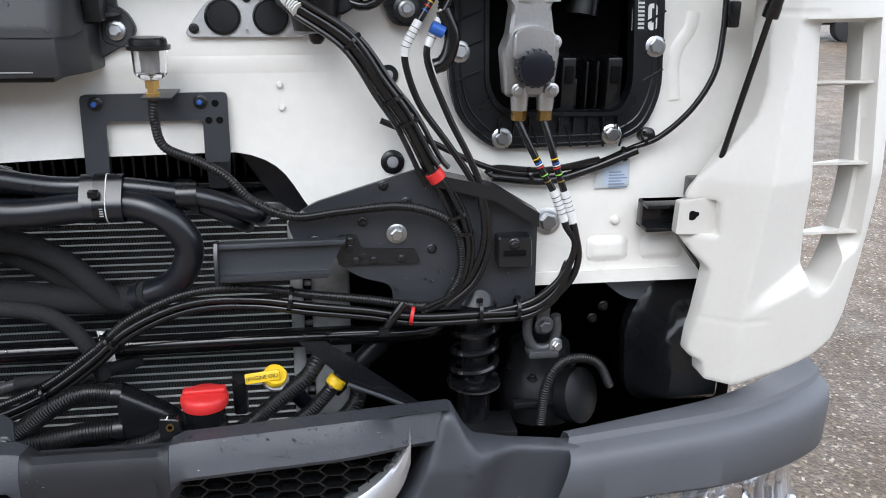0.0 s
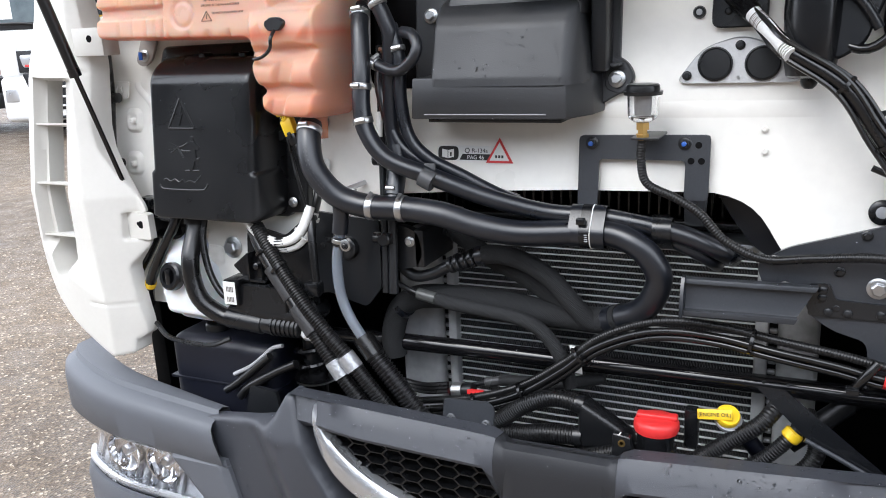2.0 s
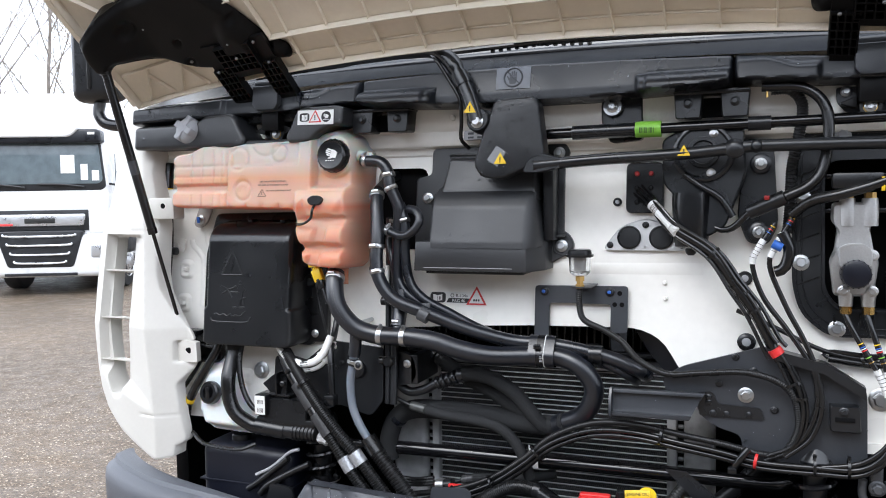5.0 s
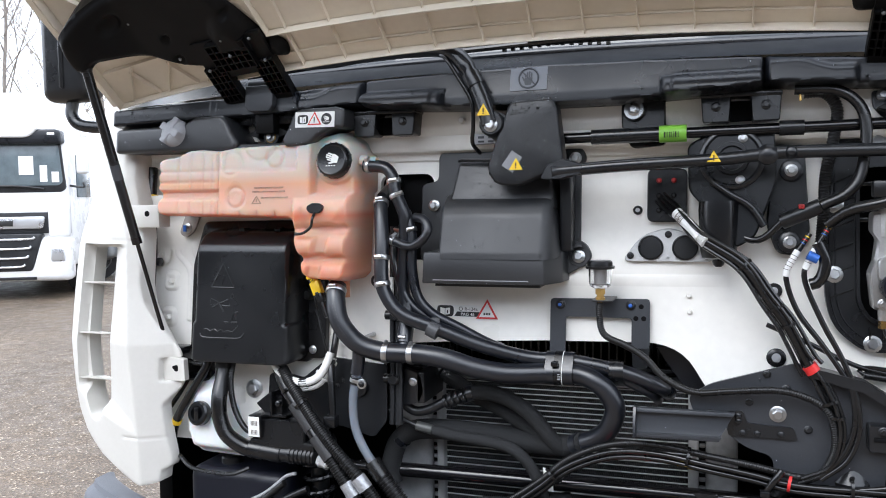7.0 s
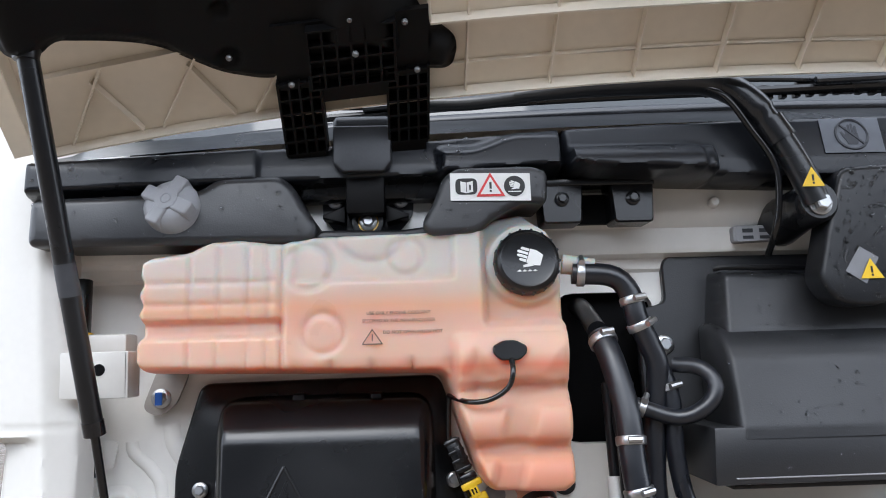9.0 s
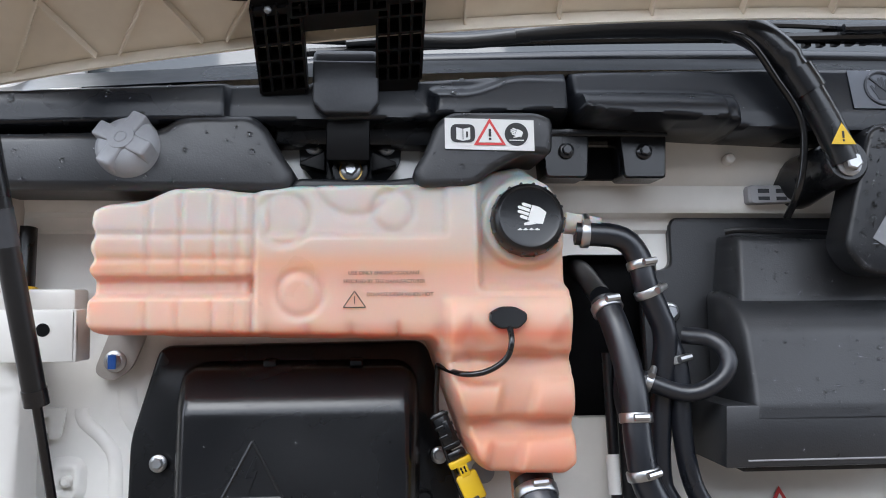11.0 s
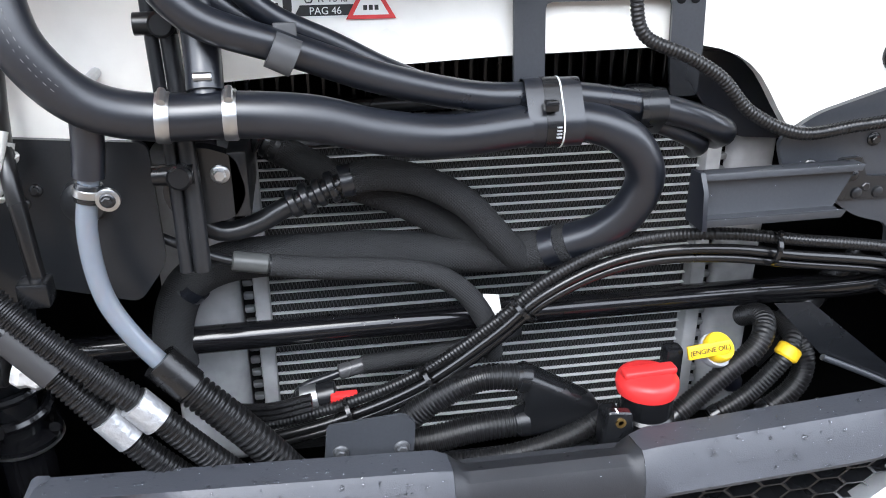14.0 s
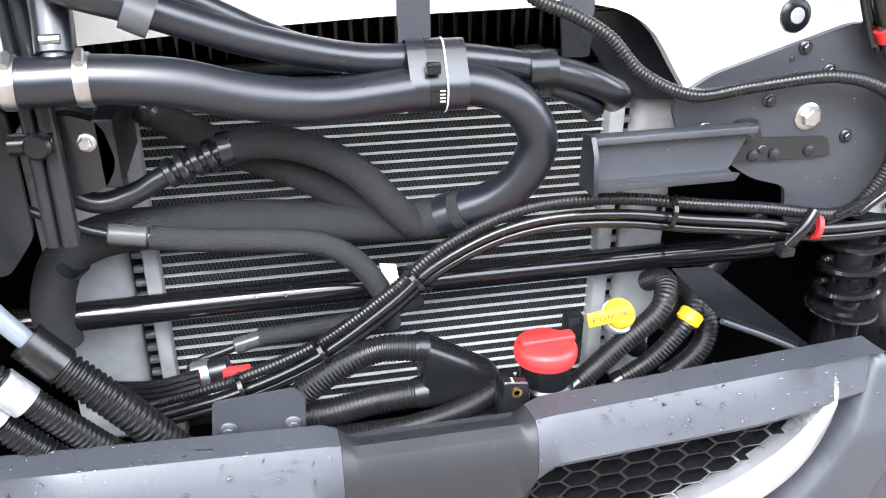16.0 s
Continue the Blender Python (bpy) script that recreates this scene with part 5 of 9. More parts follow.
def yellow_sign(parent, c, s, d, n="warning_sticker"):
    x, z = c
    k = s * 0.58
    sheet([W(x - k, d, z - s * 0.4), W(x + k, d, z - s * 0.4), W(x, d, z + s * 0.6)][::-1], yellow, parent, n, -0.0006, "yellow warning triangle sticker")
    w = s * 0.05
    sheet([W(x - w, d + 0.0012, z - s * 0.12), W(x + w, d + 0.0012, z - s * 0.12), W(x + w, d + 0.0012, z + s * 0.2), W(x - w, d + 0.0012, z + s * 0.2)][::-1], label_k, parent, "sign_mark", -0.0003)
    sheet([W(x - w, d + 0.0012, z - s * 0.28), W(x + w, d + 0.0012, z - s * 0.28), W(x + w, d + 0.0012, z - s * 0.18), W(x - w, d + 0.0012, z - s * 0.18)][::-1], label_k, parent, "sign_mark", -0.0003)


yellow_sign(wm, (-0.015, 1.771), 0.025, 0.168)

# ---- wiper arm with its pivot cover ----
wa = thing("windscreen_wiper", "black wiper arm on its pivot with yellow warning stickers", "wiper arm", (-0.5, 1.46, 1.72))
ao = rounded([(-0.524, 1.756), (-0.500, 1.835), (-0.472, 1.915), (-0.375, 1.920), (-0.360, 1.90), (-0.342, 1.775), (-0.36, 1.755), (-0.450, 1.716), (-0.502, 1.722)], 0.016)
pcover = part("pivot_cover", slab(ao, 0.115, 0.165, 0.007), black_p, wa, "wet black plastic cover plate")
rain(pcover, 330, 8)
part("lower_flap", plate(rounded([(-0.47, 1.722), (-0.36, 1.748), (-0.33, 1.758), (-0.34, 1.775), (-0.36, 1.78)], 0.008), 0.10, 0.12, bevel=0.003), black_m, wa)
armp = [(-0.92, 1.57, 2.052), (-0.80, 1.55, 2.060), (-0.69, 1.528, 2.060), (-0.635, 1.512, 2.050), (-0.592, 1.50, 2.020), (-0.562, 1.49, 1.975), (-0.540, 1.482, 1.930), (-0.526, 1.476, 1.893), (-0.516, 1.472, 1.862)]
part("arm", tube(armp, 0.0205, 18, 0.008, taper=lambda q: (0.5 + 0.55 * min(1, q / 0.4)) * (1 - 0.12 * (q > 0.72))), black_m, wa, "round black arm bent at its elbow")
part("blade_arm", tube([(-1.332, 1.62, 2.064), (-1.14, 1.61, 2.057), (-1.0, 1.597, 2.050), (-0.90, 1.568, 2.052)], 0.0115, 12), black_m, wa)
part("arm_joint", tube([(-0.568, 1.4905, 1.985), (-0.552, 1.486, 1.955)], 0.0225, 18), black_m, wa)
part("arm_head", turned(W(-0.513, 0.13, 1.861), OUT, [(0, 0.030), (0.036, 0.030), (0.042, 0.026), (0.042, 0.0)], 24), black_m, wa)
part("washer", turned(W(-0.513, 0.172, 1.861), OUT, [(0, 0.0165), (0.003, 0.0165), (0.004, 0.015), (0.004, 0.0)], 24), steel, wa)
bolt(wa, W(-0.513, 0.175, 1.861), 0.0115, washer=False)
part("hose", tube([(-0.66, 1.515, 2.048), (-0.628, 1.492, 2.024), (-0.594, 1.488, 1.972), (-0.574, 1.486, 1.941), (-0.562, 1.486, 1.909), (-0.562, 1.49, 1.86), (-0.567, 1.50, 1.822), (-0.56, 1.54, 1.80)], 0.005, 10), cable_m, wa)
part("pivot_body", turned(W(-0.511, 0.0, 1.85), OUT, [(0, 0.04), (0.07, 0.034), (0.13, 0.03)], 20), black_m, wa)
yellow_sign(wa, (-0.527, 1.894), 0.028, 0.190)
wsheet([(-0.487, 1.766), (-0.463, 1.800), (-0.438, 1.784), (-0.460, 1.748)], 0.166, material("clear_film", (0.20, 0.205, 0.22), 0.3, vary=0.1), wa, "clear_label")
yellow_sign(wa, (-0.452, 1.766), 0.028, 0.168)
gc = part("grip_clip", plate(rounded([(-0.588, 1.824), (-0.530, 1.826), (-0.530, 1.848), (-0.588, 1.848)], 0.006, 4), 0.0, 0.055, bevel=0.003), cap_grey, wa, "grey plastic grip clip")
for x0, x1, z0, z1 in ((-0.578, -0.562, 1.838, 1.844), (-0.578, -0.562, 1.828, 1.833), (-0.552, -0.537, 1.838, 1.844), (-0.552, -0.537, 1.828, 1.833)):
    part("groove", plate([(x0, z0), (x1, z0), (x1, z1), (x0, z1)], 0.0545, 0.0558), slate, gc)

# ---- front flap, raised ----
hood = thing("front_flap", "raised off-white plastic front flap seen from its ribbed beige underside", "front flap", (XC, 1.42, 1.95))
HD = Vector((0, -0.80, 0.60))


def rear(x):
    """The flap's rear edge: y and z at x."""
    k = abs(x - XC)
    return Vector((x, 1.48 + 0.06 * (k / 1.26) ** 4, 2.064 - 0.085 * (k / 1.15) ** 2))


HN = Vector((0, -0.60, -0.80))
NX = 64
bm = bmesh.new()
g = []
for i in range(NX + 1):
    x = -1.645 + i * 2 * (XC + 1.645) / NX
    g.append([bm.verts.new(rear(x) + HD * s + Vector((0, 0, 0.05 * s * s))) for s in np.linspace(0, 0.85, 9)])
for i in range(NX):
    for j in range(8):
        bm.faces.new((g[i][j], g[i + 1][j], g[i + 1][j + 1], g[i][j + 1]))
bmesh.ops.solidify(bm, geom=bm.faces[:], thickness=-0.004)
part("skin", bm, beige, hood)


def rib(pts, h=0.016, w=0.0022):
    """A thin moulded web standing off the underside along (x, s) points."""
    bm = bmesh.new()
    rows = []
    for x, s in pts:
        p = rear(x) + HD * s + Vector((0, 0, 0.05 * s * s)) + HN * 0.002
        rows.append(p)
    for p, q in zip(rows, rows[1:]):
        t = (q - p).normalized()
        u = t.cross(HN).normalized() * w
        a = [bm.verts.new(v) for v in (p - u, p + u, q + u, q - u)]
        b = [bm.verts.new(v + HN * h) for v in (p - u * 0.6, p + u * 0.6, q + u * 0.6, q - u * 0.6)]
        bm.faces.new(a)
        bm.faces.new(b[::-1])
        for i in range(4):
            bm.faces.new((a[i - 1], a[i], b[i], b[i - 1]))
    part("rib", bm, beige, hood)


k = 0
x = -1.0
while x < 0.24:
    rib([(x, 0.004), (x, 0.115)], 0.014)
    rib([(x, 0.12), (x + 0.01, 0.33)], 0.010)
    x += 0.118
for s, h in ((0.003, 0.022), (0.045, 0.006), (0.118, 0.020), (0.34, 0.02), (0.56, 0.016)):
    rib([(xx, s) for xx in np.linspace(-1.05, mx(-1.05), 24)], h)
for m in (lambda v: v, mx):
    rib([(m(-1.60), 0.003), (m(-1.50), 0.003), (m(-1.40), 0.003), (m(-1.25), 0.003), (m(-1.05), 0.003)], 0.02)
    rib([(m(-1.60), 0.003), (m(-1.595), 0.3), (m(-1.59), 0.82)], 0.025)
    for k in range(4):
        xx = -1.55 + k * 0.13
        rib([(m(xx), 0.01), (m(xx + 0.07), 0.12)], 0.012)
        rib([(m(xx + 0.10), 0.01), (m(xx + 0.05), 0.10)], 0.010)
    rib([(m(-1.58), 0.12), (m(-1.3), 0.125), (m(-1.1), 0.12)], 0.012)
    rib([(m(-1.05), 0.12), (m(-1.08), 0.5), (m(-1.05), 0.83)], 0.018)
    for k in range(3):
        rib([(m(-1.58), 0.25 + k * 0.2), (m(-1.1), 0.25 + k * 0.2)], 0.012)
    rib([(m(-1.58), 0.16), (m(-1.35), 0.42)], 0.012)
    rib([(m(-1.35), 0.16), (m(-1.58), 0.42)], 0.012)


def hinge(m, side):
    h = thing("flap_hinge", "black steel flap hinge arm with a gridded plastic foot", "hinge", (m(-1.15), 1.57, 1.85), "flap hinges")
    # arm plate under the flap
    def hp(x, d, s):
        return rear(m(x)) + HD * s + HN * (0.004 + d)

    def fp(x, d, s):
        return hp(x, d + 0.012, s + 0.04)
    ol = rounded([(-1.550, 0.205), (-1.552, 0.26), (-1.53, 0.315), (-1.47, 0.34), (-1.18, 0.34), (-1.10, 0.22), (-1.06, 0.13), (-1.012, 0.085), (-1.02, 0.04), (-1.07, 0.048), (-1.12, 0.10), (-1.20, 0.10), (-1.23, 0.06), (-1.27, 0.06), (-1.325, 0.08), (-1.36, 0.105), (-1.41, 0.145), (-1.46, 0.185), (-1.492, 0.208), (-1.512, 0.196)], 0.018, 4)

    def dep(x, s, e):
        d = 0.006 + 0.018 * step(e, 0, 0.02)
        q = np.hypot((x + 1.14) / 1.0, (s - 0.10) / 2.2)
        d = d + 0.022 * step(-q, -0.06, -0.03)
        for cx, cs, r in ((-1.31, 0.18, 0.014), (-1.31, 0.11, 0.018), (-1.06, 0.10, 0.014), (-1.12, 0.21, 0.014), (-1.42, 0.27, 0.03)):
            d = d - 0.012 * step(-np.hypot(x - cx, s - cs), -r, -r * 0.5)
        return d + 0.085 * step(-x, 1.38, 1.53)
    part("arm_plate", relief(ol, dep, 0.006, back=0.0, put=hp), arm_black, h, smooth=75)
    for x, s, q in ((-1.083, 0.137, 0.034), (-1.151, 0.154, 0.042), (-1.31, 0.11, 0.02), (-1.146, 0.109, 0.05), (-1.068, 0.070, 0.042), (-1.232, 0.070, 0.042), (-1.38, 0.25, 0.02)):
        part("screw", turned(hp(x, q, s), HN, [(0, 0.0042), (0.003, 0.0042), (0.005, 0.0025)], 10), alu_dark, h)
    # gridded feet, bar by bar, lying in the flap's plane behind its edge
    def span(x0, x1, d0, d1, s0, s1, nm="grid_bar"):
        b = bmesh.new()
        lo = [b.verts.new(fp(x, d0, q)) for x, q in ((x0, s0), (x1, s0), (x1, s1), (x0, s1))]
        hi = [b.verts.new(fp(x, d1, q)) for x, q in ((x0, s0), (x1, s0), (x1, s1), (x0, s1))]
        b.faces.new(lo)
        b.faces.new(hi[::-1])
        for k in range(4):
            b.faces.new((lo[k - 1], lo[k], hi[k], hi[k - 1]))
        part(nm, b, arm_black, h)
    for a, b_ in ((-1.252, -1.196), (-1.108, -1.053)):
        for k in range(5):
            x = a + (b_ - a) * k / 4
            span(x - 0.0016, x + 0.0016, 0.004, 0.026, -0.092, 0.03)
        for k in range(6):
            q = -0.092 + 0.0235 * k
            span(a, b_, 0.004, 0.026, q - 0.0016, q + 0.0016)
        span(a, b_, 0.000, 0.004, -0.118, 0.035, "foot_back")
        span(a + 0.003, b_ - 0.003, 0.004, 0.024, -0.118, -0.094, "foot_toe")
    span(-1.198, -1.106, 0.0, 0.02, -0.012, 0.022, "bridge")
    for k in range(7):
        x = -1.206 + 0.0183 * k
        span(x - 0.0015, x + 0.0015, 0.018, 0.034, 0.018, 0.105)
    for k in range(5):
        q = 0.018 + 0.0215 * k
        span(-1.206, -1.096, 0.018, 0.034, q - 0.0015, q + 0.0015)
    span(-1.252, -1.053, 0.008, 0.018, 0.014, 0.11, "bridge_back")
    # steel hinge base on the rail
    part("hinge_post", slab(rounded([(m(-1.188), 1.938), (m(-1.174), 1.924), (m(-1.117), 1.924), (m(-1.106), 1.938), (m(-1.106), 1.992), (m(-1.188), 1.992)][::side], 0.003, 2), 0.12, 0.158, 0.003), slate, h, "slate-grey hinge knuckle")
    part("post_cap", box(min(m(-1.188), m(-1.106)), max(m(-1.188), m(-1.106)), 1.505, 1.56, 1.985, 2.008, 0.008, seg=3), slate, h)
    part("hinge_neck", box(min(m(-1.172), m(-1.117)), max(m(-1.172), m(-1.117)), 1.515, 1.60, 1.868, 1.928, 0.004), arm_black, h)
    for q in (-1, 1):
        x = -1.145 + q * 0.03
        part("gusset", slab([(m(x), 1.858), (m(x + q * 0.032), 1.866), (m(x + q * 0.032), 1.871), (m(x), 1.884)][::side * q], 0.068, 0.105, 0.002), arm_black, h)
    part("boss", turned(W(m(-1.144), 0.063, 1.862), OUT, [(0, 0.021), (0.03, 0.019), (0.034, 0.016), (0.034, 0.0)], 20), arm_black, h)
    part("base_plate", plate(rounded([(m(-1.232), 1.852), (m(-1.052), 1.852), (m(-1.048), 1.925), (m(-1.236), 1.925)][::side], 0.02), 0.05, 0.062), white, h, "off-white painted base plate")
    part("foot_plate", plate(rounded([(m(-1.190), 1.850), (m(-1.098), 1.850), (m(-1.078), 1.874), (m(-1.076), 1.908), (m(-1.211), 1.908), (m(-1.209), 1.874)][::side], 0.008), 0.062, 0.068, bevel=0.001), slate, h, "slate-grey steel foot plate")
    part("rubber_washer", turned(W(m(-1.143), 0.090, 1.861), OUT, [(0, 0.023), (0.006, 0.023), (0.007, 0.021), (0.007, 0.0)], 24), slate, h)
    part("brass_washer", turned(W(m(-1.142), 0.097, 1.860), OUT, [(0, 0.015), (0.002, 0.015), (0.0025, 0.0)], 22), brass, h)
    bolt(h, W(m(-1.142), 0.100, 1.860), 0.0085)
    for x, z, r in ((-1.191, 1.898, 0.0085), (-1.096, 1.898, 0.0085)):
        bolt(h, W(m(x), 0.069, z), r)
    # gas strut
    g = thing("gas_strut", "black gas strut holding up the front flap", "gas strut", (m(-1.43), 1.47, 1.26), "gas struts")
    a, b, c = Vector((m(-1.522), 1.297, 2.035)), Vector((m(-1.475), 1.405, 1.588)), Vector((m(-1.458), 1.500, 1.275))
    part("cylinder", rod(a, b, 0.0125, 16, bevel=0.002), black_s, g)
    part("rod", rod(b, c, 0.0055, 12), gloss_black, g)
    part("collar", rod(b - (b - a).normalized() * 0.012, b + (b - a).normalized() * 0.006, 0.0135, 16), gloss_black, g)
    part("upper_joint", turned(a - Vector((0, 0, 0.015)), (0, 0, 1), [(0, 0.014), (0.02, 0.018), (0.05, 0.015)], 14), black_s, g)
    part("lower_joint", box(c.x - 0.015, c.x + 0.015, c.y - 0.01, c.y + 0.03, c.z - 0.02, c.z + 0.015, 0.005), black_s, g)
    part("bracket", box(c.x - 0.02, c.x + 0.03, c.y + 0.02, wall(1.26), c.z - 0.03, c.z + 0.01, 0.004), black_m, g)
    lb = a.lerp(b, 0.55)
    part("printed_band", rod(lb, lb + (b - a).normalized() * 0.04, 0.0129, 16), material("grey_band", (0.05, 0.052, 0.058), 0.4), g)


hinge(lambda x: x, 1)
hinge(mx, -1)

# ---- hoses ----
def hose(name, pts, r, label, category="hose", mat=None, seg=18, ribs=0.0, group="", spacing=0.01, depth=0.12):
    o = tagged(thing(name, label, category, pts[-1] if not isinstance(pts[-1], Vector) else tuple(pts[-1]), group))
    part("tube", tube(pts, r, seg, spacing, ribs=ribs, depth=depth), mat or rubber, o)
    if ribs:
        p0, p1 = Vector(pts[0]), Vector(pts[1])
        part("end_cuff", rod(p0, p0 + (p1 - p0).normalized() * 0.016, r * 1.05, 18, bevel=0.002), black_s, o)
    return o


big_pts = [W(-0.922, 0.122, 1.475), W(-0.917, 0.140, 1.445), W(-0.900, 0.148, 1.388), W(-0.858, 0.132, 1.335), W(-0.795, 0.121, 1.314), W(-0.708, 0.119, 1.312), W(-0.633, 0.116, 1.304), W(-0.567, 0.104, 1.284), W(-0.487, 0.087, 1.270), W(-0.388, 0.064, 1.271), W(-0.320, 0.053, 1.270), (-0.266, 1.514, 1.249), (-0.234, 1.520, 1.200), (-0.244, 1.530, 1.151), (-0.273, 1.548, 1.114), (-0.313, 1.566, 1.092), (-0.336, 1.577, 1.081)]
big = hose("coolant_hose", big_pts, 0.0245, "thick black rubber coolant hose running across the radiator")
for k in (0.02, 0.243, 0.311):
    band(big, big_pts, k, 0.0245, 0.014)
part("tee_piece", tube(big_pts[4:6], 0.0225), rubber, big)
# faint printed marks along the hose
print_lt = material("faint_print", (0.12, 0.12, 0.12), 0.5)
hp_ = spline(big_pts, 0.004)
for k in range(14, 36, 2):
    t_ = (hp_[k + 1] - hp_[k]).normalized()
    side_ = (Vector((0.25, -1, 0.1)) - t_ * t_.dot(Vector((0.25, -1, 0.1)))).normalized()
    c_ = hp_[k] + side_ * 0.0247
    for q in (-1, 1):
        o_ = c_ + t_.cross(side_) * 0.003 * q
        part("printed_mark", rod(o_, o_ + t_ * (0.004 if k % 3 else 0.0022), 0.00045, 5), print_lt, big)
sl = hose("braided_sleeve_hose", [(-0.309, 1.564, 1.094), (-0.346, 1.585, 1.075), (-0.401, 1.600, 1.069), (-0.470, 1.600, 1.073), (-0.559, 1.600, 1.084), (-0.669, 1.600, 1.087), (-0.759, 1.600, 1.081), (-0.810, 1.600, 1.051), (-0.834, 1.600, 0.991), (-0.833, 1.600, 0.935)], 0.0265, "black hose in a matt braided sleeve before the radiator", mat=sleeve_m)
sl2 = hose("braided_sleeve_hose", [(-0.368, 1.585, 1.066), (-0.385, 1.577, 1.079), (-0.409, 1.570, 1.109), (-0.450, 1.567, 1.156), (-0.507, 1.565, 1.190), (-0.563, 1.562, 1.202), (-0.607, 1.560, 1.196)], 0.0195, "black hose in a matt braided sleeve before the radiator", mat=sleeve_m)
for p_, q_, r_ in (((-0.322, 1.571, 1.088), (-0.338, 1.580, 1.079), 0.0272), ((-0.800, 1.600, 1.058), (-0.811, 1.600, 1.048), 0.0270)):
    part("end_binding", tube([p_, q_], r_, 20), rubber, sl, "black end binding")
part("end_binding", tube([(-0.592, 1.5607, 1.199), (-0.606, 1.560, 1.1962)], 0.0202, 18), rubber, sl2, "black end binding")
rh = hose("rubber_hose", [(-0.381, 1.600, 1.065), (-0.459, 1.610, 1.105), (-0.533, 1.615, 1.147), (-0.598, 1.620, 1.174), (-0.647, 1.630, 1.201), (-0.690, 1.638, 1.224)], 0.0195, "dark sleeved hose with a crimped end behind the sleeved hoses", mat=sleeve_m)
for k in range(3):
    a = Vector((-0.676, 1.636, 1.217)).lerp(Vector((-0.712, 1.643, 1.236)), k / 3)
    part("crimp", rod(a, a + Vector((-0.009, 0.002, 0.005)), 0.0205 - 0.0015 * (k % 2), 18, bevel=0.002), black_m, rh)
part("pipe_end", tube([(-0.706, 1.642, 1.233), (-0.745, 1.648, 1.247), (-0.79, 1.65, 1.252)], 0.0125, 14), black_m, rh)
ac = hose("refrigerant_pipe", [(-0.595, 1.560, 1.199), (-0.669, 1.560, 1.170), (-0.705, 1.560, 1.151), (-0.747, 1.560, 1.141), (-0.778, 1.560, 1.159), (-0.792, 1.560, 1.195), (-0.789, 1.560, 1.248), (-0.788, 1.555, 1.308)], 0.0125, "black metal refrigerant pipe with a crimped collar", "pipe", black_m)
for k in range(4):
    a = Vector((-0.605, 1.560, 1.195)).lerp(Vector((-0.668, 1.560, 1.171)), k / 4 + 0.1)
    part("crimp", rod(a, a + Vector((-0.010, 0, -0.004)), 0.020 - 0.002 * (k % 2), 18, bevel=0.002), black_m, ac)
th = hose("thin_pipe", [(-0.822, 1.550, 1.143), (-0.775, 1.550, 1.118), (-0.743, 1.550, 1.106), (-0.712, 1.550, 1.100)], 0.006, "thin black pipe with a clear crimped collar", "pipe", black_m)
part("collar", rod((-0.743, 1.550, 1.106), (-0.699, 1.550, 1.098), 0.0125, 16, bevel=0.002), material("collar_grey", (0.06, 0.063, 0.062), 0.3), th)
part("crimp", rod((-0.699, 1.550, 1.098), (-0.687, 1.550, 1.096), 0.0105, 16), black_m, th)
part("sleeve", tube([(-0.697, 1.550, 1.097), (-0.641, 1.550, 1.088), (-0.542, 1.550, 1.078), (-0.488, 1.550, 1.064), (-0.449, 1.550, 1.033), (-0.420, 1.550, 0.982), (-0.412, 1.560, 0.936)], 0.0145, 16), sleeve_m, th, "matt braided sleeve")
t2 = hose("thin_pipe", [(-0.726, 1.620, 0.821), (-0.690, 1.620, 0.845), (-0.675, 1.620, 0.868), (-0.639, 1.620, 0.881), (-0.615, 1.620, 0.889)], 0.006, "thin black pipe with a clear crimped collar", "pipe", black_m)
part("collar", rod((-0.621, 1.620, 0.888), (-0.582, 1.620, 0.898), 0.0115, 16, bevel=0.002), material("collar_dark", (0.05, 0.05, 0.052), 0.3), t2)
part("sleeve", tube([(-0.588, 1.620, 0.898), (-0.488, 1.625, 0.903), (-0.421, 1.620, 0.916), (-0.358, 1.630, 0.932)], 0.013, 16), sleeve_m, t2, "matt braided sleeve")

# heater hoses on the upper run
hA = [W(-0.818, 0.100, 1.690), W(-0.808, 0.120, 1.650), W(-0.797, 0.135, 1.582), W(-0.795, 0.140, 1.514), W(-0.784, 0.140, 1.462), W(-0.741, 0.135, 1.410), W(-0.654, 0.116, 1.375), W(-0.556, 0.086, 1.335), W(-0.444, 0.054, 1.304), W(-0.341, 0.044, 1.298), W(-0.250, 0.038, 1.284), W(-0.180, 0.032, 1.266), W(-0.142, 0.028, 1.250), (-0.122, 1.552, 1.238), (-0.114, 1.585, 1.222)]
A = hose("heater_hose", hA, 0.0175, "black rubber heater hose with steel clamps", group="heater hoses")
band(A, hA, 0.012, 0.0185, 0.012)
part("pipe_stub", tube([W(-0.822, -0.07, 1.735), W(-0.821, 0.0, 1.732), W(-0.819, 0.09, 1.695)], 0.0145, 14), black_m, A)
band(A, hA, 0.155, 0.0185, 0.012)
band(A, hA, 0.225, 0.0185, 0.012)
hB = [W(-0.80, 0.115, 1.60), W(-0.73, 0.13, 1.575), W(-0.69, 0.14, 1.59), W(-0.675, 0.14, 1.617), W(-0.69, 0.13, 1.64), W(-0.72, 0.11, 1.645)]
B = hose("branch_hose", hB, 0.011, "thin looped black rubber branch hose", group="heater hoses")
band(B, hB, 0.16, 0.0115, 0.010)
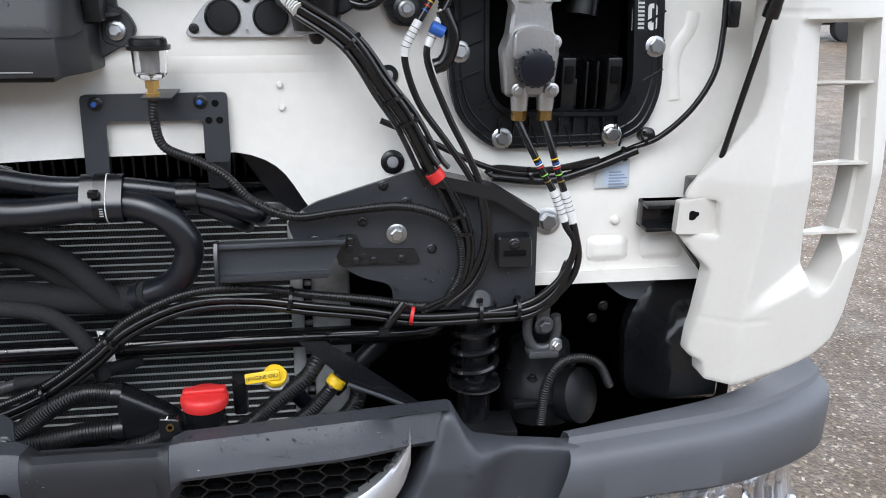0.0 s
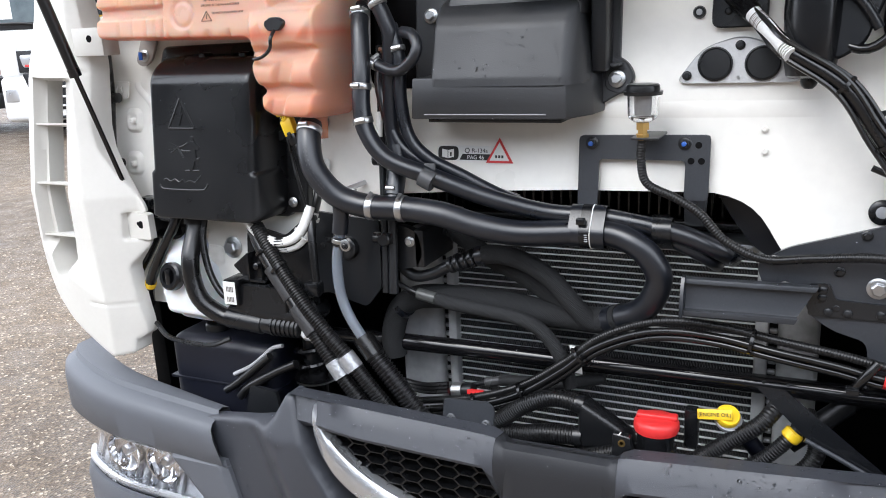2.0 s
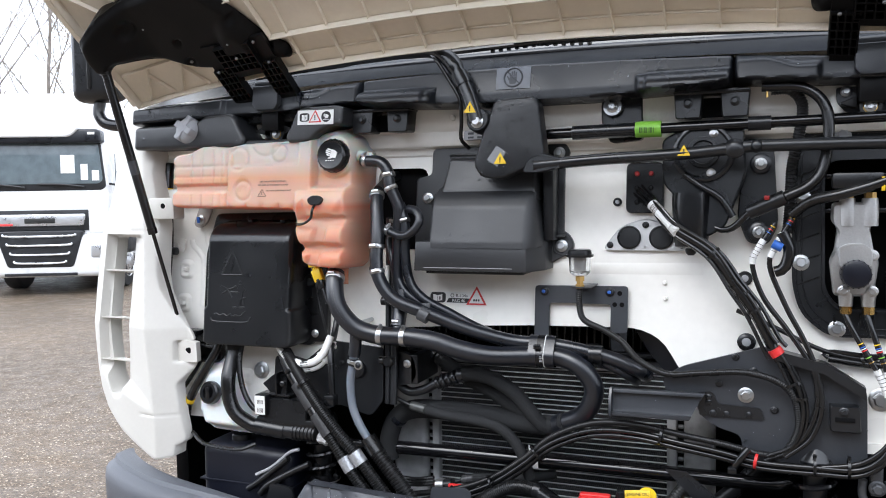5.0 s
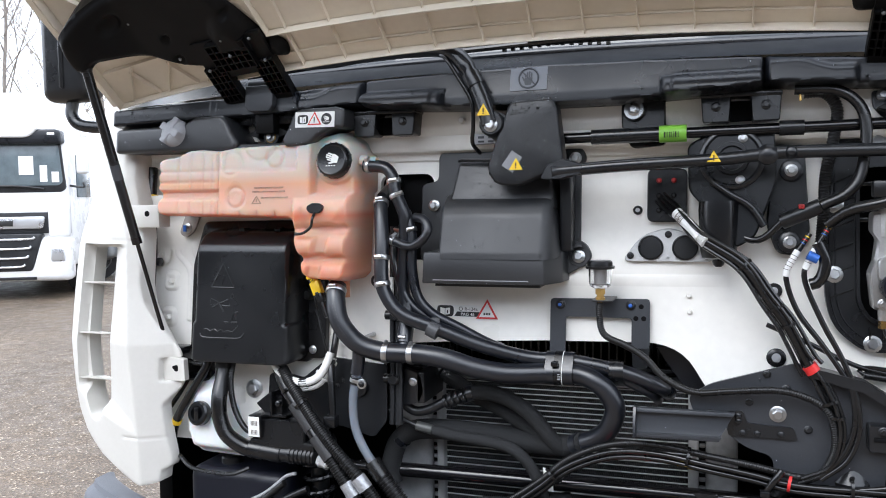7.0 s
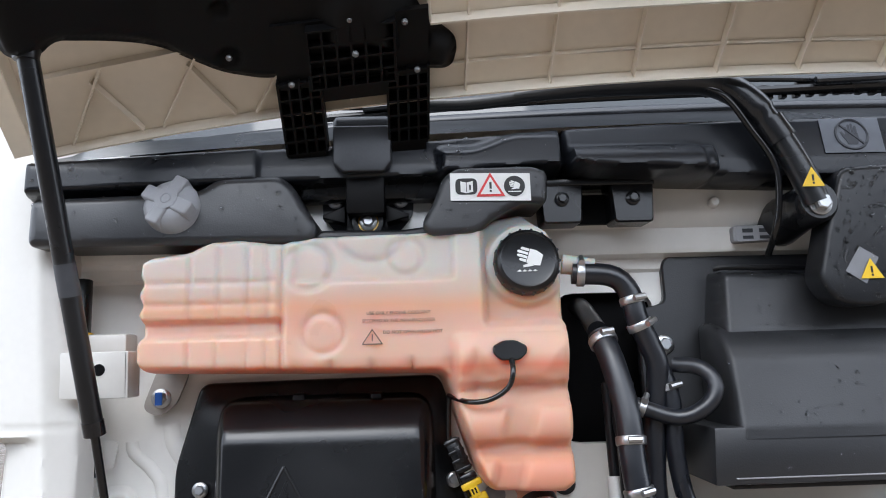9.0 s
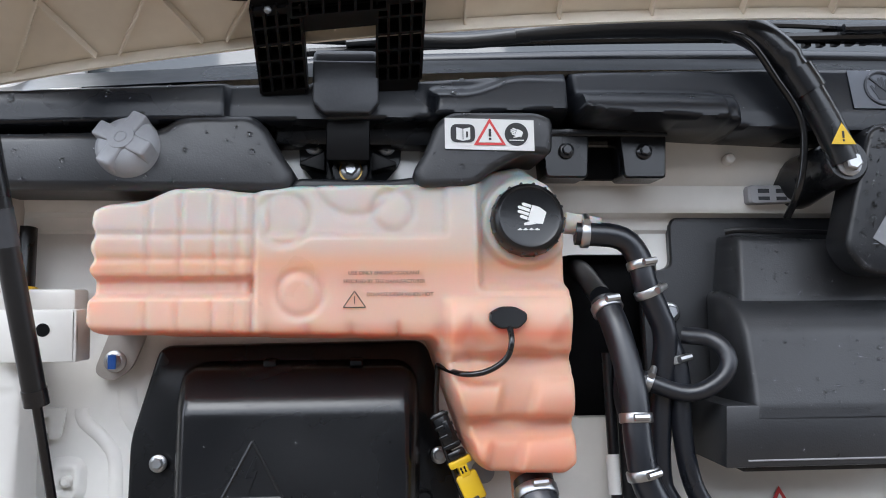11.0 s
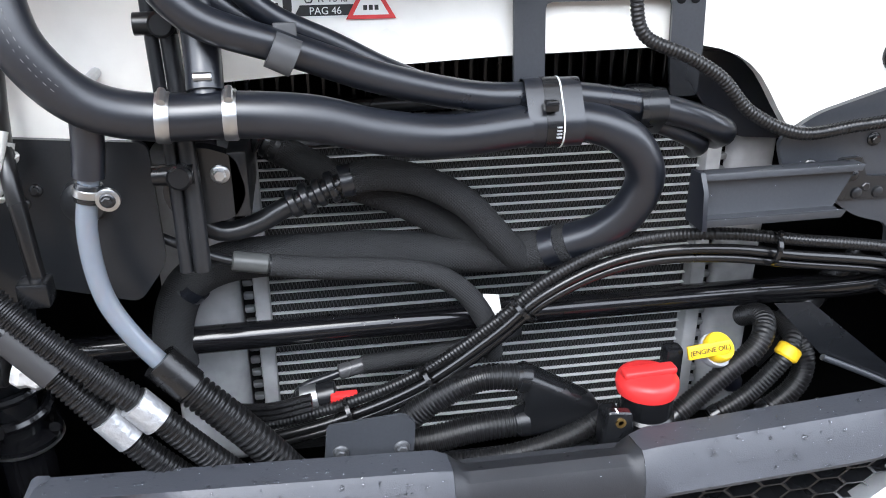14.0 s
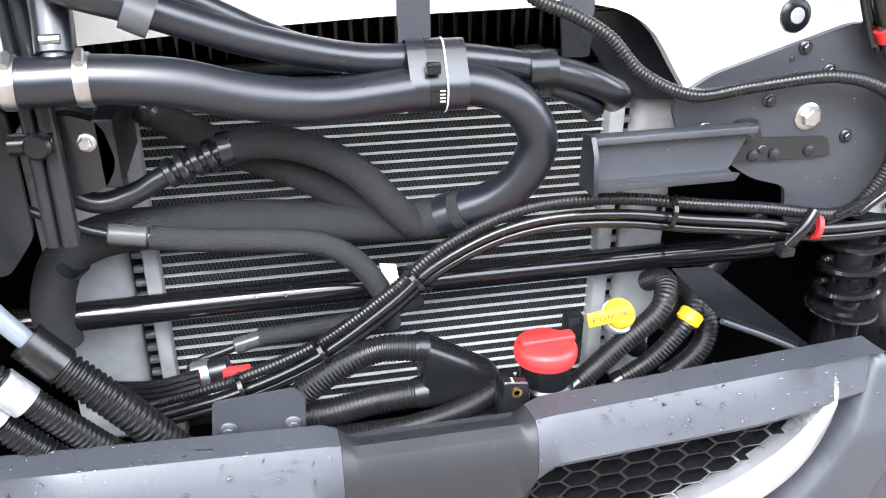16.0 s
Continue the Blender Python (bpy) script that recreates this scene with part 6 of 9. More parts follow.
hC = [W(-0.745, 0.110, 1.660), W(-0.728, 0.110, 1.600), W(-0.727, 0.105, 1.520), W(-0.712, 0.100, 1.450), W(-0.673, 0.094, 1.407), W(-0.609, 0.079, 1.373), W(-0.536, 0.056, 1.333), W(-0.434, 0.021, 1.290), W(-0.307, 0.003, 1.272), W(-0.221, 0.019, 1.256), W(-0.172, 0.016, 1.236), (-0.148, 1.560, 1.220), (-0.140, 1.590, 1.204)]
C = hose("heater_hose", hC, 0.0125, "black rubber heater hose with steel clamps", group="heater hoses")
band(C, hC, 0.06, 0.0133, 0.010)
hD = [W(-0.856, 0.12, 1.776), W(-0.80, 0.125, 1.770), W(-0.777, 0.125, 1.745), W(-0.77, 0.125, 1.71), W(-0.755, 0.12, 1.675), W(-0.745, 0.115, 1.64), W(-0.752, 0.10, 1.56), W(-0.755, 0.09, 1.47), W(-0.742, 0.09, 1.40), W(-0.741, 0.105, 1.345), W(-0.741, 0.117, 1.318)]
D = hose("tank_return_hose", hD, 0.0155, "black rubber hose from the tank to the tee piece", group="heater hoses")
for k in (0.03, 0.20, 0.26, 0.955):
    band(D, hD, k, 0.0165, 0.011)
part("end_sleeve", tube([W(-0.746, 0.09, 1.43), W(-0.742, 0.095, 1.38), W(-0.741, 0.110, 1.335)], 0.0195), rubber, D)
hE = [W(-0.775, 0.050, 1.620), W(-0.790, 0.070, 1.560), W(-0.765, 0.090, 1.490), W(-0.735, 0.090, 1.430), W(-0.676, 0.080, 1.389), W(-0.604, 0.058, 1.354), W(-0.510, 0.030, 1.318)]
E = hose("heater_hose", hE, 0.0125, "black rubber heater hose with steel clamps", group="heater hoses")
band(E, hE, 0.05, 0.0133, 0.010)
# straight pipes behind
for x, r in ((-0.803, 0.0075), (-0.785, 0.010)):
    hose("steel_pipe", [W(x, 0.05, 1.62), W(x + 0.003, 0.05, 1.45), W(x + 0.012, 0.055, 1.24), W(x + 0.014, 0.055, 1.12)], r, "straight black steel pipe clipped to the bulkhead", "pipe", black_m, 12)
pl = thing("pipe_label", "small white printed label wrapped round a pipe", "label", W(-0.803, 0.05, 1.46))
part("wrap", tube([W(-0.803, 0.051, 1.49), W(-0.802, 0.051, 1.44)], 0.0088, 14), label_w, pl)
for z in (1.395, 1.235):
    o = thing("pipe_clip", "black plastic pipe clip with a stud", "clip", W(-0.775, 0.06, z))
    part("clip_body", rod(W(-0.812, 0.06, z), W(-0.768, 0.06, z), 0.012, 12), black_s, o)
    part("stud", turned(W(-0.782, 0.065, z), OUT, [(0, 0.014), (0.014, 0.014), (0.017, 0.011), (0.017, 0.004)], 18), black_s, o)
# strap that ties the hoses together
sp = thing("hose_strap", "black rubber strap and tie round the hoses", "strap", W(-0.335, 0.078, 1.256))


def hull_wrap(x0, x1, c1, r1, c2, r2, t=0.0016, n=16):
    """A strap pulled round two hoses that lie one over the other, c = (y, z)."""
    (y1, z1), (y2, z2) = c1, c2
    L = math.hypot(y2 - y1, z2 - z1)
    base = math.atan2(z2 - z1, y2 - y1)
    a = math.acos(max(-1, min(1, (r1 - r2) / L)))
    loop = []
    for k in range(n + 1):
        q = base + a + (2 * math.pi - 2 * a) * k / n
        loop.append((y1, z1, r1, q))
    for k in range(n + 1):
        q = base - a + 2 * a * k / n
        loop.append((y2, z2, r2, q))
    b = bmesh.new()
    ring_ = []
    for x, e in ((x0, 0.0), (x0, t), (x1, t), (x1, 0.0)):
        ring_.append([b.verts.new((x, y + (r + e) * math.cos(q), z + (r + e) * math.sin(q))) for y, z, r, q in loop])
    m = len(loop)
    for p, q in zip(ring_, ring_[1:]):
        for k in range(m):
            b.faces.new((p[k - 1], p[k], q[k], q[k - 1]))
    bmesh.ops.recalc_face_normals(b, faces=b.faces[:])
    return b


h1, h2 = (1.5105, 1.2715), (1.5235, 1.3015)
part("wrap", hull_wrap(-0.394, -0.328, h1, 0.0262, h2, 0.0190), rubber, sp, "wide black rubber strap")
part("buckle_strip", hull_wrap(-0.373, -0.354, h1, 0.0276, h2, 0.0204, 0.0012), black_s, sp)
part("saddle", hull_wrap(-0.247, -0.214, (1.5365, 1.2790), 0.0212, (1.5520, 1.2580), 0.0165), black_m, sp, "dark saddle round two heater hoses")
part("wire_tie", hull_wrap(-0.3535, -0.3520, h1, 0.0280, h2, 0.0208, 0.0012), label_w, sp, "thin white tie")
part("tie_head", box(-0.377, -0.361, 1.4795, 1.492, 1.293, 1.305, 0.002), black_s, sp)
for k in range(4):
    part("grip_mark", box(-0.362, -0.356, 1.4805, 1.4835, 1.262 + 0.004 * k, 1.2635 + 0.004 * k, 0), cap_grey, sp)
sp2 = thing("hose_saddle", "black plastic saddle holding two hoses together", "clip", W(-0.237, 0.038, 1.266))
part("saddle", box(-0.258, -0.218, 1.525, 1.570, 1.252, 1.302, 0.01, seg=3), black_s, sp2)
part("lug", box(-0.207, -0.182, 1.560, 1.575, 1.261, 1.269, 0.002), black_s, sp2)
sp3 = thing("hose_tape", "grey tape round two heater hoses", "tape", W(-0.66, 0.12, 1.375))
part("tape", tube([W(-0.672, 0.1255, 1.378), W(-0.648, 0.124, 1.3665)], 0.0195, 18), material("grey_tape", (0.06, 0.062, 0.066), 0.45), sp3)
part("tape_tail", box(-0.668, -0.645, 1.462, 1.466, 1.375, 1.402, 0.001), material("grey_tape_tail", (0.07, 0.072, 0.076), 0.45), sp3)

# valve fitting by the tee
fit_o = thing("test_valve", "small bright metal valve fitting with a blue-green cap", "valve", W(-0.88, 0.09, 1.33))
part("nut", rod(W(-0.885, 0.09, 1.337), W(-0.855, 0.09, 1.334), 0.011, 6), steel, fit_o)
part("nut", rod(W(-0.852, 0.09, 1.334), W(-0.84, 0.09, 1.333), 0.008, 6), steel, fit_o)
part("cap", rod(W(-0.905, 0.09, 1.338), W(-0.887, 0.09, 1.337), 0.009, 12), material("teal_cap", (0.02, 0.14, 0.10), 0.4), fit_o)
part("stem", rod(W(-0.87, 0.0, 1.335), W(-0.87, 0.09, 1.335), 0.006, 8), steel, fit_o)

# ---- lower pipes, bars ----
bar = thing("tilt_torsion_bar", "long glossy black steel bar across the front, wet", "bar", (XC, 1.5, 1.02))
tbar = part("bar", tube([(-1.124, 1.610, 0.961), (-0.624, 1.610, 0.967), (-0.055, 1.610, 0.970), (0.165, 1.610, 0.971), (0.234, 1.620, 0.982)], 0.019, 22), gloss_black, bar)
rain(tbar, 60, 13, 0.0012, 0.0035, (0, -0.4, 0.9))
part("end_knuckle", tube([(0.207, 1.620, 0.978), (0.269, 1.640, 0.984)], 0.013, 14), gloss_black, bar)
wt = thing("paper_strip", "small white paper strip hanging on a hose", "tag", (-0.404, 1.590, 0.970))
sheet([(-0.421, 1.586, 1.014), (-0.399, 1.586, 1.011), (-0.391, 1.574, 0.958), (-0.411, 1.574, 0.960)], label_w, wt, "strip", 0.001)

# cable bundle along the front
bund = [[(-0.752, 1.545, 0.842), (-0.623, 1.540, 0.872), (-0.512, 1.535, 0.918), (-0.417, 1.533, 0.985), (-0.356, 1.530, 1.039), (-0.279, 1.528, 1.078), (-0.207, 1.516, 1.098), (-0.120, 1.500, 1.102), (-0.031, 1.488, 1.092), (0.069, 1.487, 1.078), (0.155, 1.485, 1.063), (0.277, 1.485, 1.063), (0.356, 1.485, 1.067), (0.405, 1.480, 1.103), (0.426, 1.475, 1.162)]]
cb = thing("cable_bundle", "bundle of black cables and corrugated conduit with cable ties", "cable bundle", (-0.196, 1.517, 0.889))
offs = ((0.0, 0.0, 0.016, 0.0082, 0.0050), (0.0, -0.006, -0.002, 0.0068, 0), (0.004, -0.002, -0.016, 0.0068, 0), (0.0, 0.008, -0.009, 0.006, 0))
for dx, dy, dz, r, rb in offs:
    pts = [Vector(p) + Vector((dx + dz * 0.25, dy, dz)) for p in bund[0]]
    if rb:
        pts = pts[:11] + [Vector((0.202, 1.485, 1.087)), Vector((0.229, 1.482, 1.132)), Vector((0.232, 1.480, 1.181)), Vector((0.218, 1.478, 1.226)), Vector((0.182, 1.478, 1.253)), Vector((0.118, 1.482, 1.266)), Vector((0.021, 1.488, 1.257)), Vector((-0.055, 1.490, 1.250)), Vector((-0.119, 1.495, 1.277)), Vector((-0.161, 1.500, 1.319)), Vector((-0.204, 1.505, 1.345)), Vector((-0.256, 1.510, 1.369)), Vector((-0.268, 1.515, 1.412)), Vector((-0.266, 1.515, 1.450))]
        part("conduit", tube(pts, r, 16, ribs=rb, depth=0.12), conduit_m, cb, "corrugated black conduit")
    else:
        part("cable", tube(pts, r, 10), cable_m, cb)
for i, (p, q) in enumerate((((-0.610, 1.538, 0.876), (0.9, 0, 0.3)), ((-0.502, 1.532, 0.921), (0.8, 0, 0.5)), ((-0.379, 1.529, 1.017), (0.7, 0, 0.7)), ((-0.068, 1.488, 1.100), (1, 0, -0.2)), ((0.267, 1.483, 1.065), (1, 0, 0)), ((0.336, 1.483, 1.067), (1, 0, 0)))):
    tie(cb, p, q, 0.023)
part("red_tape", tube([(0.142, 1.483, 1.064), (0.148, 1.482, 1.063)], 0.0185, 16), red, cb, "red tape band")
part("lashing", tube([(0.099, 1.468, 1.048), (0.113, 1.462, 1.073), (0.128, 1.468, 1.094)], 0.008, 10), cable_m, cb)
part("clip_block", box(0.084, 0.104, 1.455, 1.475, 1.035, 1.049, 0.003), black_s, cb)

# ---- pivot plate on the right and its channel ----
pp = thing("pivot_plate", "black steel pivot plate with a large bolt, dotted with raindrops", "plate", (0.198, 1.520, 1.062))
po = rounded([(-0.069, 1.235), (-0.020, 1.267), (0.162, 1.323), (0.197, 1.317), (0.288, 1.295), (0.365, 1.246), (0.373, 1.226), (0.376, 1.058), (0.117, 1.057), (0.111, 1.112), (0.059, 1.126), (0.020, 1.151), (0.010, 1.181), (-0.049, 1.181)], 0.015, 3)
ycon = lambda y: (lambda x, d, z: Vector((x, y - d, z)))
rain(part("sheet", plate(po, -0.008, 0.0, put=ycon(1.512)), slate, pp), 160, 11, 0.0012, 0.0036, (0, -1, 0))
part("flange", plate([(0.167, 1.324), (0.288, 1.296), (0.367, 1.247), (0.367, 1.221), (0.286, 1.272), (0.187, 1.298)], 0.0, 0.035, put=ycon(1.512)), black_m, pp)
bolt(pp, (0.121, 1.512, 1.207), 0.012, (0, -1, 0))
for x, z in ((0.062, 1.231), (0.061, 1.169), (0.183, 1.177), (0.138, 1.265), (-0.040, 1.245), (0.098, 1.295), (-0.020, 1.200)):
    bolt(pp, (x, 1.512, z), 0.006, (0, -1, 0), black_m)
part("reinforcement", plate(rounded([(0.017, 1.208), (0.049, 1.210), (0.059, 1.183), (0.153, 1.179), (0.163, 1.153), (0.018, 1.153)], 0.006), 0.0, 0.006, put=ycon(1.512)), black_m, pp)
for x, z in ((0.039, 1.186), (0.049, 1.161), (0.039, 1.198), (0.128, 1.163), (0.079, 1.161)):
    part("rivet", turned((x, 1.506, z), (0, -1, 0), [(0, 0.008), (0.003, 0.007), (0.005, 0.003)], 12), black_m, pp)
b = bmesh.new()
sec = [(1.500, 1.212), (1.476, 1.214), (1.474, 1.206), (1.478, 1.205), (1.479, 1.209), (1.487, 1.207), (1.482, 1.159), (1.462, 1.158), (1.461, 1.163), (1.456, 1.163), (1.457, 1.153), (1.500, 1.154)]
# the far end is cut on a slant
ra, rb2 = ([b.verts.new((x + slant * (z - 1.153), y, z - 0.005 + rise)) for y, z in sec] for x, slant, rise in ((-0.181, 0.0, 0.0), (-0.001, 0.55, 0.002)))
b.faces.new(ra)
b.faces.new(rb2[::-1])
for i in range(len(sec)):
    b.faces.new((ra[i - 1], ra[i], rb2[i], rb2[i - 1]))
bmesh.ops.bevel(b, geom=b.edges[:], offset=0.0008, segments=2, affect='EDGES', profile=0.5)
chn = part("channel", b, slate, pp, "sloping slate-grey steel channel")
rain(chn, 26, 12, 0.0010, 0.0030, (0, -0.7, 0.7))
b = bmesh.new()
sa, sb = ([b.verts.new((x, y - 0.003, z)) for y, z in ((1.500, 1.210), (1.474, 1.213), (1.460, 1.194), (1.452, 1.147), (1.500, 1.145))] for x in (-0.186, -0.180))
b.faces.new(sa)
b.faces.new(sb[::-1])
for i in range(5):
    b.faces.new((sa[i - 1], sa[i], sb[i], sb[i - 1]))
part("channel_seal", b, rubber, pp)
clm = part("clamp_block", plate(rounded([(0.298, 1.201), (0.355, 1.201), (0.358, 1.147), (0.300, 1.147)], 0.006), 0.0, 0.03, put=ycon(1.512), bevel=0.003), black_m, pp)
# slot shade as a dark bar on the block
part("slot", box(0.307, 0.347, 1.478, 1.484, 1.169, 1.178, 0.001), dark, clm)
bolt(pp, (0.325, 1.482, 1.191), 0.007, (0, -1, 0), black_m)

# ---- spring strut and shackle on the right ----
def spring_leg(x0, y0, z0):
    s = thing("cab_spring_strut", "black coil spring strut of the cab suspension", "spring strut", (x0, y0, z0 - 0.2), "spring struts")
    part("damper", turned((x0, y0, z0 - 0.26), (0, 0, 1), [(0, 0.028), (0.02, 0.033), (0.15, 0.033), (0.155, 0.028)], 22), gloss_black, s)
    part("top_mount", turned((x0, y0, z0 + 0.06), (0, 0, 1), [(0, 0.045), (0.015, 0.048), (0.03, 0.04), (0.05, 0.03)], 22), black_m, s)
    part("spring_seat", turned((x0, y0, z0 - 0.105), (0, 0, 1), [(0, 0.034), (0.006, 0.05), (0.012, 0.05), (0.016, 0.035)], 24), gloss_black, s)
    part("seat_ring", turned((x0, y0, z0 - 0.103), (0, 0, 1), [(0, 0.0515), (0.003, 0.0515)], 24), steel, s)
    pts = [(x0 + 0.041 * math.cos(a), y0 + 0.041 * math.sin(a), z0 - 0.09 + 0.155 * a / (2 * math.pi * 4)) for a in np.linspace(0, 2 * math.pi * 4, 60)]
    part("coil", tube(pts, 0.0075, 8, 0.01), gloss_black, s)
    part("sleeve", turned((x0, y0, z0 - 0.09), (0, 0, 1), [(0, 0.026), (0.15, 0.026)], 18), black_s, s)


spring_leg(0.272, 1.545, 0.99)
spring_leg(-1.04, 1.58, 0.96)
sh = thing("towing_shackle", "grey cast steel shackle with a bolt", "shackle", (0.397, 1.520, 0.963))
cast_grey = material("grey_cast_steel", (0.085, 0.088, 0.094), 0.42, metal=0.5, vary=0.25, grain=120, bump=0.25)
part("yoke", tube([(0.368, 1.520, 1.033), (0.367, 1.520, 0.998), (0.379, 1.520, 0.971), (0.397, 1.520, 0.965), (0.416, 1.520, 0.971), (0.424, 1.520, 0.998), (0.420, 1.520, 1.033)], 0.0095, 12), cast_grey, sh)
part("tongue", box(0.381, 0.408, 1.510, 1.535, 0.998, 1.073, 0.006), cast_grey, sh)
bolt(sh, (0.396, 1.510, 1.018), 0.012, (0, -1, 0), cast_grey)
bolt(sh, (0.420, 1.512, 0.975), 0.010, (0.4, -1, 0), steel)
part("foot", box(0.367, 0.427, 1.500, 1.540, 0.951, 0.968, 0.006), cast_grey, sh)
gear = thing("steering_gear", "dark cast iron steering gear housing with ribs and a curved hose", "steering gear", (0.418, 1.600, 0.793))
part("housing", turned((0.419, 1.600, 0.763), (0, 0.1, 1), [(0, 0.05), (0.02, 0.078), (0.09, 0.082), (0.11, 0.07), (0.13, 0.066), (0.17, 0.06), (0.185, 0.04), (0.187, 0.0)], 26), dark_steel, gear)
part("side_cover", turned((0.467, 1.550, 0.844), (0.6, -0.7, 0.3), [(0, 0.055), (0.03, 0.055), (0.036, 0.045), (0.037, 0.0)], 20), dark_steel, gear)
for a in range(6):
    t = a * math.pi / 3
    bolt(gear, (0.42 + 0.062 * math.cos(t), 1.60 + 0.062 * math.sin(t), 0.885), 0.007, (0, 0, 1), dark_steel)
part("rib", box(0.347, 0.487, 1.520, 1.540, 0.834, 0.849, 0.004), dark_steel, gear)
part("hose", tube([(0.397, 1.500, 0.814), (0.402, 1.495, 0.894), (0.426, 1.500, 0.939), (0.471, 1.515, 0.943), (0.516, 1.530, 0.919), (0.546, 1.540, 0.864)], 0.0095, 12, ribs=0.005), conduit_m, gear)
part("bracket", box(0.199, 0.349, 1.480, 1.560, 0.774, 0.814, 0.006), dark_steel, gear)
bolt(gear, (0.541, 1.600, 1.012), 0.007, (0, -1, 0), dark_steel)
bolt(gear, (0.527, 1.620, 0.977), 0.007, (0, -1, 0), dark_steel)
wb = thing("wheel_arch_liner", "dark plastic wheel arch liner behind the corner", "liner", (0.677, 1.700, 0.912))
part("liner", relief(rounded([(0.60, 0.80), (0.80, 0.80), (0.80, 1.08), (0.64, 1.08), (0.585, 0.98)], 0.05), lambda x, z, s: 0.03 + 0.10 * step(s, 0, 0.06), 0.012, back=0.0, put=ycon(1.62)), black_s, wb)
part("grey_guard", plate(rounded([(0.50, 1.095), (0.78, 1.095), (0.78, 1.05), (0.66, 1.02), (0.58, 1.03)], 0.02), 0.0, 0.01, put=ycon(1.60)), grey_p, wb, "grey plastic guard")

# ---- brake valve in the pedal opening ----
ped = thing("pedal_plate", "black moulded pedal plate bolted into the bulkhead opening", "pedal plate", (0.415, 1.580, 1.349))
pw = rounded([(0.218, 1.457), (0.217, 1.782), (0.244, 1.827), (0.575, 1.828), (0.602, 1.784), (0.606, 1.439), (0.578, 1.374), (0.513, 1.348), (0.296, 1.343), (0.236, 1.393)], 0.03, 4)
ph = rounded([(0.280, 1.448), (0.279, 1.753), (0.546, 1.754), (0.554, 1.448), (0.533, 1.401), (0.310, 1.403)], 0.035, 4)
rain(part("frame", plate(pw, 0.0, 0.022, [ph], bevel=0.0), black_p, ped), 150, 41, 0.0010, 0.0030)
for k in (0.90, 0.955):
    ring = [W(0.418 + (x - 0.418) * k, 0.0225, 1.58 + (z - 1.58) * (k + 0.02)) for x, z in pw]
    part("moulded_bead", tube(ring + ring[:2], 0.0022, 6), black_p, ped)
for k in range(9):
    part("rib", box(0.305 + k * 0.027, 0.308 + k * 0.027, wall(1.39) - 0.034, wall(1.39) - 0.02, 1.372, 1.398, 0.001), black_s, ped)
part("inner_rim", plate([(x, z) for x, z in ph], 0.002, 0.034, [[(0.4225 + (x - 0.4225) * 0.95, 1.57 + (z - 1.57) * 0.96) for x, z in ph]]), black_p, ped)
# shade of the pedal recess, coloured into its back wall
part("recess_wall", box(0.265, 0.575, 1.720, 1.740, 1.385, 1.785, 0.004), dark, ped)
for x, w in ((0.435, 0.026), (0.52, 0.028)):
    part("guide", box(x - w / 2, x + w / 2, 1.58, 1.66, 1.40, 1.50, 0.004), black_s, ped)
    # dark bar for the shade inside the guide's slot
    part("guide_slot", box(x - w * 0.3, x + w * 0.3, 1.576, 1.582, 1.455, 1.485, 0.002), dark, ped)
for x in (0.455, 0.475, 0.495):
    part("web", box(x - 0.002, x + 0.002, 1.60, 1.70, 1.395, 1.46 + 0.03 * (x > 0.47), 0.001), black_s, ped)
part("pedal_arm", tube([(0.492, 1.680, 1.744), (0.483, 1.670, 1.625), (0.474, 1.660, 1.566)], 0.03, 12), black_s, ped)
part("cross_web", box(0.274, 0.554, 1.600, 1.700, 1.625, 1.635, 0.002), black_s, ped)
part("cross_web", box(0.273, 0.553, 1.600, 1.700, 1.704, 1.714, 0.002), black_s, ped)
for k in range(8):
    x = 0.32 + k * 0.03
    part("rib", tube([W(x, 0.023, 1.345), W(x + (0.012 if k % 2 else -0.012), 0.023, 1.385)], 0.0022, 6), black_p, ped)
for k in range(6):
    z = 1.46 + k * 0.05
    part("rib", tube([W(0.229, 0.023, z), W(0.275, 0.023, z + 0.02)], 0.0022, 6), black_p, ped)
    part("rib", tube([W(0.57, 0.023, z), W(0.606, 0.023, z + 0.02)], 0.0022, 6), black_p, ped)
for x, z in ((0.237, 1.511), (0.590, 1.519), (0.313, 1.362), (0.515, 1.366), (0.238, 1.664), (0.591, 1.676), (0.323, 1.802), (0.491, 1.803)):
    bolt(ped, W(x, 0.022, z), 0.0125)
lab2 = wsheet([(0.544, 1.547), (0.567, 1.547), (0.566, 1.626), (0.544, 1.626)], 0.0228, label_w, ped, "part_label", "white barcode label")
for k in range(10):
    wsheet([(0.555, 1.546 + k * 0.007), (0.572, 1.546 + k * 0.007), (0.572, 1.549 + k * 0.007), (0.555, 1.549 + k * 0.007)], 0.0236, label_k, lab2, "code_bar")
tagp = wsheet(rounded([(0.574, 1.547), (0.591, 1.547), (0.590, 1.592), (0.573, 1.592)], 0.008), 0.0228, label_w, ped, "metal_tag", "small white oval tag")
wsheet([(0.580, 1.560), (0.584, 1.560), (0.584, 1.584), (0.580, 1.584)], 0.0236, label_k, tagp, "print_bar")
val = thing("brake_valve", "cast aluminium brake valve with a dark blue knob", "brake valve", (0.339, 1.500, 1.428))
vb = rounded([(0.302, 1.453), (0.296, 1.527), (0.308, 1.552), (0.311, 1.591), (0.298, 1.606), (0.298, 1.645), (0.377, 1.646), (0.377, 1.606), (0.364, 1.591), (0.370, 1.552), (0.383, 1.527), (0.377, 1.453)], 0.008, 3)
part("body", plate(vb, -0.04, 0.0, put=ycon(1.478), bevel=0.006), alu, val)
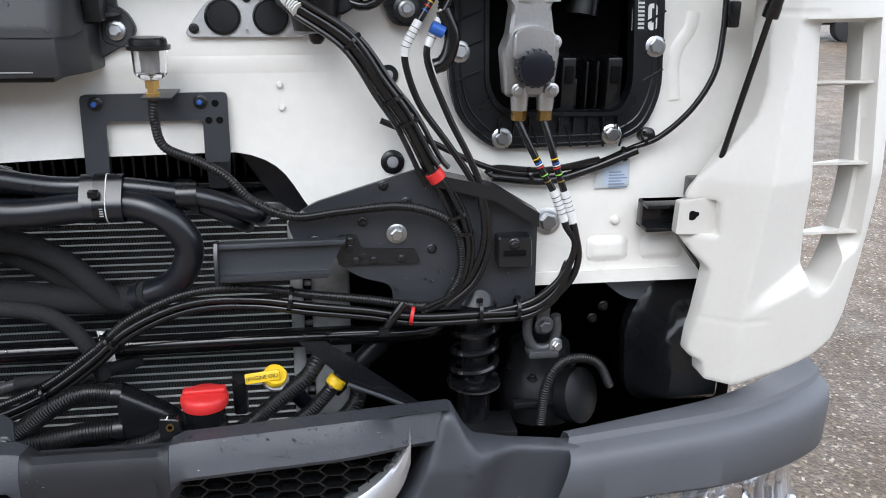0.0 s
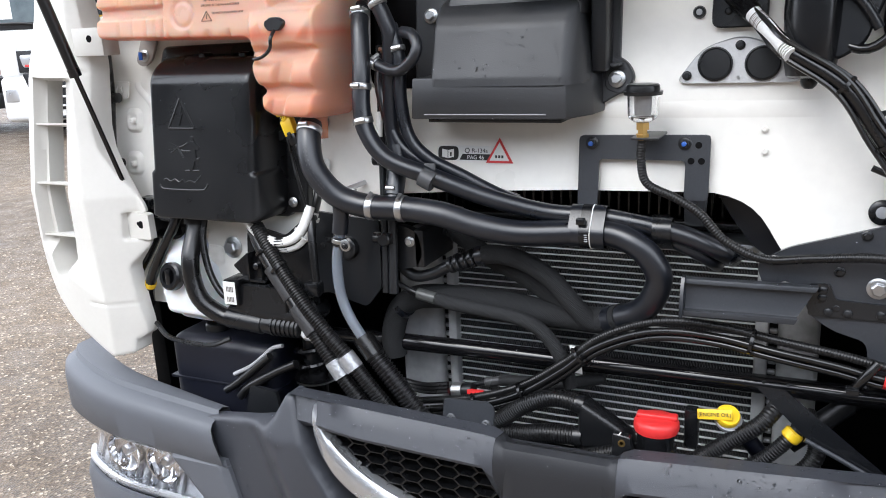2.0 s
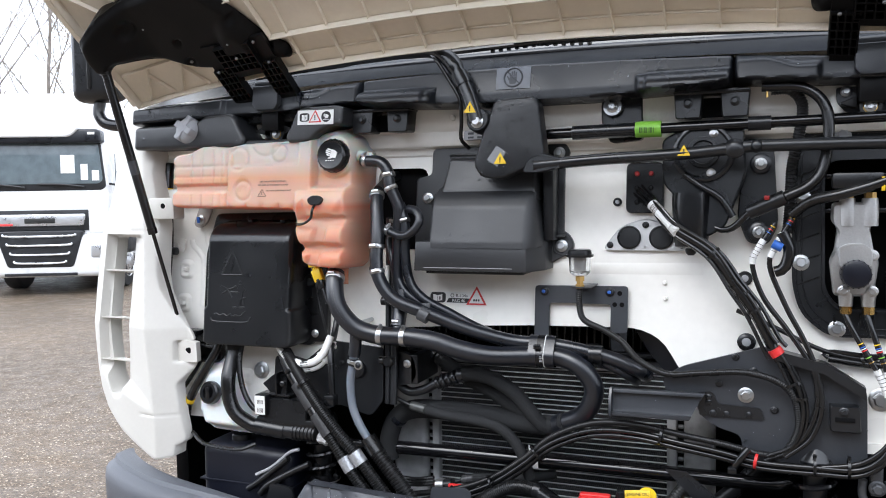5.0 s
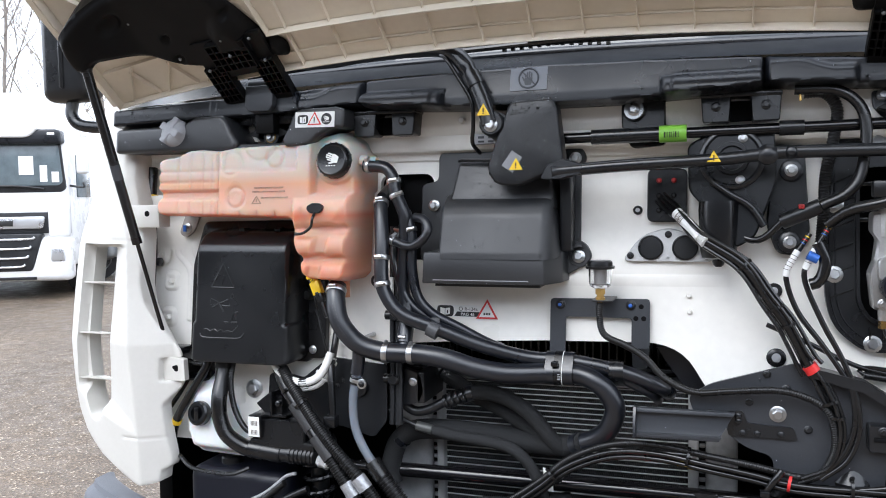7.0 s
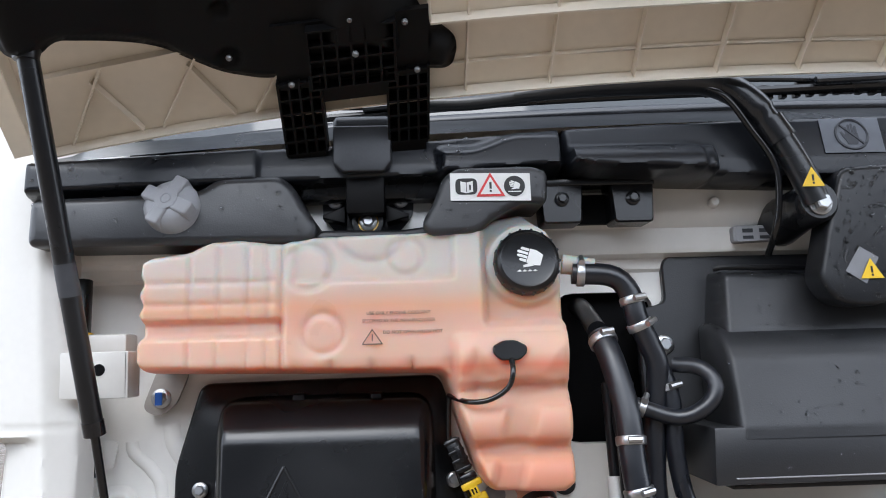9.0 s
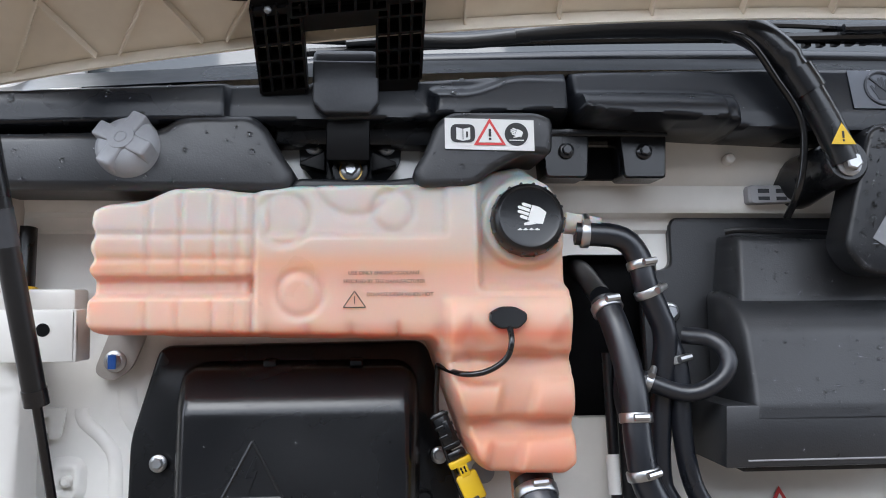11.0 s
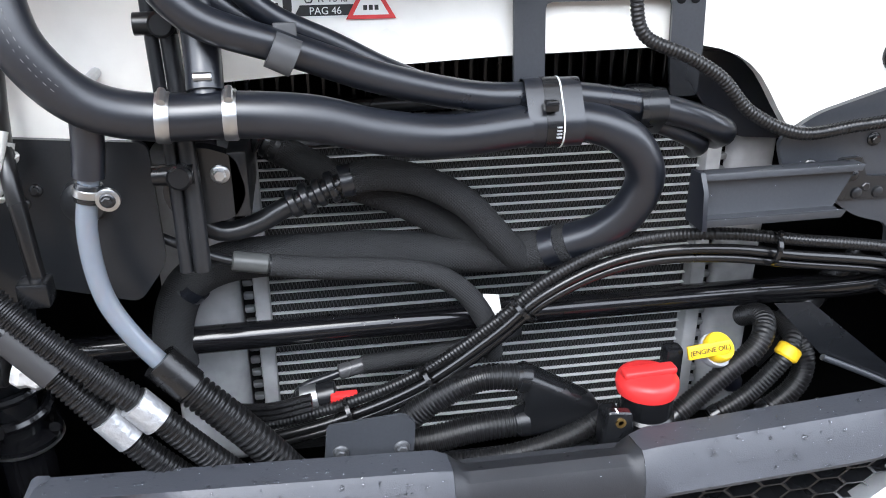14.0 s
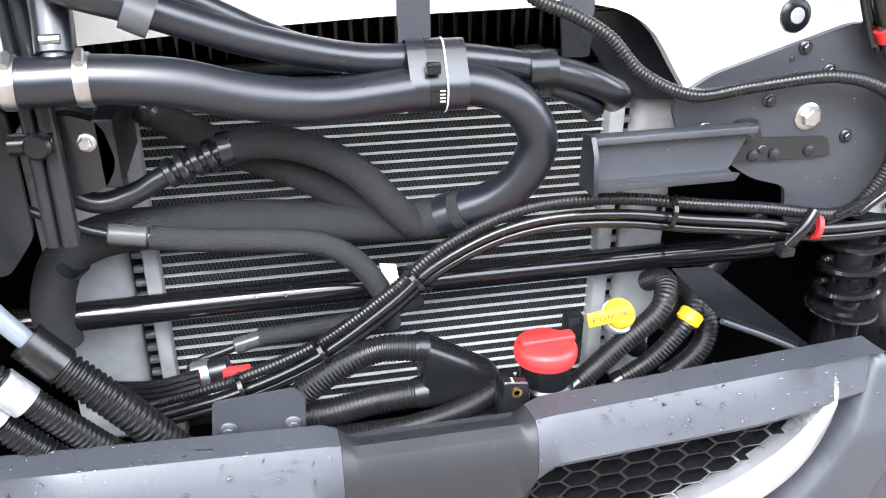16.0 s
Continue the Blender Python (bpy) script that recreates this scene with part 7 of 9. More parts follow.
part("face", plate(rounded([(0.310, 1.512), (0.309, 1.552), (0.328, 1.560), (0.353, 1.560), (0.371, 1.552), (0.371, 1.513)], 0.008), 0.0, 0.018, put=ycon(1.478), bevel=0.003), alu, val)
for x in (0.325, 0.369):
    part("port", turned((x, 1.49, 1.425), (0, 0, 1), [(0, 0.014), (0.03, 0.016)], 16), alu, val)
    part("union", rod((x, 1.49, 1.408), (x, 1.49, 1.428), 0.0125, 6), brass, val, "brass union nut")
    part("upper_port", turned((x, 1.49, 1.60), (0, 0, 1), [(0, 0.017), (0.035, 0.018), (0.06, 0.016)], 16), alu, val)
    part("upper_union", rod((x, 1.49, 1.655), (x, 1.49, 1.672), 0.0125, 6), brass, val)
    bolt(val, (x - 0.006 if x < 0.34 else x + 0.006, 1.474, 1.537), 0.008, (0, -1, 0), alu)
    bolt(val, (x - 0.006 if x < 0.34 else x + 0.006, 1.474, 1.46), 0.008, (0, -1, 0), alu)
kn = part("knob", turned((0.341, 1.478, 1.498), (0, -1, 0), [(0, 0.024), (0.006, 0.031), (0.03, 0.030), (0.037, 0.027), (0.039, 0.02), (0.0395, 0.0)], 36), navy, val, "dark blue ribbed knob")
for k in range(18):
    a = 2 * math.pi * k / 18
    part("grip_rib", rod((0.341 + 0.0305 * math.cos(a), 1.47, 1.498 + 0.0305 * math.sin(a)), (0.341 + 0.0300 * math.cos(a), 1.447, 1.498 + 0.0300 * math.sin(a)), 0.0016, 6), navy, kn)
part("wire_loom", tube([(0.215, 1.500, 1.625), (0.254, 1.470, 1.655), (0.312, 1.455, 1.670), (0.391, 1.455, 1.695), (0.450, 1.460, 1.725)], 0.012, 10), cable_m, val)
part("connector", box(0.292, 0.392, 1.450, 1.480, 1.680, 1.715, 0.006), black_s, val)
part("yellow_clip", box(0.386, 0.393, 1.446, 1.452, 1.675, 1.705, 0.001), yellow, val)
for pts in ([(0.319, 1.490, 1.421), (0.338, 1.475, 1.375), (0.370, 1.468, 1.317), (0.392, 1.466, 1.277), (0.412, 1.465, 1.226), (0.431, 1.467, 1.194), (0.423, 1.470, 1.152), (0.396, 1.475, 1.108), (0.346, 1.480, 1.075), (0.247, 1.480, 1.058)], [(0.363, 1.490, 1.421), (0.377, 1.475, 1.374), (0.395, 1.468, 1.316), (0.413, 1.466, 1.266), (0.430, 1.466, 1.212), (0.440, 1.470, 1.162), (0.425, 1.475, 1.113), (0.376, 1.480, 1.073), (0.277, 1.485, 1.053)]):
    h = hose("brake_line", pts, 0.0062, "black brake line with coloured rings and a white barcode sleeve", "brake line", cable_m, 12, group="brake lines")
    seq = spline(pts, 0.004)
    n = len(seq)
    for k, (c, f) in enumerate(((yellow, 0.165), (blue, 0.18), (label_w, 0.19), (red, 0.20), (green, 0.225), (brass, 0.25))):
        i = int(n * f)
        part("ring", rod(seq[i], seq[i + 1].lerp(seq[i], 0.45), 0.0066, 12), c, h)
    i0, i1 = int(n * 0.29), int(n * 0.43)
    sv = part("code_sleeve", tube(seq[i0:i1:3], 0.0080, 12), sleeve_w, h, "white barcode sleeve")
    for i in range(i0 + 3, i1 - 6, 2):
        part("code_bar", rod(seq[i], seq[i + 1].lerp(seq[i], 0.72), 0.0083, 12), label_k, sv)

# ---- wiring on the right ----
hn = thing("wiring_harness", "black taped wiring harness running down to the pivot plate", "wiring harness", (0.197, 1.490, 1.211))
main = [W(-0.105, 0.050, 1.658), W(-0.076, 0.080, 1.629), W(-0.038, 0.111, 1.592), (0.047, 1.485, 1.536), (0.100, 1.484, 1.460), (0.137, 1.484, 1.408), (0.174, 1.484, 1.336), (0.188, 1.484, 1.315)]
part("trunk", tube(main[2:], 0.0105, 12), cable_m, hn)
for k in range(4):
    o = Vector((0.006 * math.cos(k * 1.57), 0.004 * math.sin(k * 1.57), 0.009 * math.cos(k * 1.57 + 1)))
    part("wire", tube([Vector(p) + o * (1 + 0.3 * i) for i, p in enumerate(main)] , 0.0045, 8), cable_m, hn)
    part("wire", tube([Vector((0.188, 1.484, 1.315)) + o, Vector((0.211, 1.482, 1.275)) + o * 1.5, Vector((0.234, 1.480, 1.221)) + o * 1.5, Vector((0.242, 1.480, 1.162)) + o * 1.3, Vector((0.222, 1.480, 1.102)) + o, Vector((0.168, 1.483, 1.071)) + o], 0.0045, 8), cable_m, hn)
sl0, sl1 = Vector(main[0]).lerp(main[1], 0.3), Vector(main[1]).lerp(main[2], 0.9)
sv = part("code_sleeve", tube([sl0, sl1], 0.0140, 16), sleeve_w, hn, "white printed sleeve round the bundle")
for q in range(7):
    a = sl0.lerp(sl1, 0.12 + 0.035 * q)
    part("code_bar", rod(a, a + (sl1 - sl0) * (0.012 if q % 3 else 0.022), 0.0143, 16), print_g, sv)
for q in range(4):
    a = sl1 + (sl1 - sl0) * (0.03 + 0.05 * q)
    part("collar_ring", rod(a, a + (sl1 - sl0) * 0.025, 0.0135, 14), label_w, hn)
for k in range(4):
    o = Vector((0.007 * (k - 1.5), 0, 0.006 * (k - 1.5)))
    part("sheath", tube([Vector(main[0]) + o + Vector((-0.035, 0.04, 0.03)), Vector(main[0]) + o, sl0 + o * 0.8 + (sl1 - sl0) * 0.1], 0.0036, 8), cable_m, hn)
part("red_tape", tube([(0.180, 1.484, 1.324), (0.190, 1.484, 1.310)], 0.0155, 16), red, hn, "red tape band")
for p, q in (((0.047, 1.485, 1.536), (0.7, 0, -0.7)), ((0.112, 1.484, 1.445), (0.5, 0, -0.85)), ((0.137, 1.484, 1.408), (0.45, 0, -0.9)), ((0.236, 1.480, 1.216), (0, 0, 1)), ((0.218, 1.480, 1.246), (0.4, 0, -0.9))):
    tie(hn, p, q, 0.0165)
for pts in ([(0.180, 1.500, 1.605), (0.146, 1.490, 1.551), (0.133, 1.490, 1.512), (0.156, 1.490, 1.440), (0.204, 1.488, 1.372), (0.244, 1.486, 1.313), (0.264, 1.483, 1.272), (0.270, 1.480, 1.199), (0.248, 1.480, 1.134), (0.202, 1.482, 1.082)], [(0.220, 1.500, 1.625), (0.180, 1.490, 1.551), (0.170, 1.490, 1.507), (0.204, 1.488, 1.420), (0.243, 1.486, 1.344), (0.267, 1.483, 1.282), (0.280, 1.480, 1.201), (0.259, 1.480, 1.127), (0.207, 1.482, 1.078)]):
    h = hose("air_line", pts, 0.0058, "thin black air line with a white barcode sleeve", "air line", cable_m, 10, group="air lines")
    seq = spline(pts, 0.004)
    i0, i1 = int(len(seq) * 0.08), int(len(seq) * 0.2)
    sv = part("code_sleeve", tube(seq[i0:i1:3], 0.0076, 12), sleeve_w, h, "white barcode sleeve")
    for i in range(i0 + 3, i1 - 5, 2):
        part("code_bar", rod(seq[i], seq[i + 1].lerp(seq[i], 0.72), 0.0079, 12), label_k, sv)
    for k, c in enumerate((yellow, red, blue)):
        part("ring", rod(seq[2 + k * 2], seq[3 + k * 2].lerp(seq[2 + k * 2], 0.5), 0.0062, 10), c, h)
bl = thing("blue_clip", "blue plastic clip on an air line", "clip", (0.190, 1.480, 1.551))
part("clip", tube([(0.175, 1.483, 1.561), (0.195, 1.483, 1.551)], 0.010, 12), blue, bl)
part("loop", tube([(0.195, 1.490, 1.586), (0.210, 1.488, 1.546), (0.200, 1.488, 1.507), (0.181, 1.490, 1.497)], 0.013, 10), cable_m, bl)
hr = thing("speed_sensor_lead", "black taped lead clipped along the bulkhead", "cable", W(0.395, 0.021, 1.300))
lead = [W(0.098, 0.031, 1.398), W(0.183, 0.031, 1.361), W(0.253, 0.026, 1.326), W(0.305, 0.023, 1.307), W(0.367, 0.021, 1.298), W(0.429, 0.021, 1.307), W(0.493, 0.021, 1.316), W(0.556, 0.021, 1.341), W(0.603, 0.031, 1.362), W(0.652, 0.051, 1.414), W(0.686, 0.061, 1.477), W(0.697, 0.061, 1.543), W(0.699, 0.061, 1.607)]
part("lead", tube(lead, 0.0055, 10), cable_m, hr)
part("taped_loop", tube([W(0.296, 0.023, 1.295), W(0.395, 0.023, 1.286), W(0.474, 0.023, 1.304), W(0.563, 0.026, 1.338)], 0.0085, 10), cable_m, hr)
part("taped_loop", tube([W(0.296, 0.023, 1.297), W(0.286, 0.023, 1.304), W(0.306, 0.023, 1.311), W(0.395, 0.023, 1.305), W(0.494, 0.023, 1.322)], 0.0055, 8), cable_m, hr)
part("connector", box(0.70, 0.72, wall(1.56) - 0.075, wall(1.56) - 0.05, 1.555, 1.60, 0.004), black_s, hr)
for x, z in ((0.540, 1.328), (0.366, 1.295), (0.578, 1.355)):
    tie(hr, W(x, 0.022, z), (1, 0, 0.3), 0.012)
part("push_clip", turned(W(0.585, 0.001, 1.361), OUT, [(0, 0.014), (0.02, 0.014), (0.024, 0.008)], 16), black_s, hr)
bag = thing("document_bag", "small clear plastic bag with a bluish printed sheet", "bag", W(0.524, 0.011, 1.260))
wsheet([(0.492, 1.264), (0.559, 1.269), (0.558, 1.322), (0.496, 1.316)], 0.006, material("bag_film", (0.55, 0.58, 0.60), 0.25, vary=0.08), bag, "film")
wsheet([(0.507, 1.270), (0.553, 1.273), (0.553, 1.308), (0.509, 1.304)], 0.0075, material("printed_sheet", (0.48, 0.56, 0.66), 0.5, vary=0.05), bag, "sheet")
for k in range(6):
    z = 1.266 + k * 0.0055
    wsheet([(0.518, z), (0.518 + 0.036 - 0.006 * (k % 3), z), (0.518 + 0.036 - 0.006 * (k % 3), z + 0.002), (0.518, z + 0.002)], 0.0086, material("blue_print", (0.20, 0.28, 0.42), 0.5), bag, "print_bar")

# ---- relay connector behind the harness ----
red_dark = material("dark_red_seal", (0.25, 0.015, 0.015), 0.4)
rb = thing("cable_gland_box", "black cable entry with red seals in the bulkhead", "cable entry", W(-0.12, 0.01, 1.63))
part("frame", plate(rounded([(-0.165, 1.63), (-0.078, 1.63), (-0.078, 1.75), (-0.165, 1.75)], 0.015), 0.0, 0.018, bevel=0.003), black_s, rb)
for i in range(2):
    for j in range(3):
        part("seal", turned(W(-0.14 + i * 0.034, 0.018, 1.655 + j * 0.035), OUT, [(0, 0.0065), (0.004, 0.006), (0.006, 0.0035)], 14), red_dark if j == 2 else black_s, rb)

# connector with red latch
cn = thing("motor_connector", "black cable connector with a red latch", "connector", (0.2, 1.50, 1.66))
part("body", tube([(0.125, 1.51, 1.63), (0.165, 1.50, 1.648), (0.20, 1.495, 1.664)], 0.017, 12), black_s, cn)
part("red_latch", box(0.156, 0.168, 1.481, 1.50, 1.658, 1.668, 0.002), red_dark, cn)
part("cable", tube([(0.20, 1.495, 1.664), (0.25, 1.50, 1.69), (0.28, 1.51, 1.74), (0.285, 1.52, 1.85), (0.24, 1.53, 1.905), (0.15, 1.54, 1.915)], 0.012, 10), cable_m, cn)
part("cable", tube([(0.125, 1.51, 1.63), (0.09, 1.52, 1.595), (0.06, 1.53, 1.59), (0.02, 1.54, 1.61)], 0.008, 10), cable_m, cn)
fh = thing("flexible_conduit", "black flexible conduit running down beside the pedal plate", "conduit", W(0.215, 0.06, 1.6))
part("tube", tube([W(0.17, 0.10, 1.908), W(0.21, 0.10, 1.905), W(0.235, 0.09, 1.87), W(0.228, 0.08, 1.80), W(0.215, 0.07, 1.73), W(0.212, 0.06, 1.65), W(0.208, 0.05, 1.58)], 0.013, 12, ribs=0.006), conduit_m, fh)
part("yellow_clip", tube([W(0.158, 0.11, 1.915), W(0.162, 0.11, 1.895), W(0.161, 0.11, 1.89)], 0.0028, 8), brass, fh)

# ---- corner panels ----
def corner(m, side, name_label):
    c = thing("corner_panel", name_label, "corner panel", (m(0.8), 1.5, 0.9), "corner panels")

    def put(x, d, z):
        y = 1.405 + 0.12 * (x - 0.64) + 1.1 * max(0, x - 0.82) ** 2 + 0.185 * max(0, z - 1.3)
        return Vector((m(x), y - d, z))

    inner = [(0.690, 0.922), (0.686, 0.955), (0.660, 0.968), (0.662, 1.0), (0.672, 1.045), (0.684, 1.135), (0.640, 1.182), (0.626, 1.202), (0.692, 1.200), (0.690, 1.264), (0.632, 1.265), (0.640, 1.285), (0.702, 1.358), (0.737, 1.41), (0.752, 1.46), (0.760, 1.60), (0.775, 1.66), (0.80, 1.76), (0.808, 2.000)]
    # the outer edge sweeps in to the tip, more so on the driver's side
    sweep = [(1.026, 1.40), (1.013, 1.25), (0.996, 1.13), (0.976, 1.03), (0.954, 0.982), (0.908, 0.957), (0.83, 0.936), (0.75, 0.919)] if side > 0 else [(1.028, 1.40), (1.020, 1.27), (1.004, 1.16), (0.982, 1.10), (0.945, 1.045), (0.88, 0.99), (0.80, 0.943), (0.745, 0.915)]
    outside = [(0.835, 2.020), (0.910, 2.040), (0.962, 1.90), (0.966, 1.72), (0.988, 1.65), (1.015, 1.60), (1.026, 1.56), *sweep]
    slot = rounded([(0.862, 1.565), (0.970, 1.565), (0.970, 1.45), (0.964, 1.25), (0.949, 1.15), (0.925, 1.095), (0.895, 1.082), (0.872, 1.10), (0.864, 1.2)], 0.012)

    def depth(x, z, s):
        ridge = 0.735 + 0.060 * np.clip((z - 1.0) / 0.55, 0, 1.6) ** 1.2
        low = 1.036 + 0.45 * np.maximum(0, x - 0.715)
        t = np.clip((x - ridge) / np.maximum(0.868 - ridge, 0.02), 0, 1)
        scoop = 0.036 * t * step(z, low, low + 0.035) * step(-z, -1.575, -1.567) * step(-x, -0.985, -0.972)
        fold = 0.05 * np.clip((ridge - x) / 0.07, 0, 1.5)
        d = -scoop - fold
        d -= 0.0025 * step(-s, -0.004, 0.0)
        d -= 0.0025 * np.exp(-((z - 1.046) / 0.0022) ** 2) * step(-x, -0.80, -0.79)
        d -= 0.0025 * np.exp(-((z - 1.585) / 0.0022) ** 2) * step(-x, -0.86, -0.85)
        return d

    part("panel", relief(rounded(inner + outside, 0.008, 3), depth, 0.005, back=-0.085, put=put, holes=[slot]), white_p, c, smooth=50)
    for z in (1.462, 1.32, 1.19):
        b = bmesh.new()
        a = [put(0.856, -0.083, z - 0.012), put(0.976, -0.083, z - 0.012), put(0.976, -0.006, z), put(0.856, -0.045, z)]
        lo, hi = [b.verts.new(v) for v in a], [b.verts.new(v + Vector((0, 0, 0.005))) for v in a]
        b.faces.new(lo)
        b.faces.new(hi[::-1])
        for i in range(4):
            b.faces.new((lo[i - 1], lo[i], hi[i], hi[i - 1]))
        part("slot_fin", b, white_p, c)
    # mounting lugs, the shade of their holes laid on as dark discs
    part("lug", plate(rounded([(0.616, 1.203), (0.696, 1.197), (0.696, 1.268), (0.618, 1.262)], 0.004), -0.085, -0.066, put=put), white_p, c)
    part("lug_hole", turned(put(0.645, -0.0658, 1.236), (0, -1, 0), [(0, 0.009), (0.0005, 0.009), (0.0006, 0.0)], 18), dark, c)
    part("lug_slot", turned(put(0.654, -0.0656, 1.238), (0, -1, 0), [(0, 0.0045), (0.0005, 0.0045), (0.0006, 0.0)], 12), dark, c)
    bk = thing("panel_stay", "black bracket behind the corner panel", "bracket", (m(0.6), 1.5, 1.2), "panel stays")
    for nm, z0, z1, y0 in (("arm", 1.197, 1.249, 1.522), ("arm_flange", 1.240, 1.249, 1.498), ("arm_flange", 1.197, 1.206, 1.498)):
        part(nm, box(min(m(0.572), m(0.66)), max(m(0.572), m(0.66)), y0, 1.55, z0, z1, 0.004), black_s, bk)
    part("brace", tube([(m(0.640), 1.51, 1.20), (m(0.672), 1.51, 1.155), (m(0.712), 1.51, 1.105)], 0.011, 8), black_s, bk)
    yl = 1.480
    part("upper_lug", box(min(m(0.69), m(0.78)), max(m(0.69), m(0.78)), yl, yl + 0.008, 1.622, 1.684, 0.003), white_p, c)
    part("lug_web", box(min(m(0.69), m(0.696)), max(m(0.69), m(0.696)), yl, yl + 0.05, 1.622, 1.684, 0.002), white_p, c)
    # upper lug's hole, again a dark disc for its shade
    part("lug_hole", turned((m(0.728), yl - 0.0002, 1.660), (0, -1, 0), [(0, 0.008), (0.0005, 0.008), (0.0006, 0.0)], 16), dark, c)


corner(lambda x: x, 1, "off-white plastic corner air deflector with slots")
corner(mx, -1, "off-white plastic corner air deflector with slots")

# ---- bumper ----
bmp = thing("bumper", "dark and mid grey textured plastic bumper with hexagonal grille mesh", "bumper", (XC, 1.35, 0.3))


def strip(name, xs, sec, mat, label="", lean=0.0, first=None, owner=None):
    """A moulding along x: sec(x) gives its outline in y and z; its first end may lean."""
    bm = bmesh.new()
    prev = None
    for x in xs:
        w = 0.0 if first is None else lean * max(0, 1 - abs(x - first) / 0.12)
        row = [bm.verts.new((x - w * (0.845 - z), y, z)) for y, z in sec(x)]
        if prev:
            for i in range(len(row) - 1):
                bm.faces.new((prev[i], row[i], row[i + 1], prev[i + 1]))
        prev = row
    bmesh.ops.solidify(bm, geom=bm.faces[:], thickness=-0.006)
    return part(name, bm, mat, owner or bmp, label)


def k_of(x):
    return abs(x - XC)


def centre(x):
    """Upper lip of the bumper between the corners."""
    k = k_of(x)
    notch = 1 - float(step(np.array(k), 0.095, 0.13))
    rise = (0.032 if x > XC else 0.019) * min(1, max(0, (k - 0.11) / 0.46))
    zt = 0.905 + rise - 0.012 * notch
    e = float(step(np.array(k), 0.38, 0.58))
    y0 = 1.357 - 0.006 * k + 0.021 * e
    return [(1.43, zt - 0.05), (1.425, zt - 0.03), (1.41, zt - 0.006 - 0.01 * notch), (1.362 + 0.01 * notch, zt), (y0, zt - 0.006), (y0 - 0.012, zt - 0.03), (y0 - 0.022 + 0.02 * notch, zt - 0.05 - 0.03 * notch), (y0 - 0.018 + 0.02 * notch, zt - 0.058 - 0.05 * notch), (y0 + 0.02 - 0.036 * e, zt - 0.062 - 0.20 * notch), (y0 + 0.06 - 0.072 * e, zt - 0.07 - 0.25 * notch)]


# darker copy of the bumper plastic, shade of the centre notch included
charcoal = material("shaded_bumper_plastic", (0.020, 0.021, 0.024), 0.40, vary=0.15, grain=600, bump=0.12)
cv = thing("bumper_centre_cover", "moulded centre cover between the grille meshes, coloured darker for shade", "cover", (XC, 1.36, 0.6))
for a, b, n, sd in ((mx(0.196), XC - 0.116, 26, 21), (XC + 0.116, 0.196, 26, 22)):
    rain(strip("upper_lip", np.linspace(a, b, n), centre, dark_p, "dark grey textured upper lip"), 210, sd, 0.0012, 0.0042, (0, -0.7, 0.7))
rain(strip("cover_lip", np.linspace(XC - 0.1155, XC + 0.1155, 24), centre, charcoal, owner=cv), 50, 23, 0.0012, 0.0036, (0, -0.7, 0.7))
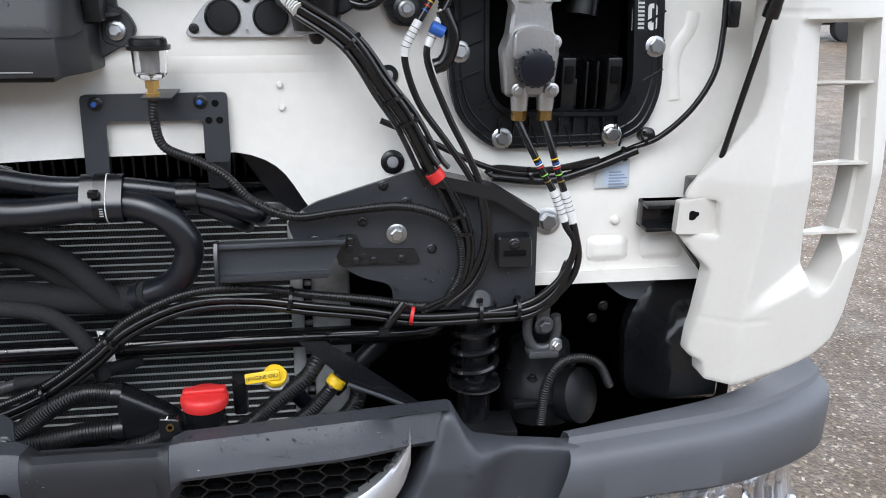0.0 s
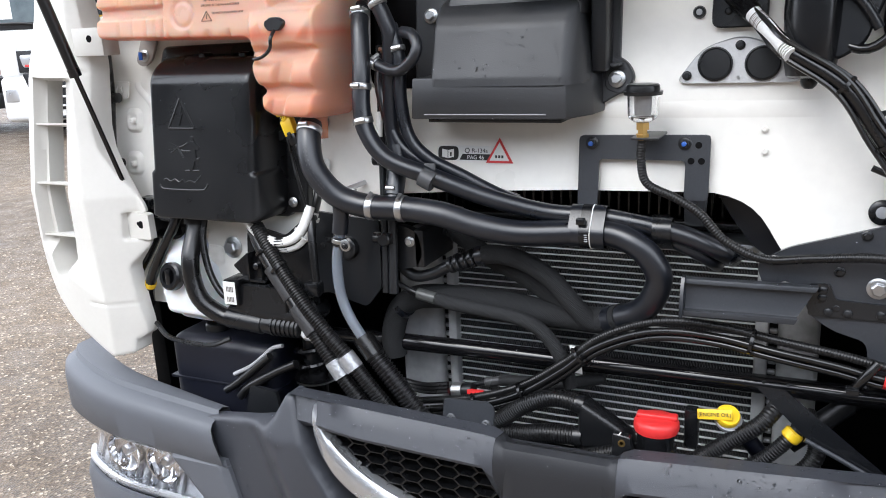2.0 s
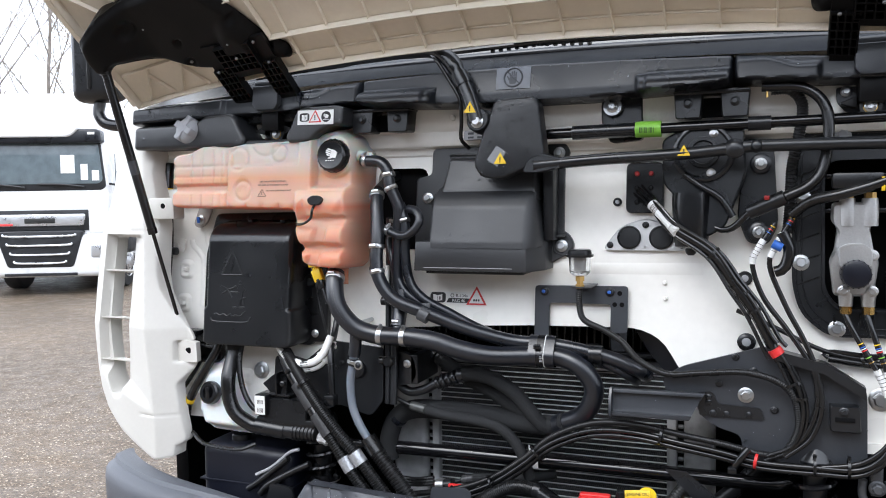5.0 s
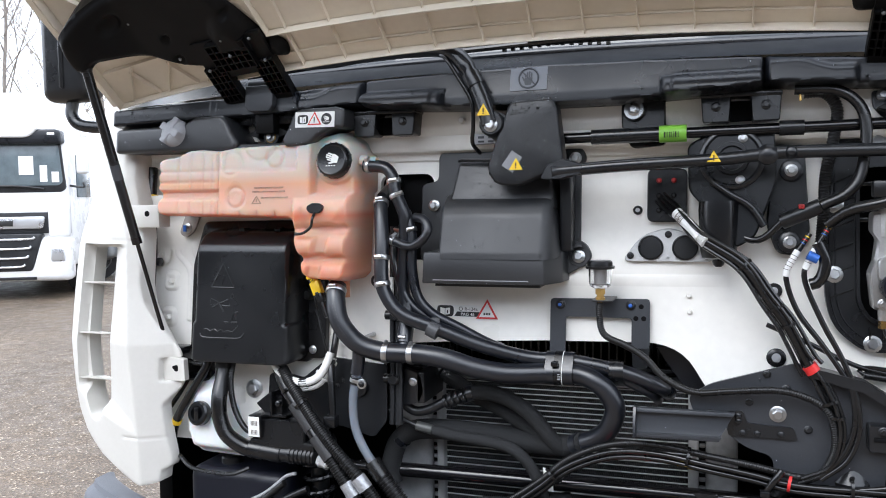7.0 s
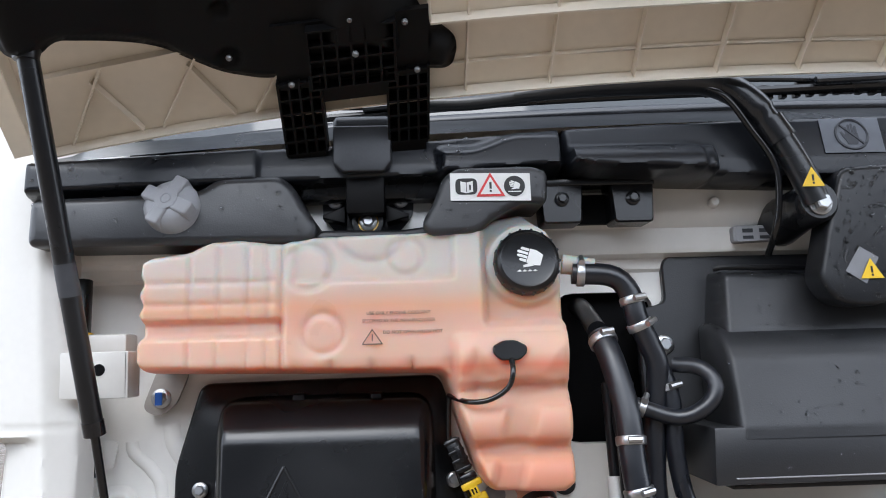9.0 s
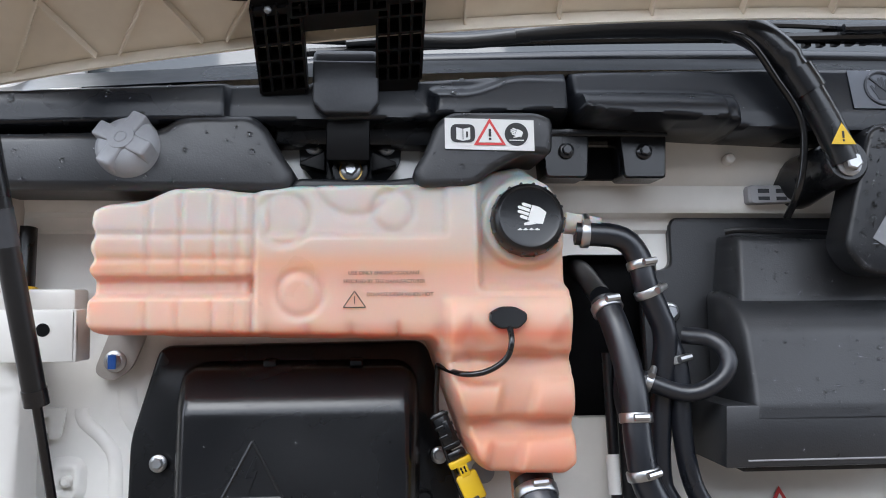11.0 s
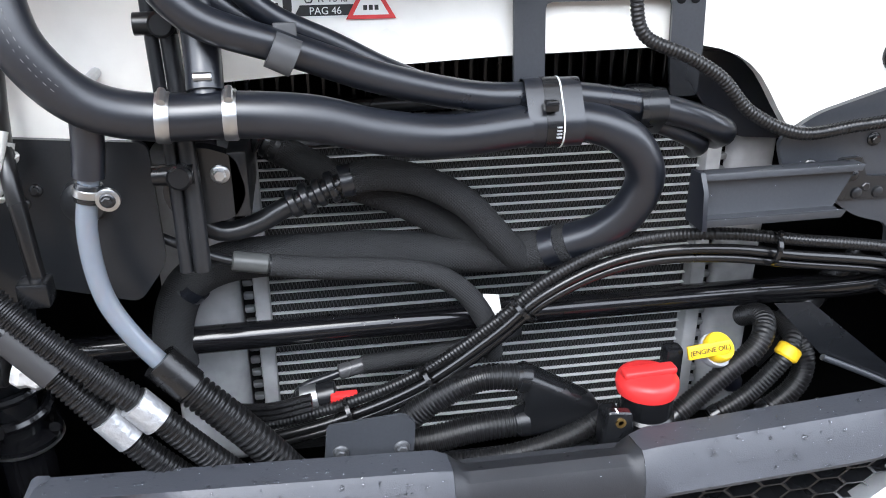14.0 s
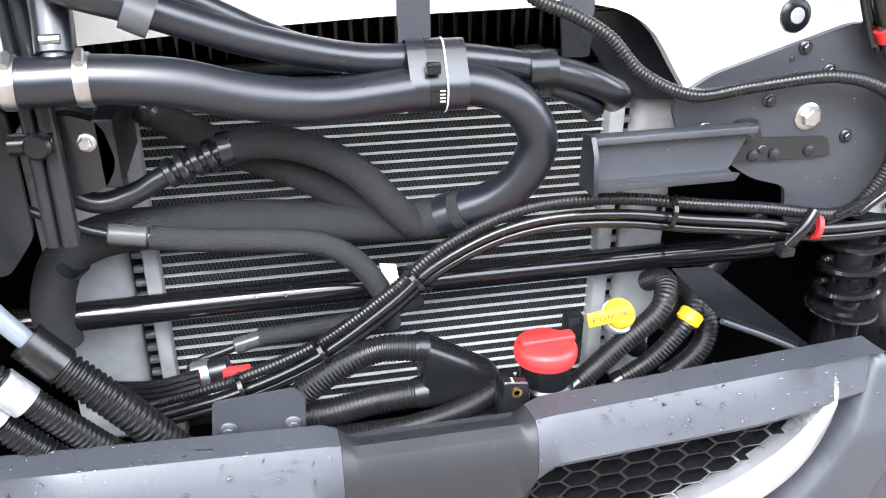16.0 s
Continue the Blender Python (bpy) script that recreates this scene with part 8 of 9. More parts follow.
for m, s in ((lambda x: x, 1), (mx, -1)):
    so = [(0.188, 0.936), (0.205, 0.926), (0.228, 0.882), (0.246, 0.860), (0.31, 0.847), (0.38, 0.839), (0.450, 0.829), (0.382, 0.60), (0.02, 0.60), (0.08, 0.70), (0.135, 0.79), (0.158, 0.85), (0.175, 0.90)]

    def valley(x, z, sd):
        ax = 0.245 - 0.35 * (0.88 - z)
        t = step(x, ax, ax + 0.10)
        d = 0.36 * np.clip(0.936 - z, 0, 0.10) - 0.004 - 0.05 * t
        return d - 0.006 * step(-sd, -0.005, 0)
    part("shoulder", relief(so, valley, 0.008, back=-0.05, put=lambda x, d, z: Vector((m(x), 1.362 - d, z - (0.010 if s < 0 else 0)))), dark_p, bmp, "dark grey textured shoulder", smooth=80)
    rain(bpy.context.scene.objects["shoulder" if s > 0 else "shoulder.001"], 130, 27 + s, 0.0012, 0.0040, (0, -0.9, 0.4))

    def bend(t):
        return 1.362 + 0.02 * t + 0.30 * max(0, t - 0.40) ** 2 + 1.6 * max(0, t - 0.85) ** 2

    def wing(x):
        k = k_of(x)
        t = (k - 0.83) / (1.40 - 0.83)
        zt = 0.826 + 0.05 * t - (0.010 if s < 0 else 0)
        zb = 0.718 + 0.022 * t - (0.006 if s < 0 else 0)
        b = 0.062 + 0.05 * t
        y0 = bend(t)
        return [(y0 + b + 0.02, zt - 0.04), (y0 + b + 0.012, zt + 0.010), (y0 + b - 0.008, zt + 0.018), (y0 + 0.040, zt + 0.017), (y0 + 0.033, zt + 0.006), (y0 + 0.008, zt), (y0 - 0.004, zt - 0.010), (y0 - 0.010, zt - 0.034), (y0 - 0.008, zb + 0.012), (y0 + 0.002, zb), (y0 + 0.05, zb - 0.004)]
    strip("wing", [m(x) for x in np.linspace(0.425, 0.978, 44)][::s], wing, grey_p, "mid grey textured corner wing", 0.30 * s, m(0.425))
    part("leg", relief([(0.392, 0.726), (0.56, 0.728), (0.545, 0.705), (0.47, 0.62), (0.455, 0.57), (0.348, 0.57)], lambda x, z, sd: 0.002 + 0.012 * step(sd, 0, 0.012), 0.008, back=-0.09, put=lambda x, d, z: Vector((m(x), 1.371 - d, z))), grey_p, bmp, "mid grey textured leg beside the headlight")
    # lower body and headlight
    def lower(x):
        k = k_of(x)
        t = (k - 0.835) / (1.37 - 0.835)
        y0 = bend(t) - 0.002
        return [(y0 + 0.05, 0.575), (y0, 0.575), (y0 - 0.01, 0.55), (y0, 0.35), (y0 + 0.1, 0.32)]
    strip("lower_wing", [m(x) for x in np.linspace(0.45, 0.985, 30)][::s], lower, grey_p)
    hl = thing("headlight", "clear headlight with chrome reflector under the bumper wing", "headlight", (m(0.75), 1.42, 0.62), "headlights")
    lx = np.linspace(0.465, 0.970, 28)

    def hy(x):
        t = (k_of(x) - 0.835) / (1.37 - 0.835)
        return bend(t) + 0.008
    for nm, off, mt, lab in (("housing", 0.030, silver, "silvered reflector housing"), ("lens", 0.0, lens, "clear lens")):
        b = bmesh.new()
        prev = None
        for x in lx:
            zt = 0.726 + 0.020 * (x - 0.47) / 0.53
            zb = 0.575
            qs = list(np.linspace(0, 1, 6))
            row = [b.verts.new((m(x), hy(x) + off + e + 0.03 * math.sin(q * 3.14), zt + (zb - zt) * q)) for e, q in [(0, q) for q in qs] + [(0.004, q) for q in qs[::-1]]]
            if prev:
                for i in range(12):
                    b.faces.new((prev[i - 1], row[i - 1], row[i], prev[i]))
            else:
                b.faces.new(row)
            prev = row
        b.faces.new(prev[::-1])
        bmesh.ops.recalc_face_normals(b, faces=b.faces[:])
        part(nm, b, mt, hl, lab)
    for k in range(13):
        x = 0.575 + 0.029 * k
        part("flute", tube([(m(x), hy(x) + 0.030, 0.585), (m(x), hy(x) + 0.056, 0.65), (m(x), hy(x) + 0.036, 0.722)], 0.009, 8), chrome if k % 2 else silver, hl)
    part("bezel", tube([(m(x), hy(x) + 0.004, 0.590) for x in np.linspace(0.48, 0.96, 14)], 0.008, 8), silver, hl)
    for cx, r in ((0.615, 0.050), (0.755, 0.052)):
        p = Vector((m(cx), hy(cx) + 0.045, 0.658))
        part("reflector", turned(p, (0, -1, 0), [(-0.03, r * 0.3), (-0.02, r * 0.6), (0.0, r * 0.9), (0.02, r), (0.021, r * 1.06), (0.0, r * 1.06)], 28), chrome, hl)
        part("bulb", turned(p - Vector((0, 0.0, 0)), (0, -1, 0), [(-0.02, 0.012), (0.01, 0.014), (0.016, 0.008)], 14), silver, hl)
part("lower_beam", box(mx(0.5), 0.5, 1.40, 1.55, 0.30, 0.60, 0.02), dark_p, bmp)

# hexagonal mesh, each side of the middle
def hexmesh(m, s):
    g = thing("grille_mesh", "black hexagonal plastic grille mesh framed by a silver strip", "grille", (m(-0.1), 1.38, 0.62), "grille meshes")
    bm = bmesh.new()
    w, h = 0.0265, 0.0125
    for r in range(0, 22):
        for q in range(0, 9):
            cx = -0.28 + q * 3 * w + (r % 2) * 1.5 * w
            cz = 0.842 - r * h
            lim = 0.112 - 0.26 * max(0, (0.86 - cz) / 0.20) ** 1.25
            if cx > lim or cz < 0.60:
                continue
            P = [Vector((m(cx + a * w), 1.372, cz + b * h)) for a, b in ((-0.5, 1), (0.5, 1), (1, 0), (0.5, -1), (-0.5, -1), (-1, 0))]
            C = Vector((m(cx), 1.372, cz))
            fo = [bm.verts.new(p) for p in P]
            fi = [bm.verts.new(C + (p - C) * 0.91) for p in P]
            ba = [bm.verts.new(C + (p - C) * 0.88 + Vector((0, 0.022, 0))) for p in P]
            for i in range(6):
                bm.faces.new((fo[i - 1], fo[i], fi[i], fi[i - 1]))
                bm.faces.new((fi[i - 1], fi[i], ba[i], ba[i - 1]))
    tagged(part("mesh", bm, black_s, g), kind="stuff")
    # near-black sheet puts shade behind the open mesh
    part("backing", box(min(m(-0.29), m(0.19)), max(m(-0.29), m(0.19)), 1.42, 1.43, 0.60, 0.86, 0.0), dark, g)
    pts = [(0.128, 0.878), (0.115, 0.835), (0.088, 0.792), (0.04, 0.752), (-0.03, 0.716), (-0.12, 0.69), (-0.26, 0.67)]
    b = bmesh.new()
    path = spline([(m(x), 1.352, z) for x, z in pts], 0.012)
    prev = None
    for i, p in enumerate(path):
        w = 0.066 - 0.022 * i / len(path)
        row = [b.verts.new(p + Vector((0, y, z))) for y, z in ((0.03, w * 0.5), (0.004, w * 0.5), (-0.004, w * 0.3), (-0.008, 0), (-0.004, -w * 0.5), (0.03, -w * 0.6))]
        if prev:
            for j in range(5):
                b.faces.new((prev[j], row[j], row[j + 1], prev[j + 1]))
        prev = row
    part("trim_strip", b, silver, g, "curved silver trim strip")


hexmesh(lambda x: x, 1)
hexmesh(mx, -1)
part("cover", relief([(XC - 0.112, 0.88), (XC - 0.10, 0.60), (XC + 0.10, 0.60), (XC + 0.112, 0.88)], lambda x, z, s: 0.012 + 0.014 * step(s, 0, 0.02), 0.012, back=-0.04, put=ycon(1.372)), charcoal, cv)
# ledge behind the lip
shelf = thing("bumper_shelf", "black plastic shelf with a brass-bushed lug behind the bumper lip", "shelf", (-0.4, 1.48, 0.84))
part("tray", box(-0.72, 0.22, 1.44, 1.50, 0.78, 0.830, 0.01), black_s, shelf)
part("lug", plate(rounded([(-0.296, 0.845), (-0.292, 0.918), (-0.262, 0.914), (-0.252, 0.845)], 0.004), -0.012, 0.0, put=ycon(1.42), bevel=0.002), black_s, shelf)
part("lug_web", box(-0.290, -0.266, 1.432, 1.470, 0.845, 0.902, 0.005), black_s, shelf)
part("bush", turned((-0.276, 1.42, 0.903), (0, -1, 0), [(0, 0.0068), (0.0022, 0.0068), (0.0022, 0.004), (0.0, 0.0035)], 16), brass, shelf, "brass bush")
part("paint_mark", box(-0.290, -0.279, 1.421, 1.432, 0.9155, 0.9185, 0.001), label_w, shelf)

# ---- filler caps ----
rc = thing("oil_filler_cap", "red plastic filler cap on a black neck behind the bumper", "filler cap", (-0.224, 1.470, 0.827))
part("neck", turned((-0.223, 1.470, 0.805), (0, -0.05, 1), [(0, 0.036), (0.055, 0.036), (0.062, 0.038), (0.078, 0.038), (0.082, 0.034), (0.112, 0.034)], 24), black_s, rc)
part("cap", turned((-0.223, 1.470, 0.913), (0, 0.03, 1), [(0.0, 0.036), (0.002, 0.0395), (0.010, 0.0415), (0.019, 0.041), (0.024, 0.038), (0.027, 0.032), (0.028, 0.0)], 40), red, rc, "round red cap")
part("grip", box(-0.037, 0.037, -0.010, 0.010, -0.006, 0.005, 0.004, m=Matrix.Translation((-0.222, 1.471, 0.943)) @ Matrix.Rotation(0.06, 4, 'Z'), seg=3), red, rc)
yd = thing("oil_dipstick", "yellow oil dipstick handle with a tag and black guide tube", "dipstick", (-0.101, 1.515, 0.884))
part("knob", turned((-0.102, 1.513, 0.943), (0.25, -0.55, 0.8), [(-0.022, 0.016), (-0.010, 0.021), (0.0, 0.022), (0.004, 0.020), (0.005, 0.0)], 26), yellow, yd)
part("knob_ring", turned((-0.100, 1.517, 0.939), (0.25, -0.55, 0.8), [(-0.024, 0.02), (-0.014, 0.025), (-0.008, 0.025), (-0.006, 0.02)], 26), cap_grey, yd)
tilt = Matrix.Translation((-0.124, 1.501, 0.947)) @ Matrix.Rotation(-0.12, 4, 'Y') @ Matrix.Rotation(-0.35, 4, 'X')
tg = part("tag", box(-0.031, 0.031, -0.003, 0.003, -0.0095, 0.0095, 0.0018, m=tilt), yellow, yd, "yellow tag marked engine oil")
writing("(ENGINE OIL)", tg, tilt @ Vector((0.0, -0.0042, -0.0035)), 0.0096, label_k, axis_x=tilt.to_3x3() @ Vector((1, 0, 0)), up=tilt.to_3x3() @ Vector((0, 0, 1)), align='CENTER')
part("guide", tube([(-0.097, 1.530, 0.927), (-0.076, 1.545, 0.895), (-0.044, 1.565, 0.844)], 0.016, 12), navy, yd)
part("stay", box(-0.180, -0.154, 1.510, 1.535, 0.865, 0.945, 0.006), black_s, yd)
yr = thing("conduit_ring", "yellow ring on a black conduit", "ring", (0.028, 1.535, 0.896))
part("ring", rod((0.001, 1.517, 0.911), (0.013, 1.522, 0.926), 0.0175, 20, bevel=0.003), yellow, yr)
for nm, pts, r in (("front_conduit", [(-0.172, 1.495, 0.840), (-0.131, 1.505, 0.867), (-0.091, 1.510, 0.899), (-0.050, 1.515, 0.930), (-0.029, 1.530, 0.952), (-0.017, 1.565, 0.957), (-0.015, 1.615, 0.927)], 0.0158), ("front_conduit", [(-0.102, 1.510, 0.827), (-0.051, 1.513, 0.856), (-0.016, 1.515, 0.890), (0.009, 1.520, 0.921), (0.023, 1.545, 0.934), (0.035, 1.615, 0.917)], 0.0135), ("front_conduit", [(-0.013, 1.525, 0.813), (0.028, 1.527, 0.846), (0.047, 1.535, 0.875), (0.047, 1.550, 0.904), (0.026, 1.585, 0.927)], 0.0165), ("front_conduit", [(-0.375, 1.515, 0.921), (-0.436, 1.515, 0.926), (-0.495, 1.517, 0.900), (-0.551, 1.520, 0.857), (-0.611, 1.525, 0.818)], 0.0180), ("front_conduit", [(-0.376, 1.510, 0.854), (-0.445, 1.510, 0.849), (-0.506, 1.513, 0.836), (-0.611, 1.520, 0.818)], 0.0195), ("front_conduit", [(-0.27, 1.495, 0.858), (-0.33, 1.483, 0.838), (-0.41, 1.480, 0.822), (-0.52, 1.485, 0.814)], 0.0150)):
    hose(nm, pts, r, "black corrugated conduit behind the bumper", "conduit", conduit_m, 18, 0.0055, "front conduits", depth=0.085)
cn2 = thing("cone_guide", "black plastic cone guide joining two conduits", "guide", (-0.324, 1.505, 0.821))
bm = bmesh.new()
q0 = [(-0.379, 1.493, 0.938), (-0.381, 1.493, 0.832), (-0.383, 1.545, 0.835), (-0.381, 1.545, 0.940)]
q1 = [(-0.275, 1.495, 0.879), (-0.260, 1.495, 0.845), (-0.262, 1.535, 0.846), (-0.277, 1.535, 0.881)]
va, vb2 = [bm.verts.new(p) for p in q0], [bm.verts.new(p) for p in q1]
bm.faces.new(va)
bm.faces.new(vb2[::-1])
for i in range(4):
    bm.faces.new((va[i - 1], va[i], vb2[i], vb2[i - 1]))
bmesh.ops.bevel(bm, geom=bm.edges[:], offset=0.012, segments=3, affect='EDGES', profile=0.5)
part("cone", bm, black_s, cn2)
for p, q, r in (((-0.372, 1.515, 0.920), (-0.386, 1.515, 0.923), 0.0200), ((-0.372, 1.510, 0.8545), (-0.386, 1.510, 0.8535), 0.0215)):
    part("inlet_collar", tube([p, q], r, 20), black_s, cn2)
sq = thing("plug_bracket", "black steel bracket plate with two bolts", "bracket", (-0.614, 1.540, 0.789))
part("plate", plate(rounded([(-0.643, 0.924), (-0.547, 0.931), (-0.534, 0.917), (-0.539, 0.852), (-0.651, 0.851)], 0.006), -0.004, 0.0, put=ycon(1.445)), slate, sq)
for x, z in ((-0.628, 0.884), (-0.552, 0.882)):
    bolt(sq, (x, 1.445, z), 0.0068, (0, -1, 0), cast_grey)
pg = thing("jump_start_plug", "black cable plug with red latch and silver band", "plug", (-0.636, 1.560, 0.862))
part("body", rod((-0.680, 1.565, 0.881), (-0.627, 1.565, 0.891), 0.0175, 16, bevel=0.002), black_s, pg)
part("silver_band", rod((-0.674, 1.565, 0.883), (-0.652, 1.565, 0.887), 0.0192, 16), steel, pg)
part("red_latch", box(-0.636, -0.599, 1.544, 1.557, 0.882, 0.900, 0.003), red, pg)
for k in range(3):
    part("cable", tube([(-0.66, 1.505, 0.912 + 0.008 * k), (-0.72, 1.51, 0.90 + 0.008 * k), (-0.80, 1.54, 0.895 + 0.006 * k)], 0.0055, 8), cable_m, pg)
fin = thing("support_fin", "dark steel gusset beside the spring strut", "gusset", (0.05, 1.5, 0.9))
b = bmesh.new()
f1 = [(-0.058, 1.475, 1.026), (-0.008, 1.470, 1.026), (0.172, 1.475, 0.880), (0.162, 1.478, 0.870), (0.028, 1.480, 0.938)]
b.faces.new([b.verts.new(p) for p in f1])
bmesh.ops.solidify(b, geom=b.faces[:], thickness=0.007)
part("gusset", b, black_m, fin)
# turned edge in lighter slate, so the light it catches is coloured in
part("turned_edge", tube([(0.028, 1.474, 0.936), (0.100, 1.474, 0.902), (0.158, 1.472, 0.872)], 0.0045, 10), slate, fin, "turned edge in lighter grey, as if lit")
part("brace", tube([(0.0, 1.60, 0.86), (0.1, 1.62, 0.95), (0.16, 1.62, 1.02)], 0.02, 10), dark_steel, fin)

# ---- left side ----
cl_ = thing("cable_loom", "thick corrugated conduits with taped joints running down across the front", "conduit bundle", (-0.75, 1.44, 0.85))
for pts, r, rb in (([(-1.12, 1.50, 1.27), (-1.075, 1.475, 1.20), (-1.0, 1.45, 1.115), (-0.955, 1.435, 1.065)], 0.0175, 0), ([(-0.97, 1.438, 1.085), (-0.90, 1.425, 0.998), (-0.851, 1.42, 0.935), (-0.79, 1.42, 0.868), (-0.74, 1.43, 0.82)], 0.0165, 0.0065), ([(-1.09, 1.48, 1.25), (-1.03, 1.455, 1.185), (-0.95, 1.43, 1.10), (-0.87, 1.42, 1.02)], 0.0155, 0.006), ([(-0.89, 1.42, 1.04), (-0.844, 1.42, 0.995), (-0.803, 1.42, 0.945), (-0.745, 1.43, 0.870), (-0.70, 1.44, 0.82)], 0.0165, 0.0065), ([(-0.816, 1.445, 1.022), (-0.772, 1.44, 0.975), (-0.731, 1.44, 0.925), (-0.69, 1.445, 0.865), (-0.66, 1.45, 0.82)], 0.021, 0.008)):
    part("conduit", tube(pts, r, 16, 0.01, ribs=rb, depth=0.15), conduit_m if rb else cable_m, cl_)
for a, b in (((-1.045, 1.462, 1.165), (-0.99, 1.448, 1.105)), ((-0.975, 1.44, 1.09), (-0.93, 1.43, 1.04))):
    part("taped_joint", tube([a, b], 0.0205, 16), material("matt_tape", (0.03, 0.03, 0.032), 0.5), cl_)
for p, q in (((-1.07, 1.47, 1.20), (0.6, 0, -0.8)), ((-1.02, 1.45, 1.17), (0.65, 0, -0.75))):
    tie(cl_, p, q, 0.021)
for a, b, r in (((-0.885, 1.422, 0.985), (-0.862, 1.42, 0.953), 0.0195), ((-0.852, 1.418, 1.003), (-0.83, 1.418, 0.975), 0.0195)):
    part("silver_tape", tube([a, b], r, 18), material("foil_tape", (0.42, 0.43, 0.45), 0.35, metal=0.6, vary=0.3, grain=140, bump=0.9), cl_, "silver tape band")
part("blk_sleeve", tube([(-0.825, 1.448, 1.035), (-0.795, 1.443, 1.0)], 0.0225, 16), cable_m, cl_)

ch = hose("clear_water_hose", [W(-0.862, 0.11, 1.285), (-0.868, 1.46, 1.245), (-0.878, 1.458, 1.19), (-0.873, 1.455, 1.122), (-0.850, 1.45, 1.071), (-0.812, 1.446, 1.018)], 0.0112, "milky translucent hose with a black clamp", mat=clear_h)
band(ch, [W(-0.862, 0.11, 1.285), (-0.868, 1.46, 1.245), (-0.878, 1.458, 1.19), (-0.873, 1.455, 1.122)], 0.33, 0.0125, 0.020, mat=black_m, screw=False)
band(ch, [W(-0.862, 0.11, 1.285), (-0.868, 1.46, 1.245), (-0.878, 1.458, 1.19), (-0.873, 1.455, 1.122)], 0.33, 0.0138, 0.009, screw=False)
part("clamp_ear", turned((-0.849, 1.452, 1.231), (0, -1, 0), [(0, 0.0125), (0.005, 0.0125), (0.006, 0.010), (0.006, 0.006), (0.002, 0.006)], 20), steel, ch)
bolt(ch, (-0.849, 1.448, 1.231), 0.0055, (0, -1, 0), black_m)
part("rubber_end", tube([W(-0.858, 0.12, 1.32), W(-0.862, 0.112, 1.285), (-0.867, 1.46, 1.253)], 0.0165), rubber, ch)
mb = thing("mounting_plate_left", "black steel mounting plate behind the hoses", "plate", W(-0.9, 0.03, 1.07))
part("sheet", plate(rounded([(-0.985, 1.275), (-0.82, 1.262), (-0.815, 1.12), (-0.85, 1.075), (-0.95, 1.10), (-1.06, 1.05), (-1.165, 1.045), (-1.163, 1.222), (-1.12, 1.228), (-1.06, 1.215)], 0.012), 0.02, 0.028), black_m, mb)
part("boss", turned(W(-0.895, 0.028, 1.20), OUT, [(0, 0.026), (0.012, 0.024), (0.016, 0.018), (0.016, 0.0)], 22), black_m, mb)
clip_ = part("gusset_clip", plate(rounded([(-1.186, 1.146), (-1.152, 1.172), (-1.112, 1.170), (-1.108, 1.120), (-1.150, 1.116)], 0.004), 0.028, 0.052, bevel=0.002), black_s, mb, "black plastic gusset clip")
part("fin", box(-1.190, -1.090, 1.488, 1.535, 1.116, 1.122, 0.001), black_s, clip_)
part("fin", box(-1.136, -1.130, 1.488, 1.535, 1.098, 1.182, 0.001), black_s, clip_)
part("pin", turned(W(-1.118, 0.05, 1.150), OUT, [(0, 0.008), (0.012, 0.008), (0.014, 0.005), (0.014, 0.0)], 14), black_m, clip_)
part("shelf", plate(rounded([(-1.165, 1.045), (-1.03, 1.045), (-1.03, 1.110), (-1.165, 1.110)], 0.006), 0.028, 0.075, bevel=0.004), black_s, mb)
for x, z in ((-0.96, 1.20), (-0.945, 1.215), (-1.05, 1.135)):
    bolt(mb, W(x, 0.028, z), 0.005, mat=black_m)
ra = thing("radiator_ear", "black steel radiator ear with a bright bolt", "bracket", (-0.75, 1.52, 1.18))
part("ear", plate(rounded([(-0.80, 1.25), (-0.76, 1.258), (-0.725, 1.245), (-0.715, 1.20), (-0.73, 1.17), (-0.79, 1.16), (-0.81, 1.2)], 0.012), -0.02, 0.0, put=ycon(1.53)), black_m, ra)
part("side", box(-0.735, -0.712, 1.53, 1.68, 1.17, 1.25, 0.004), black_m, ra)
bolt(ra, (-0.743, 1.53, 1.225), 0.0075, (0, -1, 0))

# fat hose from the fuse box to the connector
fb = hose("fuse_box_cable", [W(-1.287, 0.05, 1.275), W(-1.287, 0.06, 1.22), (-1.283, 1.475, 1.165), (-1.278, 1.468, 1.11), (-1.258, 1.468, 1.065), (-1.215, 1.475, 1.035), (-1.17, 1.48, 1.022)], 0.021, "thick black taped cable leaving the fuse box", "cable", cable_m)
part("sleeve", tube([W(-1.287, 0.05, 1.29), W(-1.287, 0.06, 1.235)], 0.0245), material("ribbed_sleeve", (0.012, 0.012, 0.013), 0.5, bump=0.4, grain=120), fb)
part("connector", rod((-1.195, 1.478, 1.03), (-1.10, 1.485, 1.02), 0.024, 18, bevel=0.003), black_s, fb)
pc = thing("inline_connector", "black ribbed inline connector with foil wrapped end", "connector", (-1.05, 1.49, 1.0))
part("body", rod((-1.10, 1.485, 1.022), (-1.0, 1.485, 1.02), 0.022, 18, bevel=0.002), black_s, pc)
part("shell", box(-1.19, -1.0, 1.47, 1.53, 1.035, 1.06, 0.006), black_s, pc)
for k in range(6):
    part("rib", rod((-1.075 + k * 0.012, 1.485, 1.0215), (-1.069 + k * 0.012, 1.485, 1.0213), 0.0245, 18), black_s, pc)
part("foil", turned((-0.995, 1.485, 1.015), (1, 0, -0.3), [(0, 0.015), (0.010, 0.019), (0.018, 0.016), (0.030, 0.018), (0.042, 0.009)], 7), material("crumpled_foil", (0.62, 0.63, 0.64), 0.35, metal=0.6, vary=0.3, grain=90, bump=1.0), pc, "crumpled foil wrapped end")
